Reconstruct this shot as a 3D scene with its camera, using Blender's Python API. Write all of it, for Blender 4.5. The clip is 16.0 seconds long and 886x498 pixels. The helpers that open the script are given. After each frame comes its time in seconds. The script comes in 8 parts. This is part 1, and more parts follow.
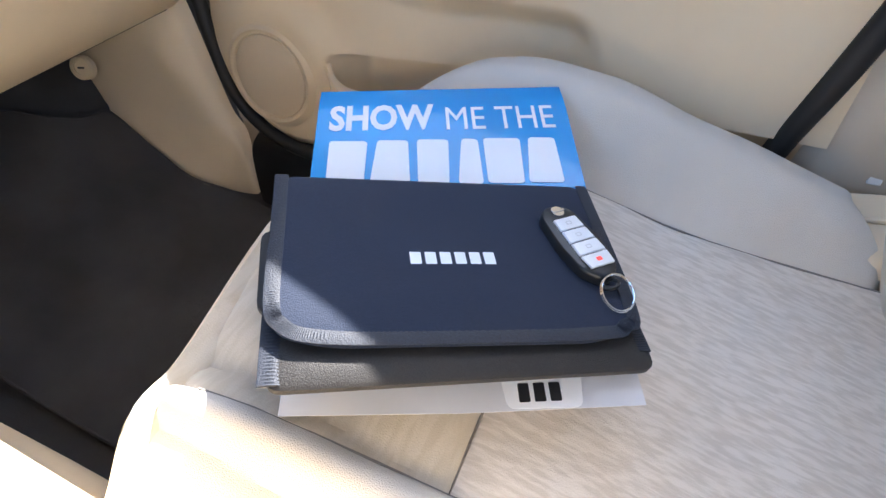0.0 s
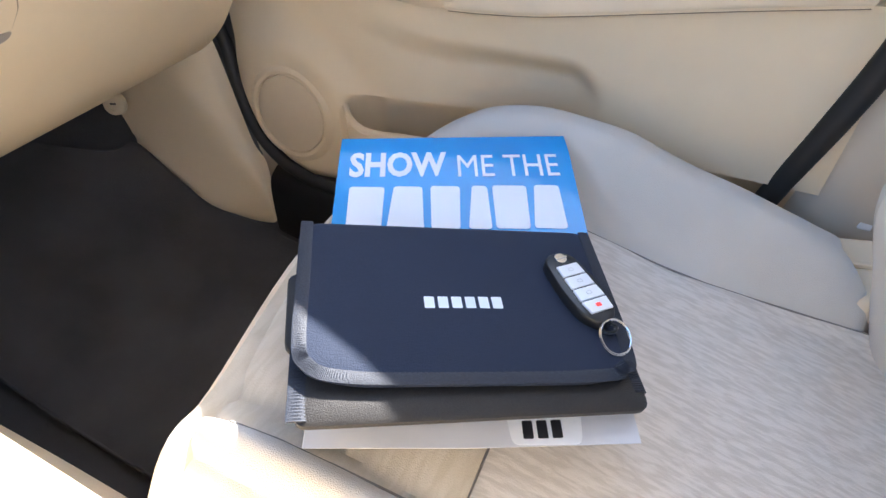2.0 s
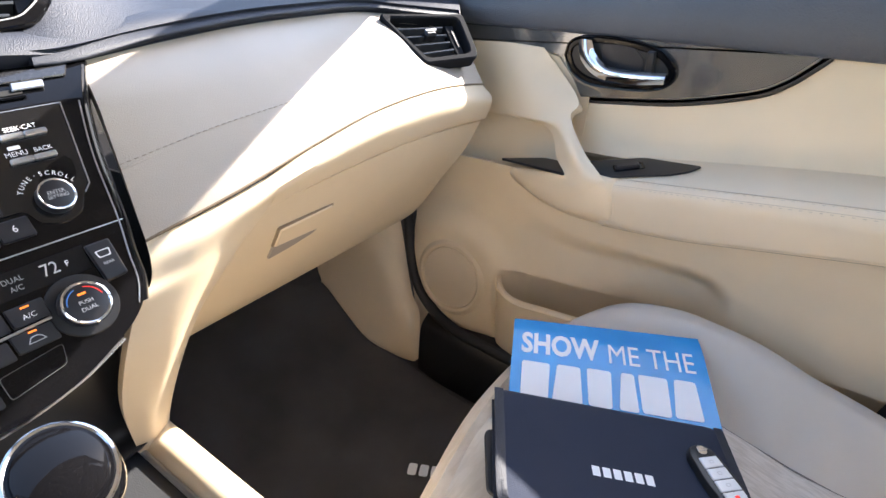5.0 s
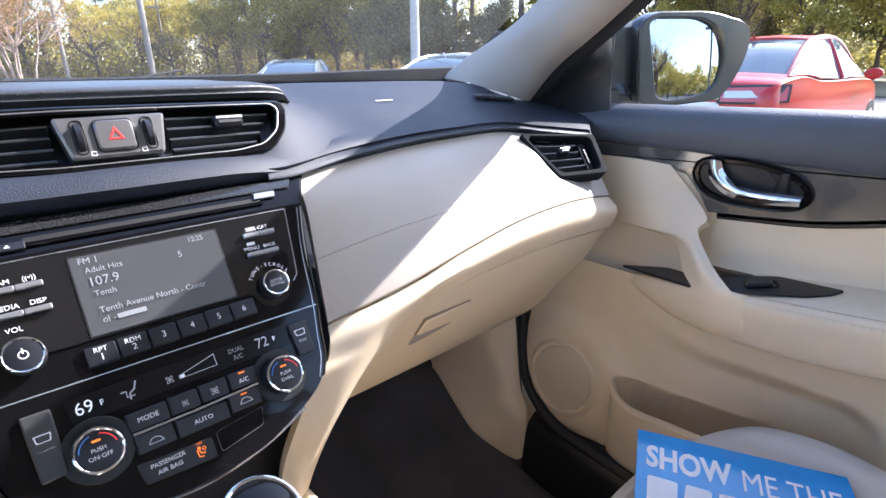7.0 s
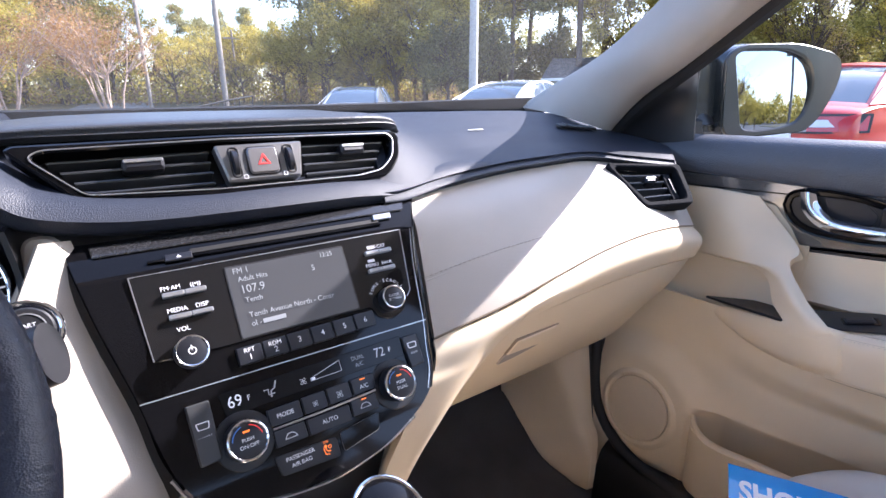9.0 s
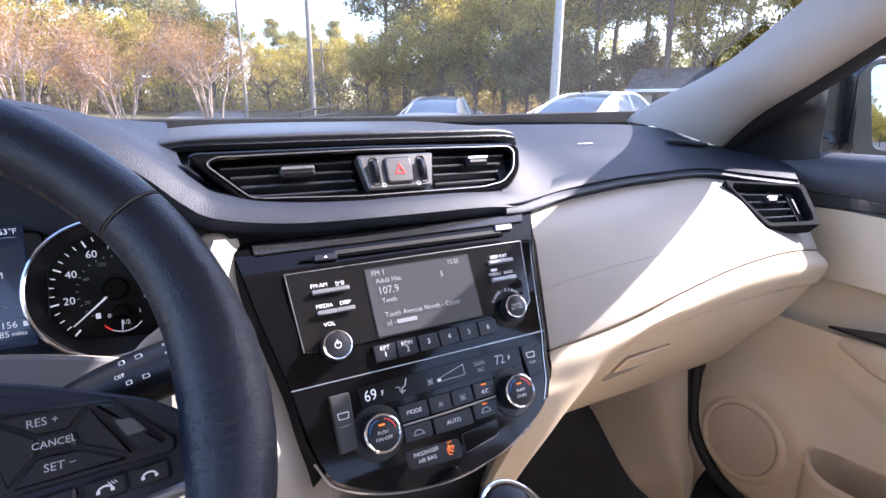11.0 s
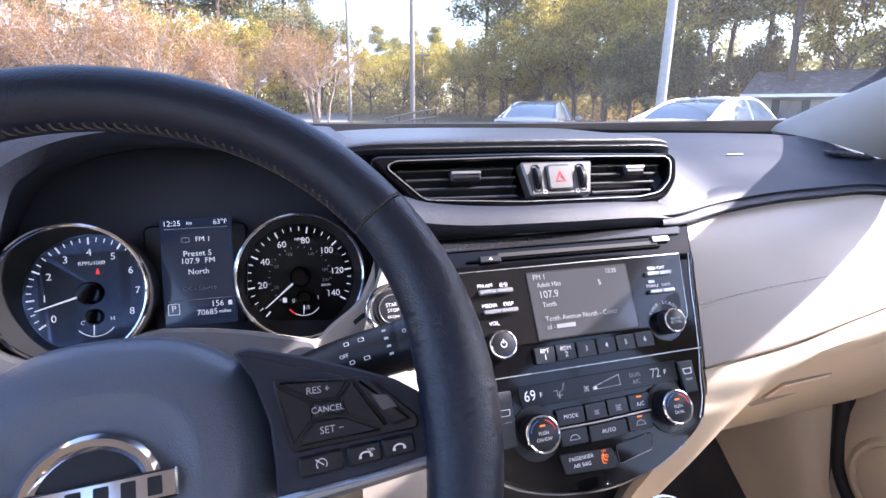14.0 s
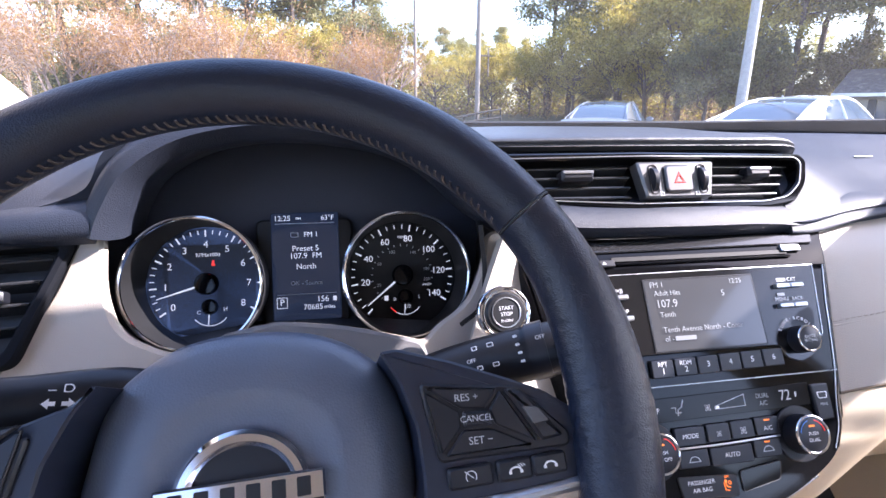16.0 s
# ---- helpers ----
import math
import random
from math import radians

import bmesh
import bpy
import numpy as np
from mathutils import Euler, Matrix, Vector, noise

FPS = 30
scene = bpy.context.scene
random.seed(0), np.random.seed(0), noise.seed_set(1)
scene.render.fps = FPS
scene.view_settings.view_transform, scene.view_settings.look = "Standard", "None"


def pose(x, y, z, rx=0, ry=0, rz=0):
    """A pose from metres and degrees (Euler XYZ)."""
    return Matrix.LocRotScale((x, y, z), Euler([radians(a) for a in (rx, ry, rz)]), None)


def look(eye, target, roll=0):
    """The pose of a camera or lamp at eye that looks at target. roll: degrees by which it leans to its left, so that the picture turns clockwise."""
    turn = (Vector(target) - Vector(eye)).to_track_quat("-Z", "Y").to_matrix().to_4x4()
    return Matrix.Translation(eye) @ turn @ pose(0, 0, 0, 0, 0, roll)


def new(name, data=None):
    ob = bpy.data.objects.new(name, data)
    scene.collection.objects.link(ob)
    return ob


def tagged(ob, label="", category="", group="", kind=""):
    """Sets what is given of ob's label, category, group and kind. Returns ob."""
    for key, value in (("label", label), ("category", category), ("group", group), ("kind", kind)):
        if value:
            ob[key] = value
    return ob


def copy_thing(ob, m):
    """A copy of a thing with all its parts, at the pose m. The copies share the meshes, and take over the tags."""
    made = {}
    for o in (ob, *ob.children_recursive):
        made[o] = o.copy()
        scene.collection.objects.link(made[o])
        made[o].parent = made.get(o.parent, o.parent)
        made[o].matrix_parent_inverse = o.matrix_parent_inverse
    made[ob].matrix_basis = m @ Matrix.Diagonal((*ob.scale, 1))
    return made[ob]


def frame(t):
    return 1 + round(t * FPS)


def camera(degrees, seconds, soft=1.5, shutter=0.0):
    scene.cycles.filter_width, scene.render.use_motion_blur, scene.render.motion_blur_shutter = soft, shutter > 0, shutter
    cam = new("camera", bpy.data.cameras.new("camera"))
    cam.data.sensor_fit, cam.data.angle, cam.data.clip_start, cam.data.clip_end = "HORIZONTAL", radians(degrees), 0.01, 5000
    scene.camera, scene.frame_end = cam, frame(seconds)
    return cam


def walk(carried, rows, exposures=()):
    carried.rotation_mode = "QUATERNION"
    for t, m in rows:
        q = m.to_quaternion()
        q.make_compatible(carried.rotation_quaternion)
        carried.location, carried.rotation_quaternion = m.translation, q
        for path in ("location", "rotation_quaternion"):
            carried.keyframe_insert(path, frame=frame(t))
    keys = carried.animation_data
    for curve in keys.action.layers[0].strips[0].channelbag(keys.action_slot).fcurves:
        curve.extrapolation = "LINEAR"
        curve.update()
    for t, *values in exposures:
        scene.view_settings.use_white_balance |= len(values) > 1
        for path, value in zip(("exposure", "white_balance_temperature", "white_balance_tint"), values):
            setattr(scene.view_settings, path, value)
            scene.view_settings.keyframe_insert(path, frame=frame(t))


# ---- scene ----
cam = camera(81.3, 16.0)
PATH = [
    (0, (0.131, 0.216, 1.047), (1.377, 0.828, -0.392), -2.2),
    (0.5, (0.127, 0.219, 1.051), (1.366, 0.847, -0.388), -2.7),
    (1, (0.127, 0.218, 1.053), (1.371, 0.861, -0.375), -2.8),
    (1.5, (0.127, 0.214, 1.065), (1.388, 0.869, -0.343), -2.6),
    (2, (0.122, 0.215, 1.085), (1.404, 0.872, -0.303), -2.1),
    (2.5, (0.121, 0.214, 1.089), (1.427, 0.868, -0.277), -1.3),
    (3, (0.122, 0.211, 1.091), (1.452, 0.879, -0.245), -0.9),
    (3.5, (0.121, 0.211, 1.094), (1.475, 0.92, -0.196), -0.8),
    (4, (0.105, 0.213, 1.122), (1.482, 1.014, -0.087), -1.0),
    (4.5, (0.059, 0.23, 1.189), (1.441, 1.165, 0.087), -1.5),
    (5, (-0.008, 0.251, 1.218), (1.372, 1.326, 0.249), -1.1),
    (5.2, (-0.025, 0.257, 1.226), (1.343, 1.387, 0.303), -1.0),
    (7.3, (-0.083, 0.264, 1.255), (1.152, 1.704, 0.622), -1.0),
    (7.5, (-0.089, 0.265, 1.253), (1.137, 1.718, 0.631), -1.0),
    (8, (-0.105, 0.268, 1.258), (1.084, 1.759, 0.653), -0.8),
    (10.3, (-0.174, 0.281, 1.268), (0.809, 1.941, 0.739), -0.4),
    (10.5, (-0.177, 0.281, 1.27), (0.774, 1.958, 0.737), -0.2),
    (11, (-0.193, 0.292, 1.268), (0.696, 2.004, 0.742), -0.2),
    (11.5, (-0.207, 0.299, 1.266), (0.617, 2.042, 0.734), -0.2),
    (12, (-0.217, 0.301, 1.263), (0.549, 2.069, 0.729), -0.3),
    (12.5, (-0.227, 0.3, 1.264), (0.482, 2.094, 0.738), -0.5),
    (13, (-0.238, 0.303, 1.266), (0.424, 2.116, 0.744), -0.4),
    (13.5, (-0.252, 0.305, 1.27), (0.371, 2.134, 0.754), -0.0),
    (14, (-0.264, 0.306, 1.272), (0.313, 2.152, 0.76), 0.3),
    (14.5, (-0.275, 0.31, 1.271), (0.256, 2.17, 0.761), 0.4),
    (15, (-0.285, 0.318, 1.27), (0.196, 2.191, 0.76), 0.6),
    (15.5, (-0.294, 0.325, 1.27), (0.125, 2.213, 0.76), 0.5),
    (16, (-0.304, 0.332, 1.268), (0.05, 2.233, 0.757), 0.3),
]
EXPOSURES = [(0, 2.86, 6150, 11), (3.5, 2.95, 6150, 11), (4.2, 2.88, 6450, 12), (5.0, 2.62, 6700, 13), (7.3, 2.2, 6000, 18), (11, 2.22, 6100, 24), (16, 2.36, 6050, 25)]
walk(cam, [(t, look(eye, target, roll)) for t, eye, target, roll in PATH], EXPOSURES)

# ---- light ----
SUN = Vector((1.0, -0.17, 0.73)).normalized()
world = bpy.data.worlds.new("sky")
scene.world = world
world.use_nodes = True
_n = world.node_tree.nodes
_sky = _n.new("ShaderNodeTexSky")
_sky.sky_type, _sky.sun_disc = "NISHITA", False
_sky.sun_elevation = math.asin(SUN.z)
_sky.sun_rotation = math.atan2(SUN.x, SUN.y)
_n["Background"].inputs["Strength"].default_value = 0.15
world.node_tree.links.new(_sky.outputs[0], _n["Background"].inputs["Color"])
sun = new("sun", bpy.data.lights.new("sun", "SUN"))
sun.data.energy, sun.data.angle, sun.data.color = 4.0, radians(0.5), (1.0, 0.95, 0.87)
sun.matrix_world = look(SUN * 30, (0, 0, 0))


# ---- materials ----
def mat(name, color, rough=0.5, metal=0.0, bump=(), spots=(), coat=0.0, var=0.0, emit=None, ior=None):
    """bump: (scale, strength, metres deep); var: brightness drift; spots: (scale, color, amount)."""
    m = bpy.data.materials.new(name)
    m.use_nodes = True
    nt = m.node_tree
    n, L = nt.nodes, nt.links
    b = n["Principled BSDF"]
    b.inputs["Roughness"].default_value = rough
    b.inputs["Metallic"].default_value = metal
    b.inputs["Coat Weight"].default_value = coat
    b.inputs["Coat Roughness"].default_value = 0.04
    if ior:
        b.inputs["IOR"].default_value = ior
    col = (*color, 1)
    b.inputs["Base Color"].default_value = col
    tc = n.new("ShaderNodeTexCoord")
    src = None
    if var or spots:
        rgb = n.new("ShaderNodeRGB")
        rgb.outputs[0].default_value = col
        src = rgb.outputs[0]
    if var:
        nz = n.new("ShaderNodeTexNoise")
        nz.inputs["Scale"].default_value, nz.inputs["Detail"].default_value = 9, 6
        L.new(tc.outputs["Object"], nz.inputs["Vector"])
        mr = n.new("ShaderNodeMapRange")
        mr.inputs["From Min"].default_value, mr.inputs["From Max"].default_value = 0.3, 0.7
        mr.inputs["To Min"].default_value, mr.inputs["To Max"].default_value = 1 - var, 1 + var
        L.new(nz.outputs["Fac"], mr.inputs["Value"])
        mx = n.new("ShaderNodeMix")
        mx.data_type, mx.blend_type = "RGBA", "MULTIPLY"
        mx.inputs["Factor"].default_value = 1
        L.new(src, mx.inputs["A"])
        L.new(mr.outputs[0], mx.inputs["B"])
        src = mx.outputs["Result"]
        rr = n.new("ShaderNodeMapRange")
        rr.inputs["To Min"].default_value, rr.inputs["To Max"].default_value = rough * 0.85, min(1, rough * 1.15)
        L.new(nz.outputs["Fac"], rr.inputs["Value"])
        L.new(rr.outputs[0], b.inputs["Roughness"])
    for sc, c2, amt in spots:
        nz = n.new("ShaderNodeTexNoise")
        nz.inputs["Scale"].default_value, nz.inputs["Detail"].default_value = sc, 8
        L.new(tc.outputs["Object"], nz.inputs["Vector"])
        rp = n.new("ShaderNodeMapRange")
        rp.inputs["From Min"].default_value, rp.inputs["From Max"].default_value = 0.52, 0.68
        rp.inputs["To Max"].default_value = amt
        L.new(nz.outputs["Fac"], rp.inputs["Value"])
        mx = n.new("ShaderNodeMix")
        mx.data_type = "RGBA"
        L.new(rp.outputs[0], mx.inputs["Factor"])
        L.new(src, mx.inputs["A"])
        mx.inputs["B"].default_value = (*c2, 1)
        src = mx.outputs["Result"]
    if src:
        L.new(src, b.inputs["Base Color"])
    prev = None
    for sc, st, depth in bump:
        vz = n.new("ShaderNodeTexVoronoi" if sc > 300 else "ShaderNodeTexNoise")
        vz.inputs["Scale"].default_value = sc
        L.new(tc.outputs["Object"], vz.inputs["Vector"])
        bp = n.new("ShaderNodeBump")
        bp.inputs["Strength"].default_value, bp.inputs["Distance"].default_value = st, depth
        L.new(vz.outputs[0], bp.inputs["Height"])
        if prev:
            L.new(prev, bp.inputs["Normal"])
        prev = bp.outputs[0]
    if prev:
        L.new(prev, b.inputs["Normal"])
    if emit:
        b.inputs["Emission Color"].default_value = (*emit[0], 1)
        b.inputs["Emission Strength"].default_value = emit[1]
    return m


def weave(name, c1, c2, scale, rough=0.75, depth=0.0006, stretch=(1, 1, 1), sheen=0.2, turn=0.0):
    """Cloth: crossed threads or, when stretched, streaks."""
    m = mat(name, c1, rough)
    nt = m.node_tree
    n, L = nt.nodes, nt.links
    b = n["Principled BSDF"]
    b.inputs["Sheen Weight"].default_value = sheen
    tc, mp = n.new("ShaderNodeTexCoord"), n.new("ShaderNodeMapping")
    mp.inputs["Scale"].default_value = stretch
    mp.inputs["Rotation"].default_value = (0, 0, radians(turn))
    L.new(tc.outputs["Object"], mp.inputs["Vector"])
    nz = n.new("ShaderNodeTexNoise")
    nz.inputs["Scale"].default_value, nz.inputs["Detail"].default_value = scale, 5
    nz.inputs["Distortion"].default_value = 0.4
    L.new(mp.outputs[0], nz.inputs["Vector"])
    fine = n.new("ShaderNodeTexVoronoi")
    fine.inputs["Scale"].default_value = 900
    L.new(tc.outputs["Object"], fine.inputs["Vector"])
    rp = n.new("ShaderNodeValToRGB")
    rp.color_ramp.elements[0].position, rp.color_ramp.elements[1].position = 0.40, 0.60
    rp.color_ramp.elements[0].color, rp.color_ramp.elements[1].color = (*c1, 1), (*c2, 1)
    L.new(nz.outputs["Fac"], rp.inputs["Fac"])
    L.new(rp.outputs[0], b.inputs["Base Color"])
    b1, b2 = n.new("ShaderNodeBump"), n.new("ShaderNodeBump")
    b1.inputs["Strength"].default_value, b1.inputs["Distance"].default_value = 0.5, depth
    b2.inputs["Strength"].default_value, b2.inputs["Distance"].default_value = 0.4, 0.0004
    L.new(nz.outputs["Fac"], b1.inputs["Height"])
    L.new(fine.outputs["Distance"], b2.inputs["Height"])
    L.new(b1.outputs[0], b2.inputs["Normal"])
    L.new(b2.outputs[0], b.inputs["Normal"])
    return m


def glass(name, tint=(1, 1, 1), rough=0.0, dust=0.0):
    """Thin pane: mostly clear, with a Fresnel-driven gloss and a film of dust."""
    m = bpy.data.materials.new(name)
    m.use_nodes = True
    n, L = m.node_tree.nodes, m.node_tree.links
    n.remove(n["Principled BSDF"])
    tr, gl, mx, lw, mp = (n.new("ShaderNode" + k) for k in ("BsdfTransparent", "BsdfGlossy", "MixShader", "LayerWeight", "Math"))
    tr.inputs[0].default_value = (*tint, 1)
    gl.inputs["Roughness"].default_value = rough
    lw.inputs["Blend"].default_value = 0.5
    mp.operation = "MULTIPLY_ADD"
    mp.inputs[1].default_value, mp.inputs[2].default_value = 0.10, 0.01
    L.new(lw.outputs["Facing"], mp.inputs[0])
    L.new(mp.outputs[0], mx.inputs[0])
    L.new(tr.outputs[0], mx.inputs[1])
    L.new(gl.outputs[0], mx.inputs[2])
    last = mx
    if dust:
        last, tl, nz, rp, tc = (n.new("ShaderNode" + k) for k in ("MixShader", "BsdfTranslucent", "TexNoise", "MapRange", "TexCoord"))
        tl.inputs[0].default_value = (0.9, 0.88, 0.84, 1)
        nz.inputs["Scale"].default_value, nz.inputs["Detail"].default_value = 7, 6
        rp.inputs["From Min"].default_value, rp.inputs["From Max"].default_value = 0.3, 0.7
        rp.inputs["To Min"].default_value, rp.inputs["To Max"].default_value = dust * 0.6, dust * 1.4
        L.new(tc.outputs["Object"], nz.inputs["Vector"])
        L.new(nz.outputs["Fac"], rp.inputs["Value"])
        L.new(rp.outputs[0], last.inputs[0])
        L.new(mx.outputs[0], last.inputs[1])
        L.new(tl.outputs[0], last.inputs[2])
    L.new(last.outputs[0], n["Material Output"].inputs["Surface"])
    return m


BEIGE = mat("beige_plastic", (0.75, 0.615, 0.435), 0.48, bump=((1300, 0.18, 0.0004), (40, 0.04, 0.002)), var=0.04)
ARMPAD = mat("beige_arm_pad", (0.70, 0.585, 0.43), 0.44, bump=((1000, 0.28, 0.0005), (30, 0.06, 0.003)), var=0.05)
LEATHER = mat("beige_leatherette", (0.455, 0.40, 0.335), 0.42, bump=((1000, 0.28, 0.0005), (30, 0.06, 0.003)), var=0.05)
DARK = mat("dark_soft_dash", (0.022, 0.027, 0.041), 0.52, bump=((900, 0.4, 0.0007), (35, 0.08, 0.003)), var=0.10, ior=1.40)
DARKPAD = mat("pebbled_dash_pad", (0.045, 0.048, 0.056), 0.38, bump=((620, 0.45, 0.0008), (35, 0.08, 0.003)), var=0.12)
DARKPL = mat("dark_plastic", (0.038, 0.040, 0.044), 0.45, bump=((600, 0.3, 0.0005),), var=0.10)
RIMLEA = mat("black_leather", (0.013, 0.018, 0.034), 0.33, bump=((1100, 0.35, 0.0005), (80, 0.22, 0.002)), var=0.15)
RIMGRIP = mat("creased_black_leather", (0.014, 0.019, 0.036), 0.30, bump=((1100, 0.35, 0.0005), (260, 0.25, 0.0008)), var=0.15)
GLOSS = mat("gloss_black", (0.004, 0.004, 0.005), 0.07, coat=0.0, spots=((1600, (0.08, 0.08, 0.08), 0.05),), ior=1.32)
SMOKE = mat("smoked_gloss_trim", (0.24, 0.245, 0.25), 0.13, metal=0.75, coat=0.8, var=0.12)
SATIN = mat("satin_black", (0.012, 0.012, 0.014), 0.38, var=0.1)
BTN = mat("button_black", (0.013, 0.014, 0.019), 0.34, var=0.08)
CHROME = mat("chrome", (0.82, 0.82, 0.84), 0.10, metal=1.0)
SILVER = mat("silver_paint", (0.55, 0.56, 0.58), 0.28, metal=0.85, var=0.05)
# White, red and blue print is given a faint glow of its own.
WHITEINK = mat("glowing_white_ink", (0.80, 0.80, 0.82), 0.5, emit=((0.9, 0.95, 1.0), 0.03))
GLOWINK = mat("lit_white_mark", (0.7, 0.72, 0.75), 0.5, emit=((0.85, 0.92, 1.0), 0.12))
DIMINK = mat("dim_lcd_mark", (0.20, 0.21, 0.225), 0.5, emit=((0.75, 0.82, 0.9), 0.025))
REDINK = mat("red_mark", (0.75, 0.03, 0.03), 0.5, emit=((1.0, 0.06, 0.04), 0.15))
AMBER = mat("amber_lamp", (0.9, 0.22, 0.03), 0.5, emit=((1.0, 0.20, 0.02), 0.28))
BLUEINK = mat("blue_mark", (0.05, 0.16, 0.45), 0.5, emit=((0.1, 0.35, 1.0), 0.06))
DIALBLUE = mat("blue_grey_dial", (0.030, 0.045, 0.085), 0.35, emit=((0.10, 0.17, 0.36), 0.12), var=0.1)
DIALBLK = mat("black_dial", (0.008, 0.008, 0.010), 0.3, var=0.1)
LCD = mat("grey_lcd", (0.045, 0.046, 0.049), 0.16, coat=0.5, emit=((0.35, 0.38, 0.42), 0.028))
CARPET = mat("black_carpet", (0.092, 0.089, 0.089), 0.95, bump=((1400, 0.8, 0.002), (90, 0.3, 0.004)), var=0.25)
SILLPAD = mat("dark_sill_pad", (0.076, 0.084, 0.102), 0.40, bump=((420, 0.55, 0.0011), (25, 0.15, 0.004)), var=0.08)
SEATSEAM = mat("grey_seam", (0.20, 0.18, 0.16), 0.8)
SEAMTH = mat("dark_seam_thread", (0.05, 0.05, 0.05), 0.8)
RIMTH = mat("dull_rim_thread", (0.105, 0.088, 0.08), 0.8)
PILLARLOW = mat("beige_pillar_plastic", (0.60, 0.525, 0.43), 0.55, bump=((1300, 0.18, 0.0004),), var=0.04)
TANTH = mat("beige_arm_thread", (0.52, 0.44, 0.34), 0.8)
RUBBER = mat("black_rubber", (0.012, 0.012, 0.013), 0.6, var=0.15)
GREYTRIM = mat("grey_fabric_trim", (0.45, 0.41, 0.37), 0.8, bump=((900, 0.4, 0.0008),), var=0.05)
SEATSIDE = mat("seat_bolster_cloth", (0.58, 0.535, 0.475), 0.8, bump=((1100, 0.5, 0.0008), (12, 0.12, 0.006)), var=0.06)
SEATMID = weave("seat_streaked_cloth", (0.60, 0.53, 0.45), (0.72, 0.65, 0.57), 120, stretch=(2.3, 0.34, 1), turn=-38)
SEATFRONT = weave("seat_front_cloth", (0.57, 0.49, 0.375), (0.63, 0.55, 0.44), 60, stretch=(0.6, 2.6, 1), turn=20)
NYLON = weave("black_nylon", (0.003, 0.008, 0.024), (0.010, 0.019, 0.046), 2200, rough=0.80, depth=0.0005, sheen=0.10)
NYLON.node_tree.nodes["Principled BSDF"].inputs["Specular IOR Level"].default_value = 0.42
NYLON2 = weave("brown_black_nylon", (0.009, 0.007, 0.006), (0.022, 0.018, 0.015), 1600, rough=0.62, depth=0.0005, sheen=0.05)
BINDING = weave("ribbed_binding", (0.003, 0.006, 0.014), (0.008, 0.012, 0.026), 900, rough=0.62, depth=0.001, sheen=0.06)
BINDING.node_tree.nodes["Principled BSDF"].inputs["Specular IOR Level"].default_value = 0.55
PAPERBLUE = mat("blue_gloss_paper", (0.010, 0.265, 0.62), 0.25, coat=0.3, var=0.12)
PAPERWHITE = mat("white_paper", (0.80, 0.80, 0.80), 0.5, var=0.03)
PAPERGREY = mat("grey_gloss_paper", (0.60, 0.60, 0.62), 0.3, coat=0.3, var=0.15)
WHITETH = mat("white_embroidery", (0.80, 0.82, 0.85), 0.7)
MIRROR = mat("mirror_glass", (0.37, 0.41, 0.47), 0.01, metal=1.0)
BODYGREY = mat("gunmetal_car_paint", (0.022, 0.029, 0.034), 0.24, metal=0.3, coat=0.5)
HEADLINER = mat("headliner_cloth", (0.66, 0.61, 0.54), 0.9, bump=((700, 0.3, 0.001),), var=0.05)
PANE = glass("window_pane", (0.93, 0.96, 0.95))
SCREENPANE = glass("dusty_windscreen", (0.95, 0.97, 0.96), dust=0.019)


# ---- mesh tools ----
def ease(v):
    v = max(0.0, min(1.0, v))
    return v * v * (3 - 2 * v)


def part(name, bm, material, parent=None, label="", smooth=True, angle=38):
    bm.normal_update()
    bmesh.ops.recalc_face_normals(bm, faces=bm.faces[:])
    me = bpy.data.meshes.new(name)
    if smooth:
        lim = radians(angle)
        for e in bm.edges:
            if len(e.link_faces) == 2 and e.calc_face_angle(0) > lim:
                e.smooth = False
        for f in bm.faces:
            f.smooth = True
    bm.to_mesh(me)
    bm.free()
    me.materials.append(material)
    ob = new(name, me)
    if parent is not None:
        ob.parent = parent
        ob.matrix_parent_inverse = parent.matrix_world.inverted() if parent.type == "EMPTY" else Matrix.Identity(4)
    if label:
        ob["label"] = label
    return ob


def thing(name, at, label, category, group="", kind=""):
    ob = new(name)
    ob.empty_display_size = 0.05
    ob.location = at
    ob.matrix_world = Matrix.Translation(at)
    return tagged(ob, label, category, group, kind)


def catmull(p, n):
    """n points along a smooth line through the points p."""
    p = [Vector(q) for q in p]
    if len(p) == 2:
        return [p[0].lerp(p[1], i / (n - 1)) for i in range(n)]
    e = [p[0] * 2 - p[1], *p, p[-1] * 2 - p[-2]]
    out = []
    for i in range(n):
        s = i / (n - 1) * (len(p) - 1)
        k = min(int(s), len(p) - 2)
        t = s - k
        a, b, c, d = e[k:k + 4]
        out.append(0.5 * (2 * b + (c - a) * t + (2 * a - 5 * b + 4 * c - d) * t * t + (3 * b - a - 3 * c + d) * t ** 3))
    return out


CABIN = Vector((0.0, 0.2, 1.25))                                   # shells thicken away from here


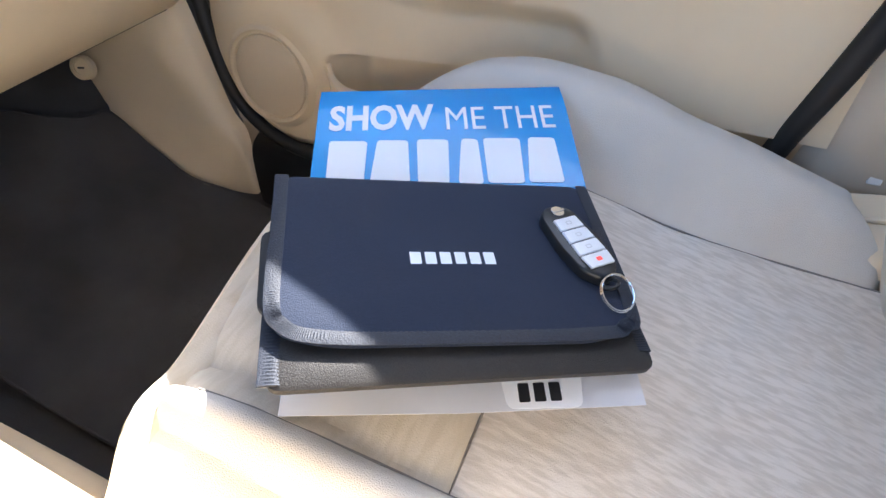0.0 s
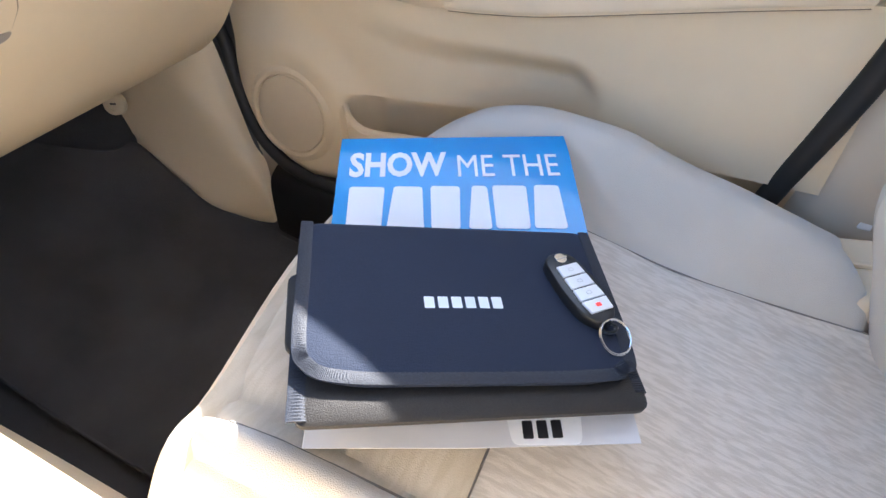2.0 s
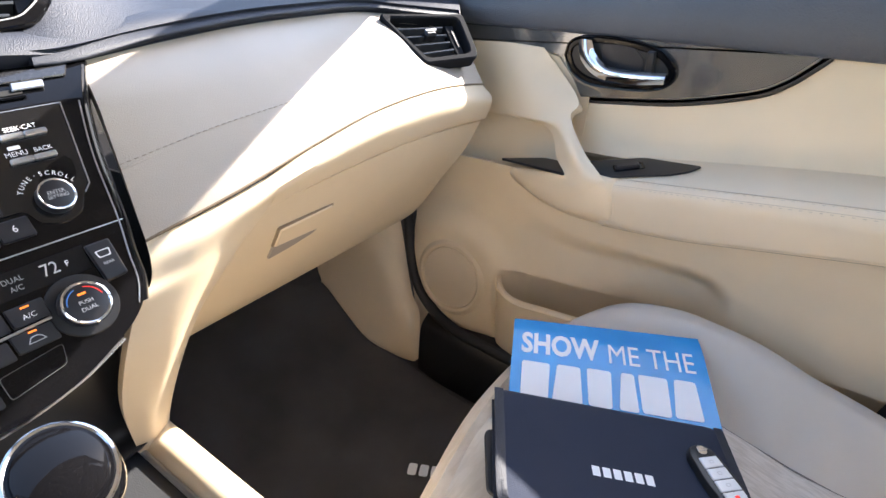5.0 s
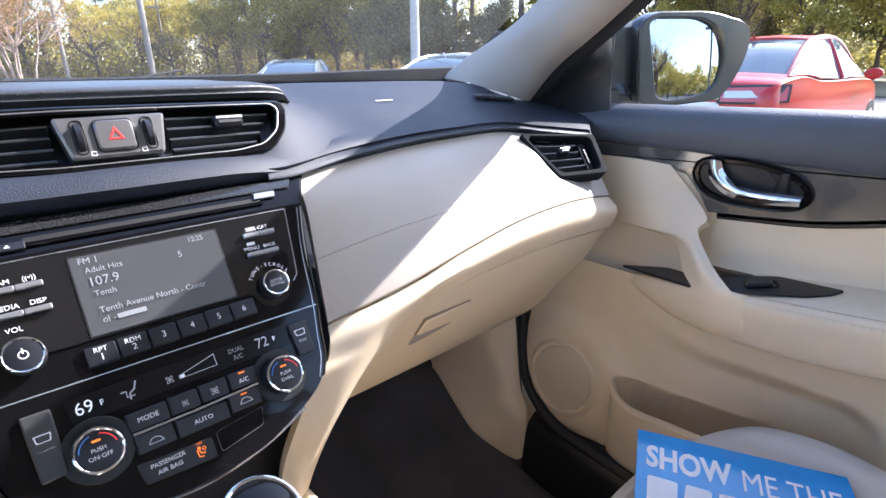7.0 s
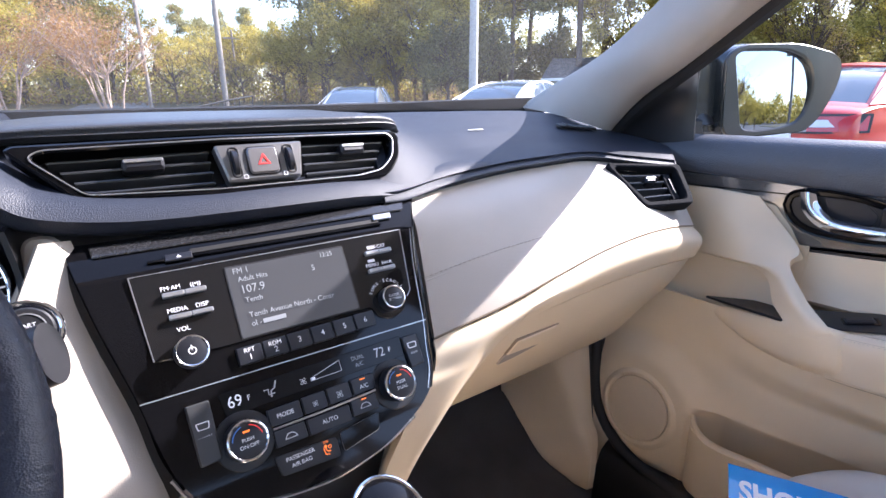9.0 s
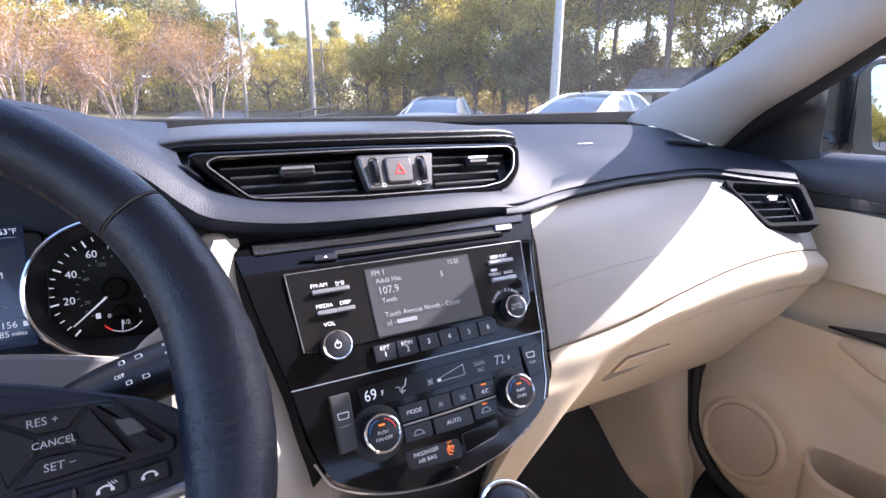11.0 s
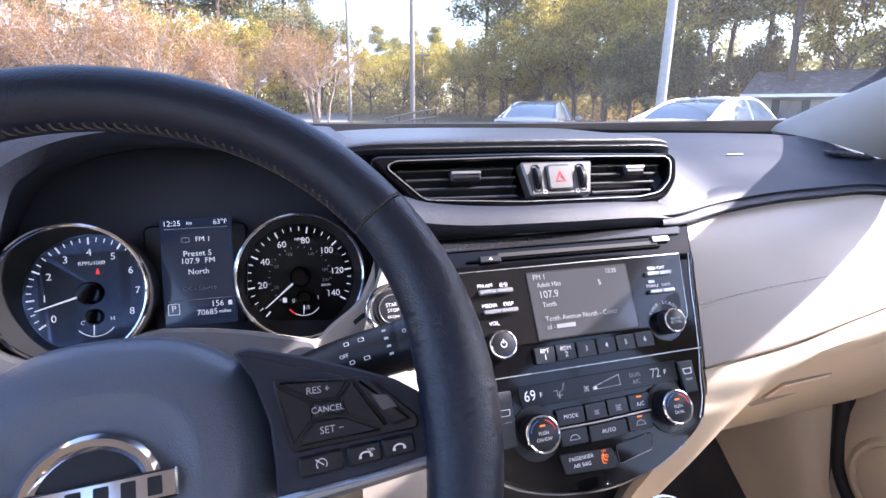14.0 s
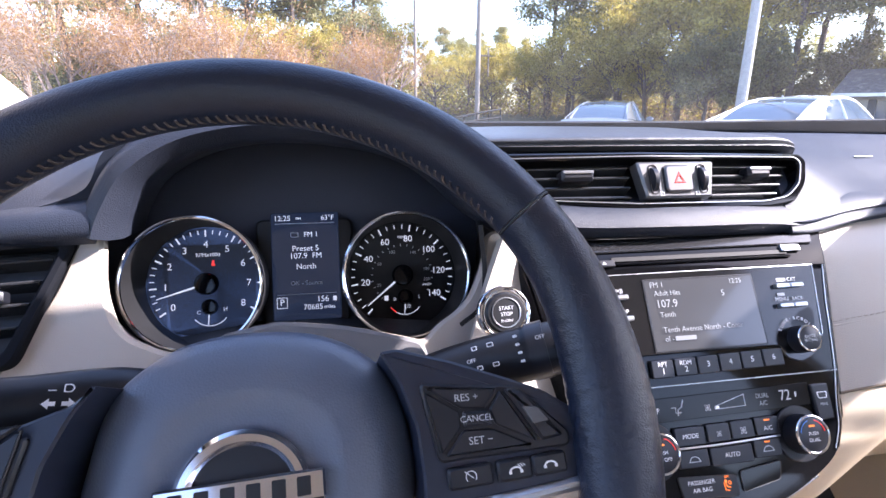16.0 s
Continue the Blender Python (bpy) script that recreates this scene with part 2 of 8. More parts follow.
def shell(rows, nu=24, nv=24, th=0.004, smooth_v=True):
    """A smooth sheet through rows of points, th thick behind it."""
    lines = [catmull(r, nu) for r in rows]
    cols = [catmull([l[i] for l in lines], nv) if smooth_v else [l[i] for l in lines] for i in range(nu)]
    nv = len(cols[0])
    bm = bmesh.new()
    g = [[bm.verts.new(c) for c in col] for col in cols]
    for i in range(nu - 1):
        for j in range(nv - 1):
            bm.faces.new((g[i][j], g[i + 1][j], g[i + 1][j + 1], g[i][j + 1]))
    if th:
        bm.normal_update()
        mid = g[nu // 2][nv // 2]
        th = th if mid.normal.dot(CABIN - mid.co) > 0 else -th
        h = [[bm.verts.new(v.co - v.normal * th) for v in col] for col in g]
        for i in range(nu - 1):
            for j in range(nv - 1):
                bm.faces.new((h[i][j], h[i][j + 1], h[i + 1][j + 1], h[i + 1][j]))
        for i in range(nu - 1):
            for j in (0, nv - 1):
                bm.faces.new((g[i][j], g[i + 1][j], h[i + 1][j], h[i][j]))
        for j in range(nv - 1):
            for i in (0, nu - 1):
                bm.faces.new((g[i][j], g[i][j + 1], h[i][j + 1], h[i][j]))
    return bm


def tube(points, r, n=8, seg=None, closed=False, flat=1.0):
    """A round rod along a smooth line; flat squashes it upwards."""
    p = catmull(points, seg) if seg else [Vector(q) for q in points]
    bm = bmesh.new()
    rings = []
    m = len(p)
    up = None
    for i in range(m):
        a, b = p[(i - 1) % m if closed else max(i - 1, 0)], p[(i + 1) % m if closed else min(i + 1, m - 1)]
        d = (b - a).normalized()
        if up is None:
            up = d.orthogonal().normalized()
        up = (up - d * up.dot(d)).normalized()
        s = d.cross(up)
        rr = r[i] if isinstance(r, (list, tuple)) else r
        rings.append([bm.verts.new(p[i] + (up * math.cos(k * math.tau / n) + s * math.sin(k * math.tau / n) * flat) * rr) for k in range(n)])
    for i in range(m if closed else m - 1):
        x, y = rings[i], rings[(i + 1) % m]
        for k in range(n):
            bm.faces.new((x[k], x[(k + 1) % n], y[(k + 1) % n], y[k]))
    if not closed:
        bm.faces.new(rings[0])
        bm.faces.new(rings[-1])
    return bm


def rrect(w, h, r, cx=0.0, cy=0.0, n=4):
    out = []
    for sx, sy, a in ((1, 1, 0), (-1, 1, 90), (-1, -1, 180), (1, -1, 270)):
        for k in range(n + 1):
            t = radians(a + 90 * k / n)
            out.append((cx + sx * (w / 2 - r) + r * math.cos(t), cy + sy * (h / 2 - r) + r * math.sin(t)))
    return out


def ellipse(a, b, cx=0.0, cy=0.0, n=40, t0=0.0):
    return [(cx + a * math.cos(t0 + i * math.tau / n), cy + b * math.sin(t0 + i * math.tau / n)) for i in range(n)]


def inset(o, d):
    """The outline o (counter-clockwise) moved inwards by d."""
    out = []
    for i in range(len(o)):
        a, b, c = Vector(o[i - 1]), Vector(o[i]), Vector(o[(i + 1) % len(o)])
        e1, e2 = (b - a), (c - b)
        e1 = e1.normalized() if e1.length > 1e-9 else e2.normalized()
        e2 = e2.normalized() if e2.length > 1e-9 else e1
        n1, n2 = Vector((-e1.y, e1.x)), Vector((-e2.y, e2.x))
        k = (n1 + n2) / max(0.5, 1 + n1.dot(n2))
        out.append(tuple(b + k * d))
    return out


def rounded(o, r, n=4):
    """Corners of the outline o rounded off."""
    out = []
    for i in range(len(o)):
        a, b, c = Vector(o[i - 1]), Vector(o[i]), Vector(o[(i + 1) % len(o)])
        q = min(r, (a - b).length * 0.45, (c - b).length * 0.45)
        p0, p1 = b + (a - b).normalized() * q, b + (c - b).normalized() * q
        for k in range(n + 1):
            t = k / n
            out.append(tuple(p0 * (1 - t) ** 2 + b * 2 * t * (1 - t) + p1 * t * t))
    return out


def slab(o, h, m=Matrix.Identity(4), bev=0.0008, z0=0.0, hole=None):
    """The outline o raised by h over z0, its rim bevelled; hole: a second outline with as many points, cut through."""
    bm = bmesh.new()
    area = sum(o[i - 1][0] * o[i][1] - o[i][0] * o[i - 1][1] for i in range(len(o)))
    if area < 0:
        o = o[::-1]
        hole = hole[::-1] if hole else None
    bev = min(bev, h * 0.8)
    loops = [[bm.verts.new((x, y, z)) for x, y in oo] for oo, z in ((o, z0), (o, z0 + h - bev), (inset(o, bev), z0 + h))]
    k = len(o)
    if hole:
        loops += [[bm.verts.new((x, y, z)) for x, y in oo] for oo, z in ((inset(hole, -bev), z0 + h), (hole, z0 + h - bev), (hole, z0))]
    for a, b in zip(loops, loops[1:]):
        for i in range(k):
            bm.faces.new((a[i - 1], a[i], b[i], b[i - 1]))
    if hole:
        for i in range(k):
            bm.faces.new((loops[-1][i - 1], loops[-1][i], loops[0][i], loops[0][i - 1]))
    else:
        bm.faces.new(loops[-1])
        bm.faces.new(loops[0][::-1])
    bm.transform(m)
    return bm


def lathe(profile, m=Matrix.Identity(4), n=32, sx=1.0):
    """A turned body about z from (radius, height) pairs."""
    bm = bmesh.new()
    rings = []
    for r, z in profile:
        if r < 1e-6:
            rings.append([bm.verts.new((0, 0, z))])
        else:
            rings.append([bm.verts.new((r * math.cos(i * math.tau / n) * sx, r * math.sin(i * math.tau / n), z)) for i in range(n)])
    for a, b in zip(rings, rings[1:]):
        for i in range(n):
            if len(a) == 1 and len(b) == 1:
                continue
            if len(a) == 1:
                bm.faces.new((a[0], b[i - 1], b[i]))
            elif len(b) == 1:
                bm.faces.new((a[i - 1], a[i], b[0]))
            else:
                bm.faces.new((a[i - 1], a[i], b[i], b[i - 1]))
    if len(rings[0]) > 1:
        bm.faces.new(rings[0][::-1])
    if len(rings[-1]) > 1:
        bm.faces.new(rings[-1])
    bm.transform(m)
    return bm


def ringbm(r, t, m, n=48, k=8):
    """A torus about z."""
    bm = tube([(r * math.cos(i * math.tau / n), r * math.sin(i * math.tau / n), 0) for i in range(n)], t, n=k, closed=True)
    bm.transform(m)
    return bm


def join(*bms):
    out = bms[0]
    for b in bms[1:]:
        me = bpy.data.meshes.new("tmp")
        b.to_mesh(me)
        b.free()
        out.from_mesh(me)
        bpy.data.meshes.remove(me)
    return out


def letters(txt, size, m, material, parent, name="lettering", align="CENTER", th=0.0002, wide=1.0, bold=0.0):
    """Raised lettering in the built-in font; m: its plane, x to the right, y up."""
    cu = bpy.data.curves.new("t", "FONT")
    cu.body, cu.size, cu.align_x, cu.align_y, cu.extrude, cu.offset = txt, size, align, "CENTER", th, bold
    cu.resolution_u = 3
    ob = bpy.data.objects.new("t", cu)
    me = bpy.data.meshes.new_from_object(ob)
    bpy.data.objects.remove(ob)
    bpy.data.curves.remove(cu)
    bm = bmesh.new()
    bm.from_mesh(me)
    bpy.data.meshes.remove(me)
    bm.transform(m @ Matrix.Diagonal((wide, 1, 1, 1)))
    return part(name, bm, material, parent, smooth=False)


def frame3(o, x, y):
    """A plane: its origin, its x and its y axis."""
    x, y = Vector(x).normalized(), Vector(y).normalized()
    z = x.cross(y)
    m = Matrix((x, y, z)).transposed().to_4x4()
    m.translation = o
    return m


def at2(m, x, y, z=0.0, turn=0.0):
    return m @ pose(x, y, z, 0, 0, turn)


def ribbon(path, m, w, h, n, z=0.0):
    """Ribbed woven tape w wide and h high along a flat path in the plane m."""
    p = catmull([(x, y, 0) for x, y in path], n)
    bm = bmesh.new()
    rows = []
    for i in range(n):
        d = (p[min(i + 1, n - 1)] - p[max(i - 1, 0)]).normalized()
        q = Vector((-d.y, d.x, 0))
        k = 1.0 if i % 2 else 0.55
        rows.append([bm.verts.new(m @ (p[i] + q * w * a + Vector((0, 0, z + b * h * k)))) for a, b in ((-0.5, -0.6), (-0.5, 0.35), (-0.36, 0.85), (0, 1.0), (0.36, 0.85), (0.5, 0.35), (0.5, -0.6))])
    for a, b in zip(rows, rows[1:]):
        for j in range(6):
            bm.faces.new((a[j], a[j + 1], b[j + 1], b[j]))
        bm.faces.new((a[6], a[0], b[0], b[6]))
    bm.faces.new(rows[0])
    bm.faces.new(rows[-1][::-1])
    return bm

# ---- the car: floor, body sides, roof, glass ----
def box(x0, x1, y0, y1, z0, z1, bev=0.004):
    bm = slab(rrect(x1 - x0, y1 - y0, min(bev * 2, (x1 - x0) / 3, (y1 - y0) / 3), (x0 + x1) / 2, (y0 + y1) / 2), z1 - z0, bev=bev, z0=z0)
    return bm


# carpeted floor with the rising toe board, one sheet a side of the tunnel
def floor_sheet(x0, x1):
    prof = ((-1.5, 0.40), (-0.3, 0.40), (0.3, 0.402), (0.62, 0.405), (0.80, 0.415), (0.92, 0.455), (1.06, 0.555), (1.22, 0.70), (1.34, 0.95))
    return shell([[(x0, y, z), ((x0 + x1) / 2, y, z - 0.004), (x1, y, z)] for y, z in prof], 8, 60, 0.012)


tagged(part("floor", floor_sheet(0.12, 0.70), CARPET), "black carpeted front passenger footwell floor", "floor", kind="structure")
tagged(part("floor", floor_sheet(-0.70, -0.12), CARPET), "black carpeted driver footwell floor", "floor", kind="structure")
tagged(part("floor_tunnel", box(-0.12, 0.12, -1.5, 1.2, 0.38, 0.50), CARPET), "carpeted tunnel under the centre console", "floor", kind="structure")

mat_thing = thing("floor_mat", (0.42, 0.75, 0.41), "black carpet floor mat lying in the passenger footwell", "floor mat")
_mprof = ((0.40, 0.412), (0.62, 0.416), (0.80, 0.426), (0.92, 0.466), (1.06, 0.566), (1.18, 0.675))
_mtop = ((0.20, 1.170), (0.40, 1.165), (0.476, 1.151), (0.505, 1.128), (0.556, 1.090), (0.604, 1.083))


def mat_point(x, v):
    """A point of the floor mat: x across, v from its rear edge to the shaped front edge."""
    y = 0.40 + (float(np.interp(x, *zip(*_mtop))) - 0.40) * v
    return (x + 0.030 * ease((x - 0.50) / 0.1) * ease((0.95 - y) / 0.10), y, float(np.interp(y, *zip(*_mprof))))


_mx = [0.20 + 0.404 * k / 12 for k in range(13)]
part("carpet", shell([[mat_point(x, v / 14) for x in _mx] for v in range(15)], 24, 44, 0.008), CARPET, mat_thing)
part("edging", tube([mat_point(0.20, v / 8) for v in range(8)] + [mat_point(x, 1) for x in _mx] + [mat_point(0.604, v / 10) for v in range(9, -1, -1)], 0.0022, seg=110), CARPET, mat_thing)
MATM = frame3((0.463, 0.645, 0.4215), (0.46, -0.89, 0), (0.89, 0.46, 0))
for k in range(5):
    part("name_bar", slab(rrect(0.016, 0.024, 0.004), 0.002, at2(MATM, (k - 2) * 0.021, 0)), WHITETH, mat_thing, "grey-white embroidered name bar")


def side_wall(x0, x1, name, label):
    """Lower body side with the window opening over it."""
    tagged(part(name, box(x0, x1, -1.6, 0.86, 0.38, 1.176), BEIGE), label, "body side", kind="structure")


side_wall(-0.90, -0.80, "wall_driver_side", "beige trimmed driver door side of the car")
side_wall(0.845, 0.90, "wall_passenger_side", "beige trimmed body side behind the passenger door trim")
for sx in (-1, 1):
    tagged(part("wall_footwell", box(min(sx * 0.80, sx * 0.86), max(sx * 0.80, sx * 0.86), 0.84, 1.40, 0.36, 1.16), CARPET), "black lined footwell side behind the trim", "body side", kind="structure")
tagged(part("wall_front", box(-0.90, 0.90, 1.36, 1.42, 0.38, 1.16), CARPET), "black insulated bulkhead under the dashboard", "bulkhead", kind="structure")
# Rear wall, unseen, is built high to keep sky reflections off the gloss stack.
tagged(part("wall_rear", box(-0.90, 0.90, -1.66, -1.60, 0.38, 1.30), BEIGE), "beige trimmed rear end of the cabin", "cabin end", kind="structure")
# The unseen front edge reaches forward to shade the driver fascia.
tagged(part("ceiling", shell([[(-0.62, 0.45, 1.60), (-0.3, 0.56, 1.615), (0, 0.575, 1.622), (0.32, 0.535, 1.615), (0.62, 0.42, 1.60)], [(-0.64, -0.5, 1.63), (-0.32, -0.5, 1.65), (0, -0.5, 1.66), (0.32, -0.5, 1.65), (0.64, -0.5, 1.63)],
                              [(-0.62, -1.66, 1.56), (-0.3, -1.66, 1.59), (0, -1.66, 1.60), (0.3, -1.66, 1.59), (0.62, -1.66, 1.56)]], 24, 16, 0.03), HEADLINER), "pale cloth headliner under the roof", "headliner", kind="structure")
for sx in (-1, 1):
    for y0, y1 in ((-0.22, 0.02), (-1.10, -1.0), (-1.68, -1.56)):
        tagged(part("body_pillar", shell([[(sx * 0.86, y0, 1.10), (sx * 0.86, y1, 1.10)], [(sx * 0.80, y0 - 0.02, 1.35), (sx * 0.80, y1 - 0.03, 1.35)], [(sx * 0.62, y0 - 0.05, 1.63), (sx * 0.62, y1 - 0.06, 1.63)]], 6, 12, 0.03), BEIGE),
               "beige trimmed body pillar between side windows", "pillar", kind="structure")
    tagged(part("roof_rail", tube([(sx * 0.60, 0.46, 1.585), (sx * 0.63, 0.0, 1.62), (sx * 0.635, -0.8, 1.63), (sx * 0.62, -1.66, 1.57)], 0.035, n=10, seg=24), HEADLINER), "pale trimmed roof rail over the side windows", "roof rail", kind="structure")

# windscreen
_ws = thing("windscreen", (0, 1.0, 1.4), "clear raked windscreen with a black band along its foot", "windscreen", kind="structure")
_wp = part("pane", shell([[(-0.76, 1.17, 1.232), (-0.4, 1.33, 1.218), (0, 1.37, 1.214), (0.4, 1.33, 1.218), (0.76, 1.17, 1.232)],
                          [(-0.68, 0.82, 1.42), (-0.4, 0.93, 1.43), (0, 0.96, 1.435), (0.4, 0.93, 1.43), (0.68, 0.82, 1.42)],
                          [(-0.60, 0.44, 1.60), (-0.4, 0.49, 1.615), (0, 0.51, 1.622), (0.4, 0.49, 1.615), (0.60, 0.44, 1.60)]], 24, 16, 0), SCREENPANE, _ws)
_wp.visible_shadow = False
part("black_band", shell([[(-0.80, 1.17, 1.215), (-0.4, 1.318, 1.206), (0, 1.358, 1.202), (0.4, 1.318, 1.206), (0.60, 1.258, 1.210), (0.80, 1.17, 1.215)],
                          [(-0.80, 1.152, 1.260), (-0.4, 1.292, 1.2515), (0, 1.332, 1.2495), (0.4, 1.292, 1.2515), (0.60, 1.232, 1.256), (0.80, 1.152, 1.260)]], 30, 4, 0.006), RUBBER, _ws)
# Added out of view; its edge keeps sun off parts of the driver fascia.
tagged(part("windscreen_header", shell([[(-0.60, 0.47, 1.590), (-0.4, 0.52, 1.603), (0.10, 0.54, 1.610), (0.36, 0.525, 1.604), (0.43, 0.515, 1.602), (0.60, 0.47, 1.590)],
                                        [(-0.62, 0.540, 1.560), (-0.4, 0.600, 1.572), (0.10, 0.652, 1.560), (0.36, 0.640, 1.555), (0.43, 0.590, 1.572), (0.62, 0.500, 1.578)]], 24, 6, 0.008), HEADLINER), "unseen pale strip at the windscreen head, added to shade the driver fascia", "headliner", kind="structure")
for sx in (-1, 1):
    pil = thing("windscreen_pillar", (sx * 0.70, 1.0, 1.25), "pale cloth-covered windscreen pillar trim beside the dashboard", "pillar", kind="structure")
    part("trim_cover", shell([[(sx * 0.790, 1.235, 1.222), (sx * 0.750, 1.195, 1.238), (sx * 0.712, 1.04, 1.224), (sx * 0.735, 0.955, 1.200), (sx * 0.78, 0.950, 1.19)],
                              [(sx * 0.754, 1.108, 1.277), (sx * 0.738, 1.092, 1.282), (sx * 0.695, 0.95, 1.280), (sx * 0.702, 0.872, 1.265), (sx * 0.750, 0.868, 1.255)],
                              [(sx * 0.717, 0.928, 1.348), (sx * 0.702, 0.907, 1.349), (sx * 0.660, 0.815, 1.340), (sx * 0.665, 0.755, 1.325), (sx * 0.715, 0.755, 1.315)],
                              [(sx * 0.650, 0.692, 1.478), (sx * 0.640, 0.672, 1.478), (sx * 0.612, 0.56, 1.472), (sx * 0.610, 0.520, 1.46), (sx * 0.64, 0.505, 1.455)],
                              [(sx * 0.61, 0.465, 1.60), (sx * 0.600, 0.42, 1.60), (sx * 0.590, 0.32, 1.60), (sx * 0.598, 0.28, 1.595), (sx * 0.60, 0.265, 1.59)]], 20, 30, 0.012), GREYTRIM, pil)
    _sh = Matrix.Translation((0.045 if sx < 0 else 0.0, 0, 0))
    part("corner_cover", shell([[(sx * 0.775, 0.965, 1.170), (sx * 0.798, 0.88, 1.172), (sx * 0.810, 0.797, 1.178)], [(sx * 0.755, 0.875, 1.245), (sx * 0.788, 0.838, 1.25), (sx * 0.816, 0.803, 1.25)], [(sx * 0.725, 0.775, 1.300), (sx * 0.772, 0.790, 1.310), (sx * 0.822, 0.812, 1.318)]], 10, 10, 0.006), SATIN, pil, "black corner cover behind the door mirror")
    part("door_seal", tube([(sx * 0.778, 0.948, 1.195), (sx * 0.752, 0.862, 1.255), (sx * 0.718, 0.748, 1.318), (sx * 0.642, 0.497, 1.462), (sx * 0.60, 0.255, 1.592)], 0.014, seg=24), RUBBER, pil)
    for ob in pil.children:
        ob.data.transform(_sh)

# ---- dashboard ----
# place of the passenger-side air vent, cut through the fascia
PVM = frame3((0.6152, 0.7592, 1.1126), (0.966, -0.259, -0.02), (0.199, 0.688, 0.698))
PVO = rounded([(-0.024, -0.036), (0.072, -0.036), (0.079, -0.020), (0.088, 0.045), (-0.056, 0.054), (-0.058, 0.046)], 0.008)
PVI = rounded([(-0.014, -0.024), (0.060, -0.023), (0.064, -0.014), (0.071, 0.035), (-0.043, 0.043), (-0.044, 0.038)], 0.006)


def inside(o, x, y):
    """Whether x, y lies inside the outline o."""
    n = 0
    for (x0, y0), (x1, y1) in zip(o, o[1:] + o[:1]):
        if (y0 > y) != (y1 > y) and x < x0 + (y - y0) * (x1 - x0) / (y1 - y0):
            n += 1
    return n % 2 == 1


def cut_vent(bm):
    """Opens a sheet where the vent sits in it."""
    o, inv = inset(PVO, 0.0075), PVM.inverted()
    gone = []
    for f in bm.faces:
        p = inv @ f.calc_center_median()
        if abs(p.z) < 0.06 and inside(o, p.x, p.y):
            gone.append(f)
    bmesh.ops.delete(bm, geom=gone, context="FACES")
    return bm


dash = thing("dashboard", (0, 0.95, 0.80), "two-tone black and beige car dashboard with stitched panels", "dashboard")
R0 = [(0.168, 0.776, 1.150), (0.246, 0.792, 1.1555), (0.337, 0.803, 1.161), (0.425, 0.812, 1.1625), (0.549, 0.830, 1.160), (0.625, 0.806, 1.150), (0.726, 0.782, 1.137)]
RS = [(0.158, 0.733, 1.093), (0.245, 0.726, 1.100), (0.337, 0.722, 1.105), (0.430, 0.728, 1.108), (0.540, 0.741, 1.106), (0.625, 0.751, 1.096), (0.722, 0.752, 1.082)]
RC = [(0.145, 0.692, 1.016), (0.235, 0.676, 1.038), (0.320, 0.672, 1.058), (0.415, 0.676, 1.072), (0.525, 0.690, 1.072), (0.625, 0.708, 1.062), (0.722, 0.730, 1.045)]
RG = [(0.143, 0.694, 1.006), (0.235, 0.680, 1.008), (0.320, 0.676, 1.015), (0.415, 0.682, 1.018), (0.525, 0.692, 1.014), (0.625, 0.703, 1.006), (0.712, 0.716, 0.994)]
part("padded_fascia", cut_vent(shell([R0, [(a[0] * 0.5 + b[0] * 0.5, a[1] * 0.5 + b[1] * 0.5 - 0.004, a[2] * 0.5 + b[2] * 0.5 + 0.003) for a, b in zip(R0, RS)], RS, RC], 130, 60, 0.01)), LEATHER, dash, "padded beige leatherette fascia with a stitched seam")
_low = [tuple(Vector(p) + Vector((0, 0.001, -0.003))) for p in [(0.262, 0.674, 1.0425)] + RC[2:]]
_rg = [(0.259, 0.6785, 1.0080)] + RG[2:]
part("lower_fascia", shell([_low, [tuple((Vector(a) + Vector(b)) / 2 + Vector((0, -0.015, 0.006))) for a, b in zip(_low, _rg)], _rg, [tuple(Vector(p) + Vector((0, 0.012, -0.006))) for p in _rg]], 40, 14, 0.008), BEIGE, dash)
part("fascia_seam", tube([tuple(Vector(p) + Vector((0, 0.0006, -0.0015))) for p in RC], 0.0016, n=6, seg=60), mat("tan_shadow_gap", (0.20, 0.15, 0.10), 0.8), dash, "dark shadow gap under the padded fascia")
# the stitched fold falls away from the upper edge towards the centre stack
_fold = []
for k, (a, b, c) in enumerate(zip(R0, RS, RC)):
    up = tuple((Vector(a) + Vector(b)) / 2 + Vector((0, -0.004, 0.003)))
    _fold.append(catmull([a, up, b, c], 61)[round(40 + 20 * (0.30 - 0.028 * k))] + Vector((0, -0.0008, 0.0006)))
_fold = catmull([tuple(p) for p in _fold], 170)
part("fascia_fold", tube([p + Vector((0, -0.0002, -0.0045)) for p in _fold[:160]], 0.0016, n=8), LEATHER, dash)
for k in range(56):
    part("stitch", tube([_fold[k * 2], _fold[k * 2 + 1]], 0.0005, n=5), mat("pale_tan_thread", (0.36, 0.31, 0.26), 0.8) if k == 0 else bpy.data.materials["pale_tan_thread"], dash)
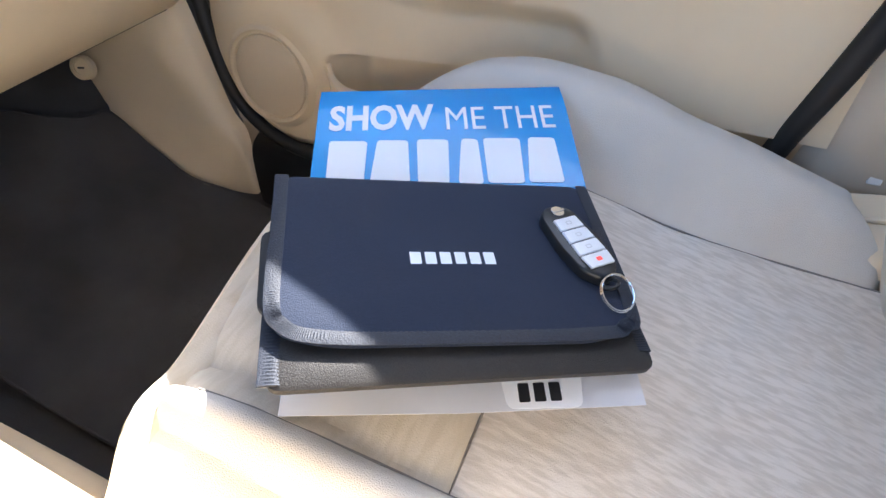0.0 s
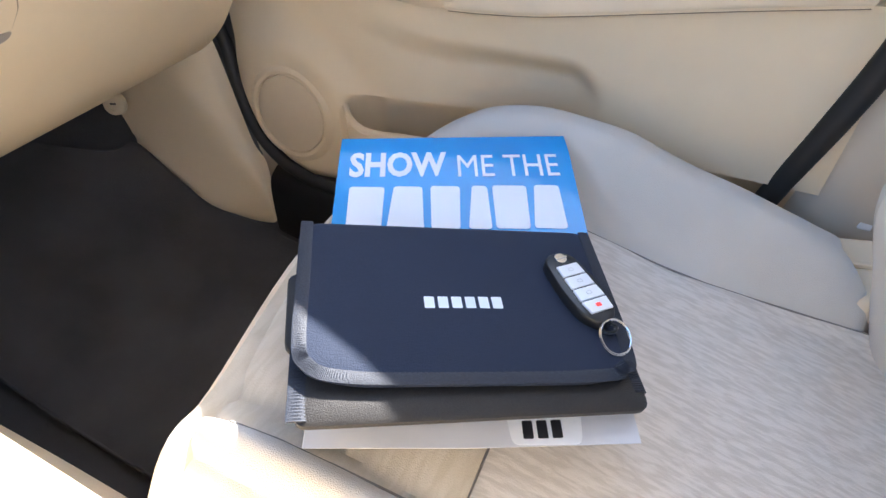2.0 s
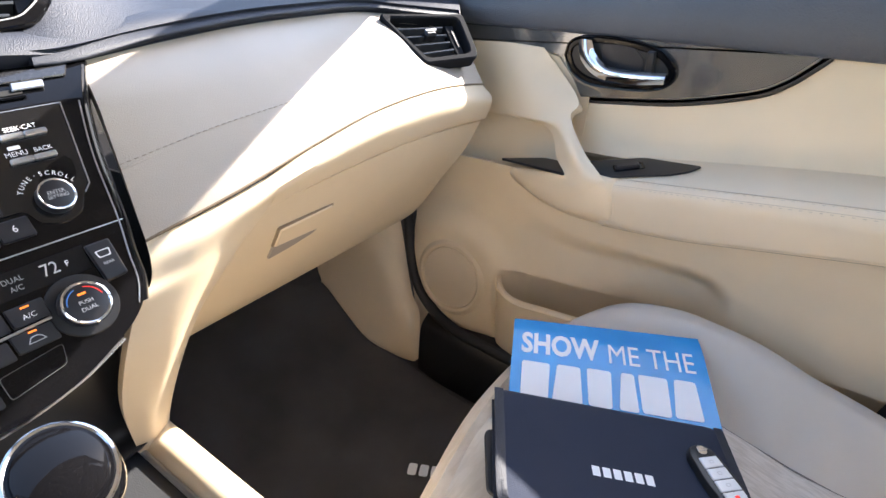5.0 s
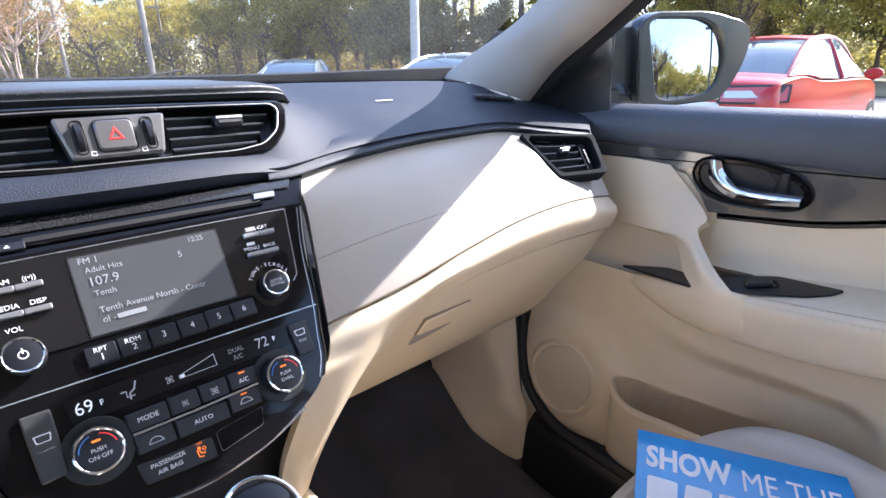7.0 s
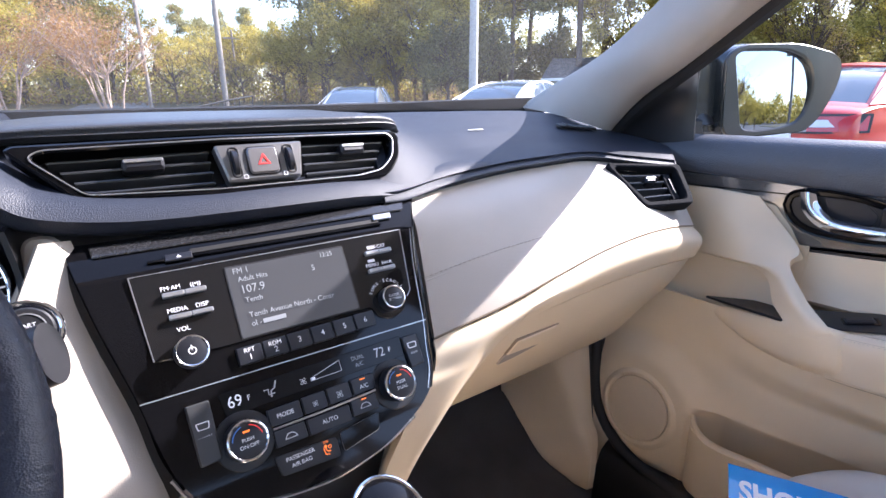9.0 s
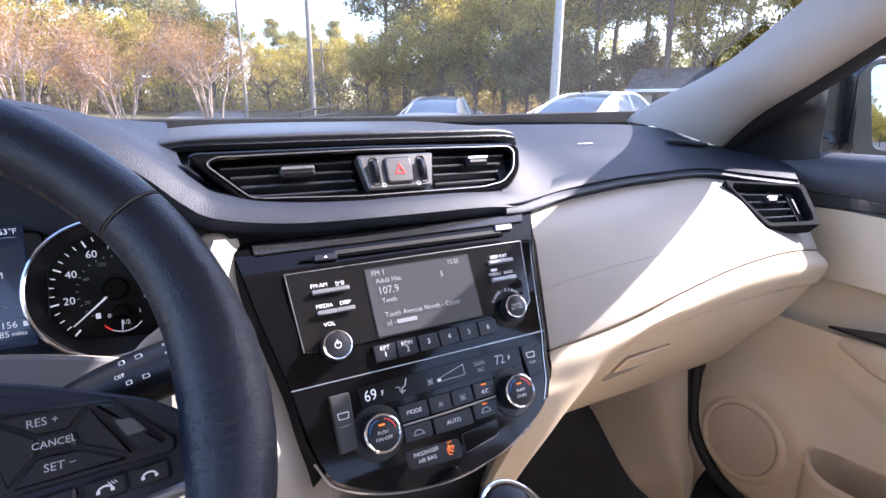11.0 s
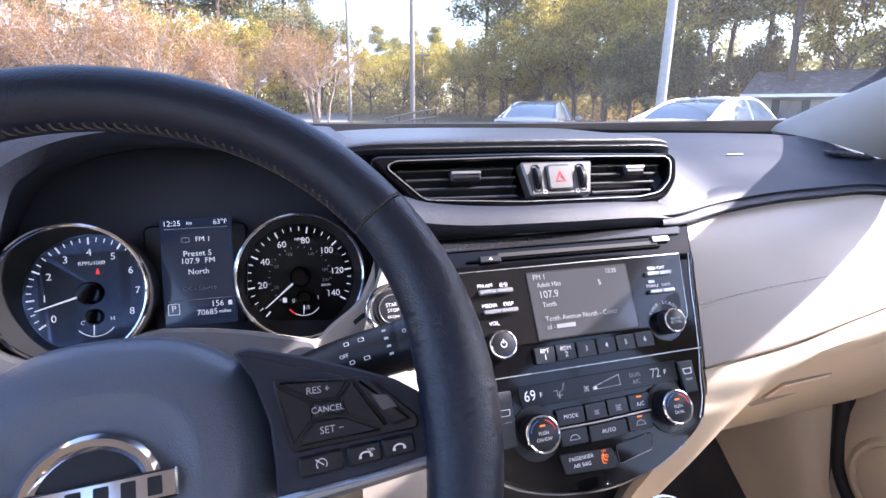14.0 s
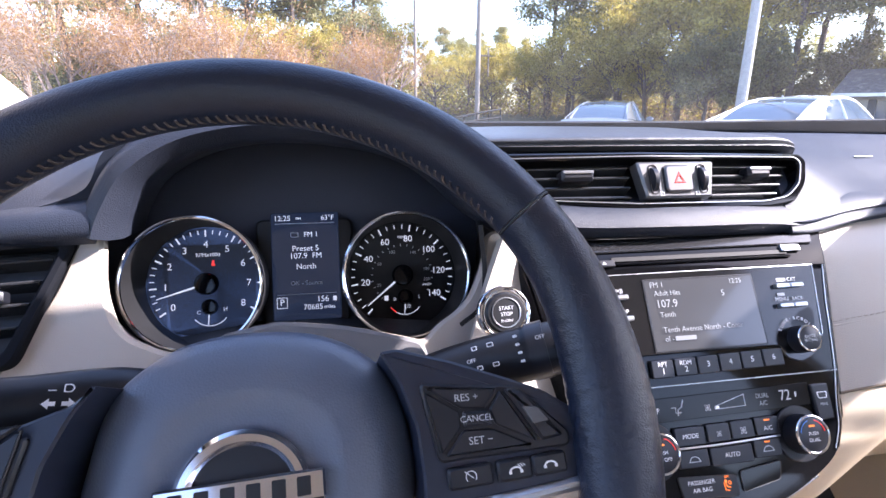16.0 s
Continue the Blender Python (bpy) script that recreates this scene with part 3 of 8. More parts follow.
glove = part("glovebox_door", shell([[(0.262, 0.682, 1.006), (0.42, 0.688, 1.012), (0.55, 0.698, 1.007), (0.705, 0.722, 0.988)],
                                     [(0.232, 0.722, 0.950), (0.42, 0.722, 0.955), (0.55, 0.728, 0.952), (0.698, 0.750, 0.935)],
                                     [(0.216, 0.772, 0.885), (0.42, 0.770, 0.890), (0.55, 0.773, 0.890), (0.685, 0.790, 0.880)],
                                     [(0.205, 0.832, 0.811), (0.42, 0.833, 0.811), (0.55, 0.836, 0.811), (0.672, 0.842, 0.808)],
                                     [(0.205, 0.888, 0.767), (0.42, 0.890, 0.767), (0.55, 0.891, 0.767), (0.664, 0.893, 0.767)],
                                     [(0.205, 0.908, 0.764), (0.42, 0.910, 0.764), (0.55, 0.911, 0.764), (0.660, 0.912, 0.764)]], 30, 40, 0.01), BEIGE, dash, "beige glovebox door, closed")
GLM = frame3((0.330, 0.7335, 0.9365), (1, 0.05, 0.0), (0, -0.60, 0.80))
part("handle", slab(rounded([(-0.041, -0.007), (0.032, -0.015), (0.0405, 0.006), (0.0405, 0.031), (-0.042, 0.031)], 0.003), 0.009, GLM, 0.002, z0=-0.006), BEIGE, glove)
part("handle_gap", slab(rounded([(-0.0425, -0.008), (0.0325, -0.0165), (0.042, 0.006), (0.042, 0.0325), (-0.0435, 0.0325)], 0.003), 0.0075, GLM, 0.001, z0=-0.006), mat("tan_gap", (0.24, 0.18, 0.12), 0.8), glove)
# No hollow is cut: a darker raised slab paints the recess's shade.
part("handle_recess", slab(rounded([(-0.041, -0.036), (-0.005, -0.033), (0.030, -0.024), (0.0345, -0.016), (-0.041, -0.0075)], 0.004), 0.0072, GLM, 0.001, z0=-0.006), mat("recess_shade_grey", (0.34, 0.29, 0.25), 0.6), glove)
part("underside", shell([[(0.20, 0.905, 0.767), (0.45, 0.907, 0.767), (0.665, 0.909, 0.767)], [(0.20, 1.12, 0.84), (0.45, 1.12, 0.84), (0.69, 1.12, 0.84)], [(0.20, 1.34, 0.95), (0.45, 1.34, 0.95), (0.69, 1.34, 0.95)]], 12, 12, 0.01), SATIN, dash, "black underside over the footwell")
_leg = (((0.145, 0.693, 1.013), (0.185, 0.6845, 1.022), (0.225, 0.6785, 1.031), (0.263, 0.6750, 1.0395)),
        ((0.141, 0.685, 0.998), (0.184, 0.672, 1.009), (0.226, 0.6645, 1.020), (0.261, 0.6618, 1.0298)),
        ((0.136, 0.687, 0.978), (0.180, 0.677, 0.985), (0.222, 0.679, 0.994), (0.259, 0.6785, 1.0080)),
        ((0.120, 0.695, 0.955), (0.175, 0.689, 0.958), (0.222, 0.713, 0.950), (0.232, 0.734, 0.940)),
        ((0.100, 0.709, 0.900), (0.148, 0.705, 0.900), (0.196, 0.749, 0.890), (0.206, 0.779, 0.885)),
        ((0.088, 0.727, 0.840), (0.125, 0.724, 0.838), (0.165, 0.764, 0.830), (0.178, 0.819, 0.825)),
        ((0.090, 0.746, 0.775), (0.112, 0.744, 0.773), (0.138, 0.769, 0.772), (0.150, 0.839, 0.77)),
        ((0.098, 0.769, 0.70), (0.110, 0.769, 0.70), (0.130, 0.789, 0.70), (0.140, 0.859, 0.70)))


def proud(p, k):
    """p, drawn k metres towards the cabin."""
    return Vector(p) + (Vector((0.0, 0.25, 1.22)) - Vector(p)).normalized() * k


part("corner_leg", shell([[proud(p, k * (1 if n > 2 else f)) for p, f in zip(row, (1, 1, 0.6, 0))] for n, (row, k) in enumerate(zip(_leg, (0.0, 0.004, 0.012, 0.024, 0.030, 0.022, 0.006, 0.0)))], 30, 50, 0.01), BEIGE, dash, "beige leg of the dashboard beside the centre stack")
part("leg_side", shell([[(0.262, 0.70, 0.99), (0.232, 0.745, 0.940), (0.206, 0.79, 0.885), (0.178, 0.83, 0.825), (0.150, 0.85, 0.77), (0.140, 0.87, 0.70)],
                        [(0.21, 1.2, 0.99), (0.20, 1.2, 0.940), (0.19, 1.2, 0.885), (0.178, 1.2, 0.825), (0.16, 1.2, 0.77), (0.15, 1.2, 0.60)]], 20, 10, 0.008), SATIN, dash)

# dark top pad, passenger half
part("top_pad", cut_vent(shell([[(0.135, 0.773, 1.150)] + [tuple(Vector(p) + Vector((0, 0.002, 0.001))) for p in R0],
                       [(0.135, 0.769, 1.160)] + [tuple(Vector(p) + Vector((0, -0.004, 0.010))) for p in R0],
                       [(0.160, 0.851, 1.221), (0.186, 0.856, 1.228), (0.262, 0.856, 1.192), (0.350, 0.866, 1.190), (0.440, 0.880, 1.190), (0.555, 0.892, 1.186), (0.650, 0.876, 1.178), (0.815, 0.858, 1.172)],
                       [(0.170, 0.95, 1.236), (0.190, 0.95, 1.238), (0.275, 0.950, 1.219), (0.36, 0.955, 1.215), (0.45, 0.96, 1.212), (0.56, 0.965, 1.207), (0.67, 0.96, 1.202), (0.82, 0.94, 1.190)],
                       [(0.170, 1.12, 1.238), (0.190, 1.12, 1.240), (0.28, 1.12, 1.238), (0.37, 1.12, 1.238), (0.46, 1.12, 1.237), (0.57, 1.11, 1.236), (0.68, 1.09, 1.232), (0.82, 1.04, 1.215)],
                       [(0.170, 1.40, 1.203), (0.190, 1.40, 1.205), (0.28, 1.39, 1.205), (0.37, 1.37, 1.205), (0.46, 1.34, 1.205), (0.57, 1.28, 1.205), (0.68, 1.22, 1.205), (0.82, 1.15, 1.20)]], 110, 70, 0.012)), DARK, dash, "dark grained soft top pad")
part("top_pad", shell([[(-0.230, 0.850, 1.206), (-0.20, 0.838, 1.2320), (-0.1, 0.832, 1.2355), (0.1, 0.832, 1.2355), (0.188, 0.842, 1.2335), (0.207, 0.858, 1.221)],
                       [(-0.234, 0.858, 1.215), (-0.20, 0.846, 1.2400), (-0.1, 0.841, 1.2455), (0.1, 0.841, 1.2455), (0.183, 0.850, 1.2425), (0.212, 0.866, 1.223)],
                       [(-0.238, 0.94, 1.222), (-0.20, 0.93, 1.243), (-0.1, 0.93, 1.2475), (0.1, 0.93, 1.2475), (0.185, 0.93, 1.2440), (0.217, 0.94, 1.226)],
                       [(-0.240, 1.15, 1.226), (-0.20, 1.15, 1.239), (-0.1, 1.15, 1.245), (0.1, 1.15, 1.245), (0.185, 1.15, 1.2430), (0.220, 1.15, 1.234)],
                       [(-0.240, 1.39, 1.198), (-0.20, 1.40, 1.205), (-0.1, 1.41, 1.205), (0.1, 1.41, 1.205), (0.190, 1.40, 1.205), (0.220, 1.40, 1.200)]], 40, 40, 0.012), DARKPAD, dash, "dark grained pad over the centre vents")
DGM = frame3((0.665, 0.955, 1.2045), (0.985, -0.12, -0.10), (0.10, 0.97, 0.18))
part("demister_grille", slab(rounded([(-0.050, -0.012), (0.045, -0.014), (0.050, 0.012), (-0.040, 0.014)], 0.008), 0.003, DGM, 0.001), SATIN, dash)
for k in range(6):
    part("grille_bar", tube([DGM @ Vector((-0.032 + k * 0.014, -0.010, 0.0035)), DGM @ Vector((-0.026 + k * 0.014, 0.010, 0.0035))], 0.0016, n=5), DARKPL, dash)
part("warning_mark", slab(rrect(0.034, 0.0035, 0.001), 0.0012, frame3((0.405, 0.942, 1.2115), (0.99, 0.1, 0), (-0.1, 0.95, 0.28)), 0.0003), mat("pale_print", (0.5, 0.5, 0.5), 0.6), dash, "small pale printed mark")

# rolled lip under the centre vents, running up into the instrument hood
LIP = [(0.50, 0.8270, 1.1680), (0.43, 0.8170, 1.1700), (0.34, 0.8065, 1.1690), (0.25, 0.7945, 1.1655), (0.172, 0.776, 1.158), (0.10, 0.766, 1.164), (0.0, 0.760, 1.166), (-0.10, 0.762, 1.168), (-0.165, 0.764, 1.178), (-0.190, 0.765, 1.193), (-0.212, 0.768, 1.214),
       (-0.238, 0.772, 1.233), (-0.275, 0.776, 1.248), (-0.33, 0.780, 1.257), (-0.385, 0.780, 1.257), (-0.435, 0.777, 1.246), (-0.474, 0.772, 1.222), (-0.494, 0.768, 1.192), (-0.502, 0.766, 1.172)]
_lp = catmull(LIP, 90)


def lipsheet(offs):
    rows = []
    for dy, dn in offs:
        row = []
        for i, p in enumerate(_lp):
            d = (_lp[min(i + 1, 89)] - _lp[max(i - 1, 0)]).normalized()
            nrm = Vector((d.z, 0, -d.x)).normalized()
            if nrm.z < 0 and i < 40:
                nrm = -nrm
            f = 1 - 0.80 * ease((p.x - 0.130) / 0.36)               # tapers off along the passenger fascia
            row.append(p + Vector((0, dy * f + (1 - f) * 0.004, 0)) + nrm * dn * f)
        rows.append(row)
    return rows


_rows = lipsheet(((0.060, 0.022), (0.022, 0.018), (0.004, 0.010), (-0.003, 0.0), (0.004, -0.010), (0.020, -0.016), (0.060, -0.018)))
bm = bmesh.new()
_g = [[bm.verts.new(p) for p in r] for r in _rows]
for a, b in zip(_g, _g[1:]):
    for i in range(89):
        bm.faces.new((a[i], a[i + 1], b[i + 1], b[i]))
part("rolled_lip", bm, DARK, dash, "dark grained rolled lip sweeping into the instrument hood")
# hood skin over the instruments and the driver half of the top
part("hood", shell([[(-0.19, 0.80, 1.205), (-0.235, 0.80, 1.240), (-0.28, 0.80, 1.258), (-0.355, 0.80, 1.270), (-0.43, 0.80, 1.262), (-0.485, 0.80, 1.235), (-0.515, 0.80, 1.195), (-0.60, 0.80, 1.175), (-0.76, 0.82, 1.165)],
                    [(-0.195, 0.88, 1.232), (-0.235, 0.88, 1.244), (-0.28, 0.88, 1.254), (-0.355, 0.88, 1.264), (-0.43, 0.88, 1.258), (-0.485, 0.88, 1.245), (-0.525, 0.88, 1.212), (-0.61, 0.88, 1.20), (-0.77, 0.88, 1.18)],
                    [(-0.195, 1.00, 1.238), (-0.235, 1.00, 1.246), (-0.28, 1.0, 1.252), (-0.355, 1.0, 1.256), (-0.43, 1.0, 1.25), (-0.485, 1.0, 1.24), (-0.54, 1.0, 1.228), (-0.62, 1.0, 1.22), (-0.78, 0.98, 1.2)],
                    [(-0.195, 1.15, 1.239), (-0.235, 1.15, 1.239), (-0.28, 1.15, 1.239), (-0.355, 1.15, 1.239), (-0.43, 1.15, 1.238), (-0.485, 1.14, 1.237), (-0.55, 1.13, 1.235), (-0.64, 1.1, 1.23), (-0.785, 1.06, 1.22)],
                    [(-0.195, 1.40, 1.205), (-0.235, 1.395, 1.205), (-0.28, 1.385, 1.205), (-0.355, 1.37, 1.205), (-0.43, 1.35, 1.205), (-0.485, 1.33, 1.205), (-0.57, 1.29, 1.205), (-0.66, 1.24, 1.205), (-0.79, 1.17, 1.20)]], 50, 40, 0.01), DARK, dash, "dark hood over the instruments")
part("driver_roll", shell([[(-0.497, 0.80, 1.200), (-0.56, 0.80, 1.192), (-0.66, 0.805, 1.183), (-0.80, 0.82, 1.172)], [(-0.500, 0.772, 1.192), (-0.56, 0.772, 1.188), (-0.66, 0.782, 1.180), (-0.80, 0.81, 1.166)], [(-0.502, 0.764, 1.176), (-0.56, 0.766, 1.174), (-0.66, 0.778, 1.166), (-0.80, 0.808, 1.152)], [(-0.502, 0.772, 1.166), (-0.56, 0.774, 1.164), (-0.66, 0.786, 1.156), (-0.80, 0.815, 1.142)]], 20, 14, 0.006), DARK, dash)
# vent surround on the slope between lip and top pad
part("vent_backing", shell([[(-0.20, 0.86, 1.238), (0.0, 0.85, 1.238), (0.19, 0.86, 1.236)], [(-0.195, 0.80, 1.18), (0.0, 0.785, 1.172), (0.175, 0.80, 1.17)]], 12, 6, 0.01), SATIN, dash)

# beige driver-side fascia round the instruments
_fm = frame3((0, 0.745, 1.085), (1, 0, 0), (0, 0.40, 0.9165))
_u = [(-0.518, 0.093), (-0.5345, 0.047), (-0.563, 0.001), (-0.600, -0.05), (-0.62, -0.13), (-0.205, -0.13), (-0.150, -0.02), (-0.156, 0.084), (-0.181, 0.086), (-0.186, 0.055), (-0.203, 0.021), (-0.2326, 0.0025), (-0.2435, -0.0095), (-0.2685, -0.0023), (-0.312, 0.0085), (-0.365, 0.0155),
      (-0.4068, 0.0083), (-0.430, -0.004), (-0.4517, -0.0051), (-0.488, 0.0126), (-0.500, 0.048), (-0.5006, 0.094)]
part("driver_fascia", slab(rounded(_u, 0.02, 5), 0.010, _fm, 0.003, z0=-0.010), LEATHER, dash, "beige grained fascia round the instruments")
part("column_shroud", slab(rounded([(-0.4517, -0.0055), (-0.430, -0.0045), (-0.4068, 0.0078), (-0.365, 0.0150), (-0.312, 0.0080), (-0.2685, -0.0028), (-0.246, -0.0095), (-0.232, -0.05), (-0.47, -0.05)], 0.006, 4), 0.007, _fm, 0.003), mat("grey_shroud_plastic", (0.17, 0.165, 0.165), 0.5, bump=((900, 0.3, 0.0006),), var=0.06), dash, "grey grained shroud over the steering column")
part("side_strip", shell([[(-0.170, 0.760, 1.160), (-0.160, 0.764, 1.159), (-0.150, 0.772, 1.157)], [(-0.195, 0.734, 1.110), (-0.170, 0.738, 1.110), (-0.139, 0.750, 1.107)], [(-0.215, 0.702, 1.06), (-0.175, 0.702, 1.06), (-0.128, 0.722, 1.055)],
                          [(-0.22, 0.655, 0.95), (-0.170, 0.655, 0.95), (-0.105, 0.680, 0.95)], [(-0.22, 0.665, 0.86), (-0.160, 0.675, 0.86), (-0.098, 0.72, 0.86)], [(-0.22, 0.72, 0.72), (-0.15, 0.73, 0.72), (-0.10, 0.77, 0.72)]], 16, 30, 0.01), LEATHER, dash, "beige grained strip beside the centre stack")
part("knee_panel", shell([[(-0.62, 0.70, 0.99), (-0.4, 0.70, 0.985), (-0.21, 0.69, 0.985)], [(-0.62, 0.70, 0.88), (-0.4, 0.69, 0.87), (-0.21, 0.665, 0.87)], [(-0.62, 0.80, 0.74), (-0.4, 0.79, 0.73), (-0.21, 0.74, 0.72)]], 14, 12, 0.01), BEIGE, dash, "beige knee panel under the steering column")
part("end_panel", shell([[(-0.60, 0.745, 1.16), (-0.70, 0.79, 1.15), (-0.80, 0.82, 1.14)], [(-0.60, 0.70, 1.0), (-0.70, 0.73, 1.0), (-0.80, 0.76, 1.0)], [(-0.6, 0.73, 0.8), (-0.7, 0.76, 0.8), (-0.8, 0.8, 0.8)]], 10, 10, 0.01), BEIGE, dash)


# Dull black instead of gloss, standing in for missing shade on the side vent.
MATTBLACK = mat("shade_matt_black", (0.010, 0.011, 0.014), 0.85, var=0.1, ior=1.18)
SLATM = mat("gloss_slat_plastic", (0.030, 0.031, 0.034), 0.22, var=0.08)


def vent(name, label, m, outline, inner, slats, tab, rise=0.012, side=False):
    """An air vent: bezel, dark well, slats, a tab."""
    v = thing(name, m.translation, label, "air vent")
    part("bezel", slab(outline, rise + 0.010, m, 0.002, z0=-0.010, hole=inner), MATTBLACK if side else GLOSS, v, "black bezel")
    part("well", slab(inset(inner, -0.002), 0.004, m, 0.001, z0=-0.028), SATIN, v)
    part("well_wall", slab(inset(inner, -0.004), 0.030, m, 0.001, z0=-0.028, hole=inset(inner, -0.001)), SATIN, v)
    rim = [m @ Vector((x, y, rise + 0.0003)) for x, y in inset(inner, -0.002)]
    if not side:
        part("silver_line", tube(rim, 0.0007, n=5, closed=True), SILVER, v)
    for (x0, y0), (x1, y1) in slats:
        part("slat", slab([(0, -0.008), ((Vector((x1, y1)) - Vector((x0, y0))).length, -0.008), ((Vector((x1, y1)) - Vector((x0, y0))).length, 0.008), (0, 0.008)], 0.0022,
                          m @ pose(x0, y0, -0.006, 0, 0, math.degrees(math.atan2(y1 - y0, x1 - x0))) @ pose(0, 0, 0, 68, 0, 0), 0.0008), SLATM, v)
    for tx, ty, tw in tab:
        t = part("tab", slab(rrect(tw, 0.011, 0.003), 0.014, at2(m, tx, ty, -0.004), 0.003), BTN, v)
        part("tab_edge", slab(rrect(tw * 0.94, 0.003, 0.001), 0.0012, at2(m, tx, ty + 0.0025, 0.0101), 0.0005), SILVER, t)
    return v


CVM = frame3((0.006, 0.788, 1.207), (1, 0, 0), (0, 0.42, 0.907))
_co = rounded([(-0.150, -0.0245), (-0.042, -0.0339), (0.100, -0.0346), (0.130, -0.0305), (0.1475, -0.012), (0.153, 0.0125), (0.146, 0.0195), (-0.03, 0.0232), (-0.183, 0.0225), (-0.189, 0.0190)], 0.008)
_ci = rounded([(-0.141, -0.0200), (-0.04, -0.0258), (0.095, -0.0264), (0.121, -0.0225), (0.1365, -0.010), (0.1420, 0.0095), (0.137, 0.0140), (-0.03, 0.0168), (-0.165, 0.0152), (-0.173, 0.0115)], 0.006)
cvent = vent("centre_vents", "gloss black framed twin air vents in the dashboard centre", CVM, _co, _ci,
             [((-0.164 + k * 0.008, 0.0085 - k * 0.0093), (-0.042, 0.0090 - k * 0.0098)) for k in range(4)] + [((0.044, 0.0090 - k * 0.0098), (0.137 - k * 0.006, 0.0075 - k * 0.0093)) for k in range(4)],
             [(-0.097, 0.0020, 0.032), (0.097, 0.0030, 0.026)])
HZM = at2(CVM, 0.001, -0.0015, 0.0)
_hz = thing("hazard_switch", HZM.translation, "grey hazard switch panel with thumb wheels between the vents", "switch panel")
part("plate", slab(rounded([(-0.034, -0.0215), (0.034, -0.0215), (0.041, 0.0140), (-0.041, 0.0140)], 0.003), 0.014, HZM, 0.002), mat("grey_satin_plastic", (0.20, 0.20, 0.205), 0.36, metal=0.7, var=0.08), _hz)
_hb = part("button", slab(rrect(0.028, 0.0255, 0.004), 0.003, at2(HZM, 0, -0.0035, 0.0135), 0.0015), mat("grey_button", (0.20, 0.195, 0.20), 0.36, metal=0.7, var=0.08), _hz)
part("button_gap", slab(rrect(0.0305, 0.028, 0.005), 0.0008, at2(HZM, 0, -0.0035, 0.0138), 0.0003, hole=rrect(0.028, 0.0255, 0.004)), SATIN, _hz)
part("triangle", slab([(-0.006, -0.0045), (0.006, -0.0045), (0, 0.0065)], 0.0006, at2(HZM, 0, -0.0035, 0.0164), 0.0002, hole=[(-0.0034, -0.003), (0.0034, -0.003), (0, 0.0034)]), REDINK, _hb, "red warning triangle")
for sx in (-1, 1):
    w = part("thumb_wheel", lathe([(0.010, -0.003), (0.0128, -0.002), (0.0128, 0.002), (0.010, 0.003)], at2(HZM, sx * 0.0255, -0.0035, 0.0085) @ pose(0, 0, 0, 0, 90, 0), 24), BTN, _hz)
    part("wheel_slot", slab(rrect(0.0095, 0.029, 0.004), 0.0008, at2(HZM, sx * 0.0255, -0.0035, 0.0138), 0.0003, hole=rrect(0.0075, 0.027, 0.0033)), SATIN, _hz)
    part("icon", slab(rrect(0.004, 0.004, 0.0005), 0.0004, at2(HZM, sx * 0.0185, -0.0178, 0.0139), 0.0001, hole=rrect(0.0028, 0.0028, 0.0003)), WHITEINK, _hz)

# the vents follow the bowed front of the dashboard
_vi = CVM.inverted()
for ob in cvent.children_recursive + _hz.children_recursive:
    for vt in ob.data.vertices:
        u = (_vi @ vt.co).x
        d = vt.co - Vector((-0.22, 0.30, 1.267))
        vt.co += d * ((0.010 + (0.70 if u > 0 else 0.2) * u * u) / -d.dot(CVM.to_3x3() @ Vector((0, 0, 1))))

vent("side_vent", "black framed air vent at the passenger end of the dashboard", PVM, PVO, inset(PVI, -0.003),
     [((-0.040 + k * 0.0085, 0.030 - k * 0.0150), (0.044, 0.027 - k * 0.0135)) for k in range(4)], [(0.012, 0.016, 0.020)], 0.010, True)
part("closing_wheel", slab(rounded([(0.046, -0.021), (0.0600, -0.0205), (0.0655, 0.032), (0.0500, 0.033)], 0.003), 0.004, at2(PVM, 0, 0, -0.004), 0.001), MATTBLACK, dash)
part("thumb_wheel", slab(rounded([(0.0530, -0.010), (0.0570, -0.009), (0.0590, 0.020), (0.0550, 0.021)], 0.0015), 0.002, at2(PVM, 0, 0, 0.0002), 0.0008), RUBBER, dash)
LVM = frame3((-0.575, 0.760, 1.128), (0.98, 0.16, 0), (-0.06, 0.42, 0.9))
vent("side_vent", "black framed air vent at the driver end of the dashboard", LVM,
     rounded([(-0.050, -0.055), (0.015, -0.055), (0.062, 0.045), (-0.062, 0.045)], 0.010), rounded([(-0.042, -0.045), (0.010, -0.045), (0.049, 0.036), (-0.050, 0.036)], 0.007),
     [((-0.046, 0.026 - k * 0.017), (0.040 - k * 0.008, 0.026 - k * 0.017)) for k in range(4)], [(0.0, 0.0, 0.02)], 0.012, True)

# ---- centre stack ----
PM = frame3((0, 0.772, 1.152), (1, 0, 0), (0, 0.6, 1))      # x across, y up the sloping panel, z out of it
GREYINK = mat("pale_grey_ink", (0.55, 0.56, 0.58), 0.5)


def P(u, v, w=0.0):
    return at2(PM, u, -v, w)


def uv(pts):
    return [(u, -v) for u, v in pts]


def plate(rows):
    """A gloss panel between two side lines, from rows (u left, u right, v)."""
    return shell([[PM @ Vector((a + (b - a) * k / 6, -v, 0)) for k in range(7)] for a, b, v in rows], 30, 30, 0.012)


def button(name, m, w, h, mt=None, th=0.0025, r=0.002, parent=None, label=""):
    return part(name, slab(rrect(w, h, r), th, m, 0.0008), mt or BTN, parent, label)


radio = thing("car_radio", (0, 0.74, 1.08), "gloss black car radio with grey display and twin knobs", "car radio")
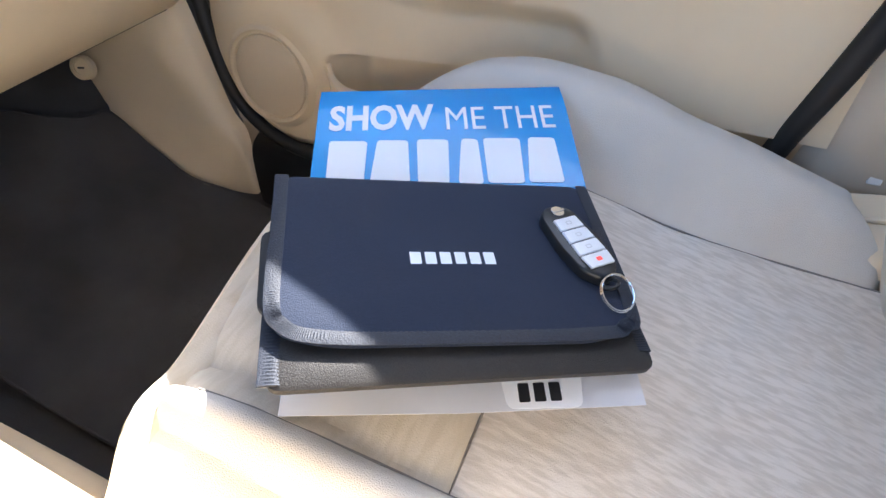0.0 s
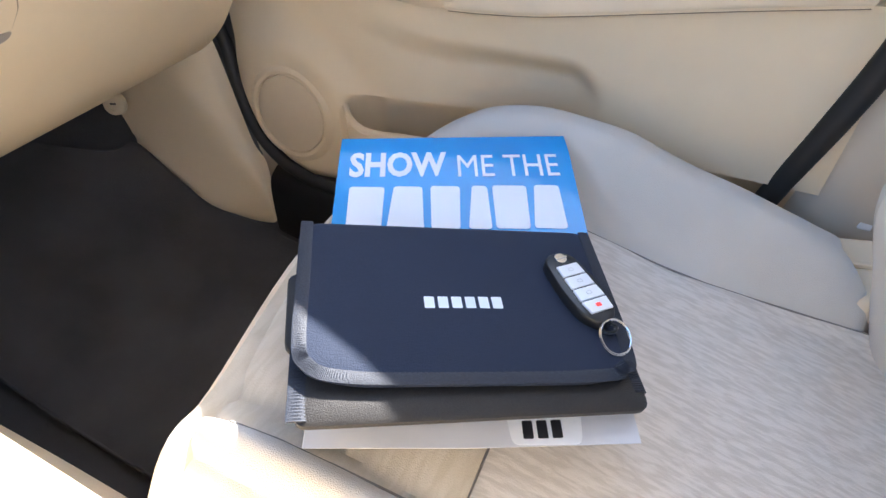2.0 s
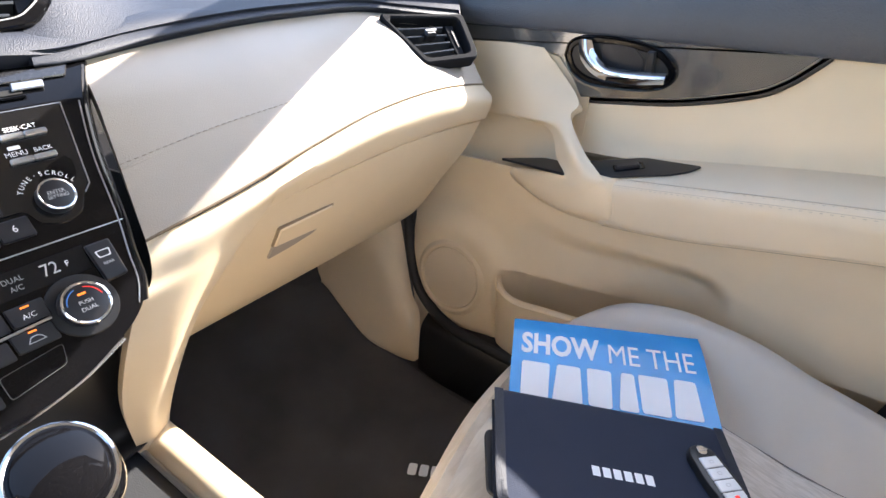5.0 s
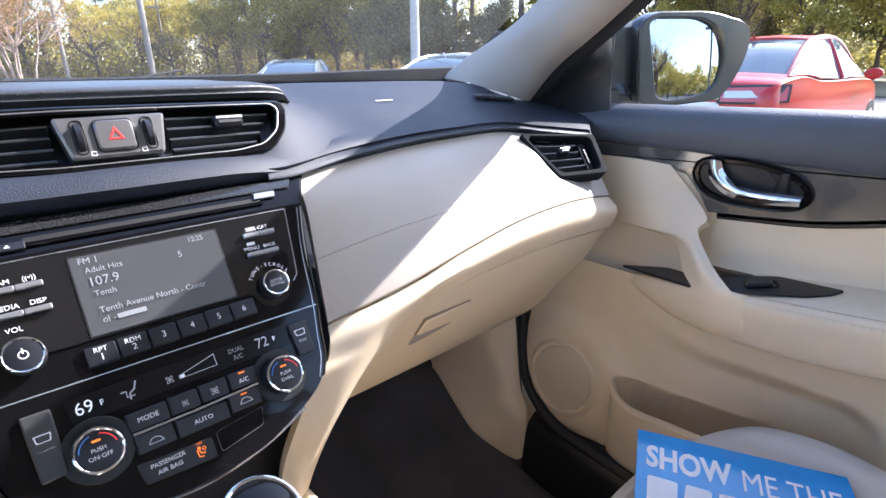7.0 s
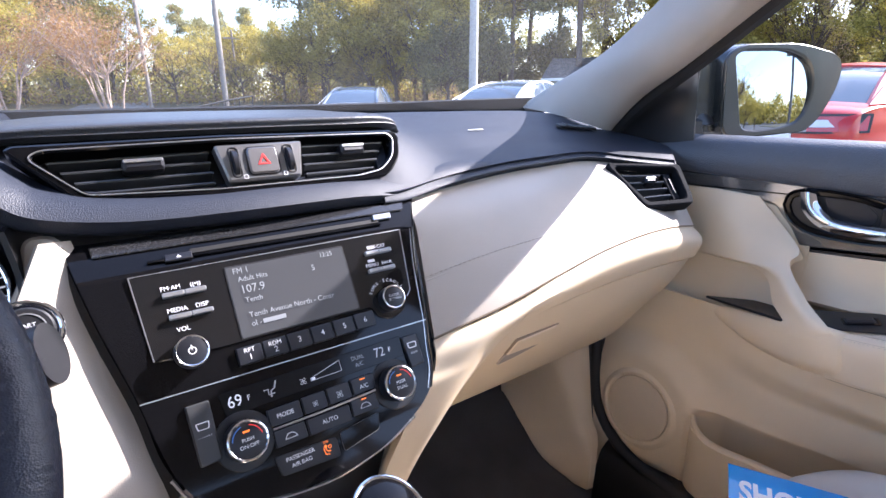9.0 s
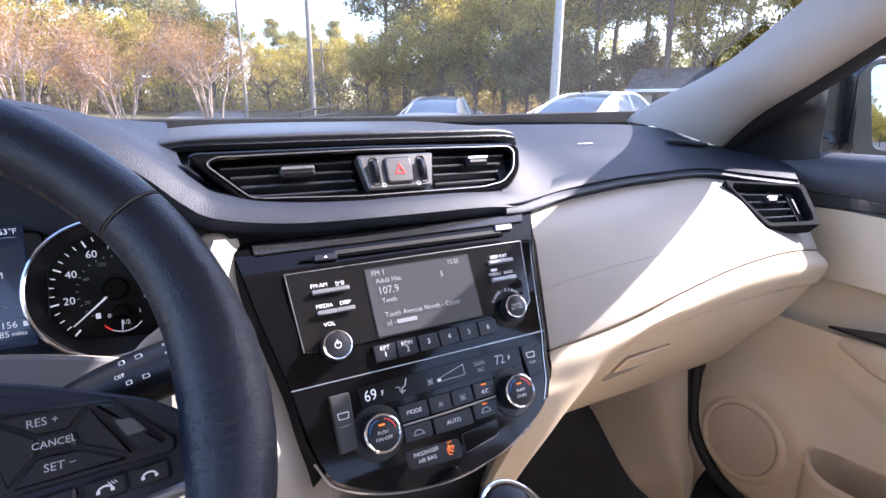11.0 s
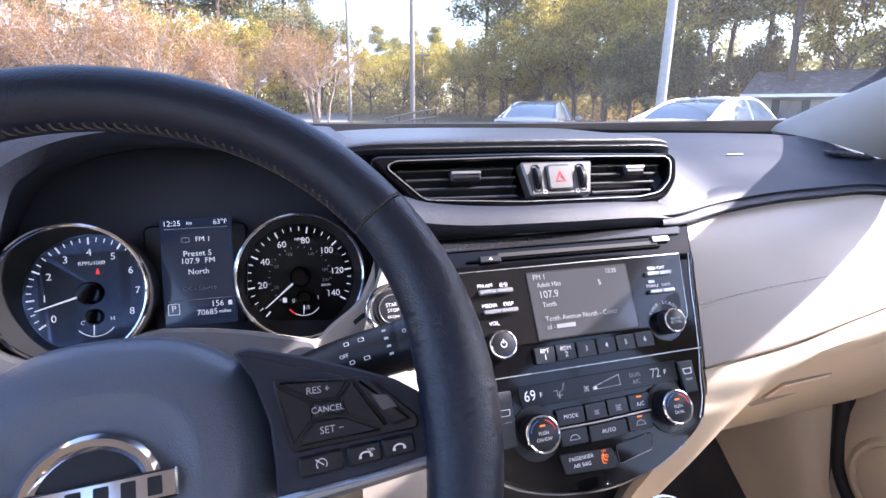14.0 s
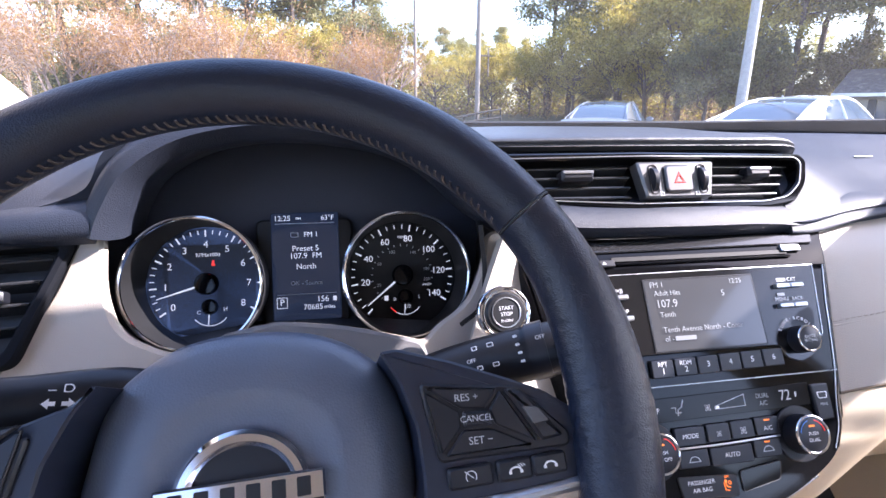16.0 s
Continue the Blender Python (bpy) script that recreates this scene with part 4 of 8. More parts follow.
part("bezel", plate([(-0.157, 0.170, 0.0), (-0.150, 0.1615, 0.035), (-0.143, 0.153, 0.07), (-0.135, 0.1475, 0.103), (-0.127, 0.142, 0.1365)]), GLOSS, radio, "gloss black surround")
part("flank", shell([[P(-0.158, 0.0, -0.003) @ Vector(), P(-0.144, 0.07, -0.003) @ Vector(), P(-0.128, 0.1365, -0.003) @ Vector(), P(-0.122, 0.18, -0.003) @ Vector(), P(-0.112, 0.21, -0.003) @ Vector()],
                     [P(-0.168, 0.0, -0.022) @ Vector(), P(-0.153, 0.07, -0.022) @ Vector(), P(-0.136, 0.1365, -0.022) @ Vector(), P(-0.130, 0.18, -0.022) @ Vector(), P(-0.120, 0.22, -0.022) @ Vector()]], 20, 4, 0.003), GLOSS, radio)
_re = ((0.170, 0.0), (0.1615, 0.035), (0.153, 0.07), (0.1475, 0.103), (0.142, 0.1365), (0.135, 0.165), (0.1305, 0.187), (0.122, 0.205))
part("flank", shell([[P(u + 0.0005, v, -0.0005) @ Vector() for u, v in _re], [P(u + 0.005, v, -0.004) @ Vector() for u, v in _re], [P(u + 0.011, v, -0.022) @ Vector() for u, v in _re]], 30, 6, 0.003), GLOSS, radio)
part("edge_line", tube([P(u - 0.003, v, 0.0004) @ Vector() for u, v in _re[1:]], 0.0007, n=5, seg=30), SILVER, radio)
part("top_strip", slab(rounded(uv([(-0.140, 0.003), (-0.138, 0.0135), (0.155, 0.0125), (0.158, 0.003)]), 0.002), 0.0025, PM, 0.001), mat("speckled_gloss", (0.02, 0.02, 0.022), 0.2, coat=0.5, spots=((900, (0.12, 0.12, 0.12), 0.25),)), radio)
part("disc_slot", slab(rrect(0.190, 0.0045, 0.002), 0.001, P(0.028, 0.020, 0.0002), 0.0004), mat("slot_black", (0.002, 0.002, 0.002), 0.7), radio)
part("slot_lip", slab(rrect(0.225, 0.0022, 0.001), 0.003, P(0.012, 0.0245, 0), 0.001), GLOSS, radio)
for u, v in ((-0.076, 0.0235), (0.127, 0.0165)):
    b = button("eject_button", P(u, v, 0.0005), 0.022, 0.0065, SILVER if u > 0 else BTN, 0.003, 0.001, radio)
    if u < 0:
        part("icon", slab([(-0.002, -0.001), (0.002, -0.001), (0, 0.0015)], 0.0003, P(u, v, 0.0036), 0.0001), WHITEINK, b)
part("face", slab(rounded(uv([(-0.1165, 0.0345), (-0.1115, 0.108), (-0.100, 0.109), (-0.060, 0.110), (0.085, 0.110), (0.090, 0.122), (0.105, 0.127), (0.120, 0.122), (0.128, 0.108), (0.134, 0.102), (0.1445, 0.0345)]), 0.004), 0.0018, PM, 0.0008), mat("face_gloss", (0.009, 0.009, 0.010), 0.14, coat=0.1), radio)
part("face_line", tube([P(u, v, 0.0019) @ Vector() for u, v in ((0.1445, 0.0345), (0.1345, 0.102), (0.1285, 0.108))], 0.0006, n=5), SILVER, radio)
part("face_line", tube([P(u, v, 0.0019) @ Vector() for u, v in ((-0.1160, 0.0350), (-0.1110, 0.1075))], 0.0006, n=5), SILVER, radio)
part("face_line", tube([P(u, v, 0.0019) @ Vector() for u, v in ((-0.1160, 0.0350), (0.02, 0.0345), (0.144, 0.0345))], 0.0004, n=5), SILVER, radio)
scr = part("display", slab(rrect(0.114, 0.066, 0.002), 0.0006, P(0.0155, 0.0745, 0.0018), 0.0003), LCD, radio, "grey lit display with radio text")
part("display_frame", slab(rrect(0.116, 0.068, 0.002), 0.0004, P(0.0155, 0.0745, 0.0019), 0.0002, hole=rrect(0.1145, 0.0665, 0.002)), SATIN, radio)
for txt, u, v, sz in (("FM 1", -0.036, 0.0465, 0.0075), ("Adult Hits", -0.033, 0.0545, 0.0068), ("107.9", -0.033, 0.0645, 0.0105), ("Tenth", -0.031, 0.0745, 0.0068), ("Tenth Avenue North - Contr", -0.031, 0.0885, 0.0072), ("ol -", -0.031, 0.0965, 0.0072), ("5", 0.036, 0.0575, 0.008), ("12:25", 0.047, 0.0465, 0.0065)):
    letters(txt, sz, P(u, v, 0.0026), DIMINK, scr, align="LEFT", th=0.00005, wide=0.95)
part("brand_bar", slab(rrect(0.021, 0.004, 0.0005), 0.0001, P(-0.010, 0.0965, 0.0026), 0.00003), DIMINK, scr)
for u, v, w, t1, t2 in ((-0.0775, 0.0560, 0.035, "FM·AM", "((•))"), (-0.0760, 0.0755, 0.035, "MEDIA", "DISP"), (0.1105, 0.0545, 0.031, "SEEK·CAT", ""), (0.1090, 0.0735, 0.031, "MENU", "BACK")):
    for sx in (-1, 1):
        b = button("rocker_button", P(u + sx * w / 4, v, 0.0015), w / 2 - 0.0004, 0.0042, SILVER, 0.0045, 0.001, radio, "slim silver-edged button")
    if t2:
        letters(t1, 0.0054, P(u - w / 4 - 0.001, v - 0.0062, 0.002), WHITEINK, radio, th=0.00005)
        letters(t2, 0.0054 if u < 0 else 0.0048, P(u + w / 4 + 0.001, v - 0.0062, 0.002), WHITEINK, radio, th=0.00005)
    else:
        letters(t1, 0.0050, P(u, v - 0.0060, 0.002), WHITEINK, radio, th=0.00005)
part("brand_bar", slab(rrect(0.008, 0.003, 0.0005), 0.0001, P(0.1005, 0.0625, 0.002), 0.00003), WHITEINK, radio)
letters("VOL", 0.0055, P(-0.0845, 0.0865, 0.002), WHITEINK, radio, th=0.00005)


def knob(u, v, r, h, parent, face=None, chrome=True):
    k = part("knob", lathe([(r * 0.98, 0), (r, 0.002), (r * 0.95, h - 0.002), (r * 0.90, h), (r * 0.82, h + 0.0005), (0, h + 0.0007)], P(u, v, 0.001), 40), face or BTN, parent)
    if chrome:
        part("chrome_ring", ringbm(r * 0.90, r * 0.075, P(u, v, 0.001 + h), 40, 8), CHROME, k)
    return k


_vk = knob(-0.0835, 0.1075, 0.0136, 0.013, radio)
part("power_mark", slab(ellipse(0.0032, 0.0032, n=20), 0.0003, P(-0.0835, 0.1075, 0.0148), 0.0001, hole=ellipse(0.0024, 0.0024, n=20)), WHITEINK, _vk)
part("power_bar", slab(rrect(0.0009, 0.004, 0.0002), 0.0003, P(-0.0835, 0.1048, 0.0149), 0.0001), WHITEINK, _vk)
_tk = knob(0.1075, 0.1065, 0.0128, 0.013, radio)
letters("ENTER", 0.0040, P(0.1075, 0.1050, 0.0149), GREYINK, _tk, th=0.00005)
letters("SETTING", 0.0036, P(0.1075, 0.1085, 0.0149), GREYINK, _tk, th=0.00005)
for i, ch in enumerate("TUNE·SCROLL"):
    a = radians(150 - i * 12)
    letters(ch, 0.0048, P(0.1075 + 0.0205 * math.cos(a), 0.1065 - 0.0205 * math.sin(a), 0.002) @ pose(0, 0, 0, 0, 0, math.degrees(a) - 90), WHITEINK, radio, th=0.00005)
for k in range(6):
    b = button("preset_button", P(-0.0390 + k * 0.0226, 0.1225 - 0.0004 * k, 0.0), 0.0216, 0.0155, BTN, 0.004, 0.0015, radio)
    letters(str(k + 1), 0.0072, P(-0.0390 + k * 0.0226, (0.1245 if k < 2 else 0.1222) - 0.0004 * k, 0.0042), WHITEINK, b, th=0.00005)
    if k < 2:
        letters(("RPT", "RDM")[k], 0.0056, P(-0.0390 + k * 0.0226, 0.1185, 0.0042), WHITEINK, b, th=0.00005)

clim = thing("climate_panel", (0, 0.66, 0.99), "gloss black climate control panel with two chrome-ringed dials", "climate panel")
_cu = [(-0.127, 0.1378), (-0.121, 0.175), (-0.114, 0.202), (-0.100, 0.222), (-0.06, 0.2395), (0.0, 0.2470), (0.055, 0.2390), (0.095, 0.2245), (0.117, 0.2100), (0.131, 0.187), (0.142, 0.1378)]
part("bezel", plate([(-0.127, 0.142, 0.1378), (-0.1225, 0.135, 0.165), (-0.118, 0.1305, 0.187), (-0.112, 0.122, 0.205), (-0.100, 0.101, 0.221), (-0.060, 0.058, 0.2395), (-0.02, 0.02, 0.2465)]), GLOSS, clim)
part("chrome_edge", tube([P(u, v, -0.004) @ Vector() for u, v in ((-0.118, 0.200), (-0.103, 0.2235), (-0.06, 0.2415), (0.0, 0.249), (0.055, 0.241), (0.097, 0.226))], 0.0016, n=6, seg=40), SILVER, clim)
part("seam", tube([P(-0.127, 0.1372, 0.0002) @ Vector(), P(0.142, 0.1372, 0.0002) @ Vector()], 0.0006, n=5), SILVER, clim)
disp = part("display", slab(rounded(uv([(-0.072, 0.1475), (-0.070, 0.1675), (0.104, 0.1655), (0.106, 0.1455)]), 0.002), 0.0010, PM, 0.0004), mat("lcd_black", (0.010, 0.010, 0.011), 0.14, ior=1.3), clim, "black display strip with white readings")
for txt, u, v, sz in (("69", -0.0605, 0.1572, 0.0138), ("72", 0.0790, 0.1553, 0.0132), ("DUAL", 0.0555, 0.1535, 0.0058), ("A/C", 0.0555, 0.1600, 0.0058)):
    letters(txt, sz, P(u, v, 0.0011), (GLOWINK if txt == "69" else GREYINK) if sz > 0.01 else DIMINK, disp, th=0.00005, wide=0.9)
for u in (-0.0490, 0.0905):
    letters("F", 0.0062, P(u, 0.1575 if u < 0 else 0.1555, 0.0011), GLOWINK, disp, th=0.00005)


def fan(u, v, w, s, parent):
    for k in range(4):
        part("fan_blade", slab(ellipse(s * 0.5, s * 0.32, s * 0.55, 0, 14), 0.0002, P(u, v, w) @ pose(0, 0, 0, 0, 0, 45 + 90 * k), 0.00005, hole=ellipse(s * 0.36, s * 0.18, s * 0.55, 0, 14)), GREYINK, parent)


fan(-0.001, 0.1588, 0.0011, 0.0034, disp)
part("fan_wedge", slab([(0.006, -0.1610), (0.037, -0.1605), (0.037, -0.1500), (0.006, -0.1582)], 0.0002, at2(PM, 0, 0, 0.0011), 0.00005, hole=[(0.0066, -0.1605), (0.0364, -0.1600), (0.0364, -0.1508), (0.0066, -0.1586)]), GREYINK, disp)
part("fan_step", slab([(0.007, -0.1605), (0.0105, -0.1605), (0.0105, -0.1580), (0.007, -0.1585)], 0.0002, at2(PM, 0, 0, 0.0011), 0.00005), GLOWINK, disp)
part("airflow_icon", tube([P(u, v, 0.0013) @ Vector() for u, v in ((-0.0240, 0.1500), (-0.0265, 0.1560), (-0.0300, 0.1580), (-0.0305, 0.1630))], 0.0006, n=5), GREYINK, disp)
part("airflow_icon", tube([P(u, v, 0.0013) @ Vector() for u, v in ((-0.0360, 0.1560), (-0.0320, 0.1560), (-0.0325, 0.1605), (-0.0270, 0.1605))], 0.0005, n=5), GREYINK, disp)
for u, v0, v1, t in ((-0.0885, 0.1490, 0.1985, "FRONT"), (0.1150, 0.1480, 0.1800, "REAR")):
    b = part("defrost_button", slab(rounded(uv([(u - 0.0095, v0), (u - 0.0085, v1), (u + 0.0085, v1 - 0.001), (u + 0.0090, v0)]), 0.002), 0.004, PM, 0.0012), mat("grey_black_button", (0.045, 0.046, 0.048), 0.3, var=0.05) if u < 0 else BTN, clim)
    part("icon", slab(rounded([(-0.0045, -0.003), (0.0045, -0.003), (0.0055, 0.003), (-0.0055, 0.003)], 0.001), 0.0003, P(u, (v0 + v1) / 2 - 0.006, 0.004), 0.0001, hole=rounded([(-0.0036, -0.0022), (0.0036, -0.0022), (0.0045, 0.0022), (-0.0045, 0.0022)], 0.001)), WHITEINK, b)
    letters(t, 0.0034, P(u, (v0 + v1) / 2 + 0.002, 0.0042), GREYINK, b, th=0.00005)
for u, v, t in ((-0.0605, 0.1900, "ON·OFF"), (0.0845, 0.1890, "DUAL")):
    part("knob_well", slab(ellipse(0.0245, 0.0245, u, -v), 0.0016, PM, 0.0008), SATIN, clim)
    k = knob(u, v, 0.0172, 0.015, clim)
    for a0, a1, mt in ((105, 170, BLUEINK), (75, 10, REDINK)):
        part("heat_arc", tube([P(u + 0.0122 * math.cos(radians(a0 + (a1 - a0) * i / 8)), v - 0.0122 * math.sin(radians(a0 + (a1 - a0) * i / 8)), 0.0168) @ Vector() for i in range(9)], 0.0004, n=5), mt, k)
    letters("PUSH", 0.0041, P(u, v - 0.0008, 0.0169), WHITEINK, k, th=0.00005)
    letters(t, 0.0043, P(u, v + 0.0045, 0.0169), WHITEINK, k, th=0.00005)
    part("lamp", slab(rrect(0.0055, 0.0016, 0.0004), 0.0003, P(u, v - 0.0072, 0.0167), 0.0001), AMBER, k)
for u, v, w, t in ((-0.0240, 0.1805, 0.0300, "MODE"), (0.0035, 0.1800, 0.0235, "-"), (0.0275, 0.1795, 0.0235, "+"), (0.0525, 0.1790, 0.0250, "A/C"), (-0.0240, 0.1985, 0.0290, "r"), (0.0125, 0.1990, 0.0420, "AUTO"), (0.0485, 0.1970, 0.0280, "r")):
    b = button("climate_button", P(u, v, 0.0), w - 0.0008, 0.0148, BTN, 0.0035, 0.0015, clim)
    if t == "r":
        part("icon", slab(rounded([(-0.006, -0.002), (0.006, -0.002), (0.004, 0.0015), (0.001, 0.003), (-0.003, 0.0025)], 0.001), 0.0003, P(u, v + 0.001, 0.0035), 0.0001, hole=rounded([(-0.0048, -0.0014), (0.0048, -0.0014), (0.0034, 0.001), (0.0008, 0.0022), (-0.0026, 0.0018)], 0.001)), GREYINK, b)
    elif t in "-+":
        fan(u, v + 0.001, 0.0037, 0.0028 if t == "-" else 0.0036, b)
    else:
        letters(t, 0.0054, P(u, v + (0.002 if t == "A/C" else 0), 0.0037), WHITEINK, b, th=0.00005)
    if t == "A/C" or (t == "r" and u > 0):
        part("lamp", slab(rrect(0.0055, 0.0013, 0.0004), 0.0003, P(u, v - 0.0050, 0.0035), 0.0001), AMBER, b)
part("silver_line", tube([P(-0.037, 0.1897, 0.003) @ Vector(), P(0.01, 0.1897, 0.003) @ Vector(), P(0.063, 0.1880, 0.003) @ Vector()], 0.0011, n=6, seg=12), SILVER, clim)
part("airbag_sign", slab(rounded(uv([(-0.042, 0.212), (-0.039, 0.2295), (0.014, 0.2325), (0.014, 0.2150)]), 0.003), 0.0015, PM, 0.0006), SATIN, clim)
letters("PASSENGER", 0.0049, P(-0.0205, 0.2180, 0.0017), WHITEINK, clim, th=0.00005)
letters("AIR BAG", 0.0049, P(-0.0205, 0.2240, 0.0017), WHITEINK, clim, th=0.00005)
letters("OFF", 0.0028, P(0.0035, 0.2160, 0.0017), AMBER, clim, th=0.00005)
part("airbag_lamp", slab(ellipse(0.0013, 0.0013, 0.0022, -0.2195, 14), 0.0003, at2(PM, 0, 0, 0.0016), 0.0001), AMBER, clim)
part("airbag_lamp", tube([P(u, v, 0.0017) @ Vector() for u, v in ((0.0020, 0.2212), (0.0030, 0.2238), (0.0060, 0.2245))], 0.0005, n=5), AMBER, clim)
part("airbag_lamp", tube([P(u, v, 0.0017) @ Vector() for u, v in ((0.0002, 0.2205), (0.0010, 0.2262), (0.0042, 0.2268))], 0.0004, n=5), AMBER, clim)
part("airbag_lamp", slab(ellipse(0.0016, 0.0016, 0.0058, -0.2208, 14), 0.0003, at2(PM, 0, 0, 0.0016), 0.0001, hole=ellipse(0.0010, 0.0010, 0.0058, -0.2208, 14)), AMBER, clim)
_bp = rounded(uv([(0.018, 0.2130), (0.018, 0.2300), (0.056, 0.2235), (0.060, 0.2085)]), 0.003)
part("blank_pocket", slab(_bp, 0.0012, PM, 0.0005), GLOSS, clim)
part("pocket_line", tube([PM @ Vector((x, y, 0.0012)) for x, y in _bp], 0.0003, n=4, closed=True), mat("dim_edge", (0.10, 0.10, 0.10), 0.4), clim)

# the stack swells towards the cabin between its upper and lower edge
SWELL = ((-0.05, 0.0), (0.0, 0.001), (0.018, 0.010), (0.035, 0.0155), (0.09, 0.017), (0.135, 0.013), (0.172, 0.009), (0.22, 0.005), (0.30, 0.002))
_eye_side, _out = Vector((-0.19, 0.29, 1.27)), PM.to_3x3() @ Vector((0, 0, 1))
for ob in radio.children_recursive + clim.children_recursive:
    for vt in ob.data.vertices:
        v = -(PM.inverted() @ vt.co).y
        k = next(i for i in range(len(SWELL) - 1) if v <= SWELL[i + 1][0] or i == len(SWELL) - 2)
        (v0, s0), (v1, s1) = SWELL[k], SWELL[k + 1]
        d = _eye_side - vt.co
        vt.co += d * ((s0 + (s1 - s0) * (v - v0) / (v1 - v0)) / d.dot(_out))

# ---- centre console and gear lever ----
cons = thing("centre_console", (0, 0.55, 0.45), "black centre console with beige side cheeks", "console")
part("front_bay", shell([[(-0.105, 0.70, 0.955), (0, 0.672, 0.944), (0.105, 0.70, 0.955)], [(-0.10, 0.72, 0.90), (0, 0.70, 0.90), (0.10, 0.72, 0.90)], [(-0.10, 0.76, 0.80), (0, 0.76, 0.80), (0.10, 0.76, 0.80)], [(-0.10, 0.74, 0.775), (0, 0.735, 0.772), (0.10, 0.74, 0.775)]], 14, 16, 0.01), SATIN, cons)
part("tray", shell([[(-0.098, 0.79, 0.752), (0, 0.79, 0.750), (0.098, 0.79, 0.752)], [(-0.098, 0.62, 0.765), (0, 0.62, 0.760), (0.098, 0.62, 0.765)], [(-0.098, 0.40, 0.785), (0, 0.40, 0.785), (0.098, 0.40, 0.785)], [(-0.098, 0.0, 0.80), (0, 0.0, 0.80), (0.098, 0.0, 0.80)]], 10, 20, 0.02), DARKPL, cons)
for sx in (-1, 1):
    part("side_cheek", shell([[(sx * 0.101, 0.86, 0.735), (sx * 0.104, 0.78, 0.752), (sx * 0.106, 0.60, 0.764), (sx * 0.108, 0.40, 0.785), (sx * 0.110, -0.1, 0.805)],
                              [(sx * 0.109, 0.86, 0.750), (sx * 0.112, 0.79, 0.764), (sx * 0.114, 0.60, 0.776), (sx * 0.115, 0.40, 0.797), (sx * 0.116, -0.1, 0.815)],
                              [(sx * 0.122, 0.86, 0.738), (sx * 0.126, 0.79, 0.754), (sx * 0.128, 0.60, 0.766), (sx * 0.128, 0.40, 0.786), (sx * 0.128, -0.1, 0.80)],
                              [(sx * 0.124, 0.86, 0.67), (sx * 0.128, 0.79, 0.675), (sx * 0.131, 0.60, 0.68), (sx * 0.131, 0.40, 0.69), (sx * 0.131, -0.1, 0.70)],
                              [(sx * 0.135, 0.86, 0.60), (sx * 0.140, 0.79, 0.60), (sx * 0.147, 0.60, 0.60), (sx * 0.147, 0.40, 0.60), (sx * 0.147, -0.1, 0.60)],
                              [(sx * 0.138, 0.90, 0.42), (sx * 0.142, 0.79, 0.41), (sx * 0.155, 0.60, 0.41), (sx * 0.155, 0.40, 0.41), (sx * 0.155, -0.1, 0.41)]], 20, 24, 0.008), BEIGE, cons, "beige side cheek of the console")
    part("silver_strip", tube([(sx * 0.094, 0.77, 0.757), (sx * 0.097, 0.60, 0.769), (sx * 0.099, 0.40, 0.790), (sx * 0.099, 0.1, 0.80)], 0.0035, n=8, seg=16), SILVER, cons)
USM = frame3((-0.045, 0.742, 0.83), (1, 0, 0), (0, 0.35, 0.94))
for k, u in enumerate((0.0, 0.045)):
    s_ = part("socket_cover", slab(rrect(0.036, 0.028, 0.004), 0.006, at2(USM, u, 0.0, 0.0), 0.002), BTN, cons)
    part("socket_slot", slab(rrect(0.014, 0.005, 0.001), 0.0006, at2(USM, u, -0.002, 0.006), 0.0002, hole=rrect(0.012, 0.0035, 0.0006)), GREYINK, s_)
shift = thing("gear_lever", (0.015, 0.57, 0.77), "automatic gear lever with glossy black chrome-edged knob", "gear lever")
_km = frame3((0.014, 0.572, 0.932), (1, 0, 0), (0, 0.93, 0.36))
part("shaft", tube([(0.015, 0.60, 0.762), (0.015, 0.592, 0.86), (0.016, 0.585, 0.92)], 0.013, n=14, seg=10), SATIN, shift)
part("gaiter", lathe([(0.055, 0.0), (0.050, 0.008), (0.030, 0.030), (0.022, 0.055)], Matrix.Translation((0.015, 0.60, 0.765)), 28), RIMLEA, shift)
part("knob_body", lathe([(0.016, -0.045), (0.024, -0.030), (0.033, -0.008), (0.036, 0.008), (0.034, 0.020), (0.030, 0.026)], _km @ Matrix.Diagonal((0.86, 1.08, 0.9, 1)), 36), GLOSS, shift)
part("chrome_rim", tube([_km @ Vector((0.0275 * math.cos(a), 0.0345 * math.sin(a), 0.0215)) for a in (i * math.tau / 40 for i in range(40))], 0.0022, n=8, closed=True), CHROME, shift)
part("top_cap", lathe([(0.030, 0.022), (0.027, 0.029), (0.018, 0.033), (0, 0.035)], _km @ Matrix.Diagonal((0.86, 1.08, 0.9, 1)), 36), GLOSS, shift)
part("release_button", slab(rrect(0.012, 0.02, 0.004), 0.006, frame3((-0.015, 0.565, 0.94), (0, 1, 0), (0, 0, 1)), 0.002), CHROME, shift)

# ---- instruments ----
CM = frame3((-0.350, 0.832, 1.108), (1, 0, 0), (0, math.sin(radians(18)), math.cos(radians(18))))
HOODIN = mat("hood_lining_plastic", (0.030, 0.034, 0.052), 0.55, bump=((800, 0.3, 0.0005),), var=0.08)
clus = thing("instrument_cluster", (-0.35, 0.83, 1.05), "instrument cluster with two chrome-ringed gauges and a lit screen", "instruments")
part("backing", slab(rounded([(-0.205, -0.075), (0.190, -0.075), (0.185, 0.10), (0.12, 0.15), (-0.12, 0.15), (-0.20, 0.10)], 0.03), 0.012, CM, 0.004, z0=-0.014), HOODIN, clus)
_b0 = [Vector(p) + Vector((0, 0.012, 0)) for p in LIP[6:]]
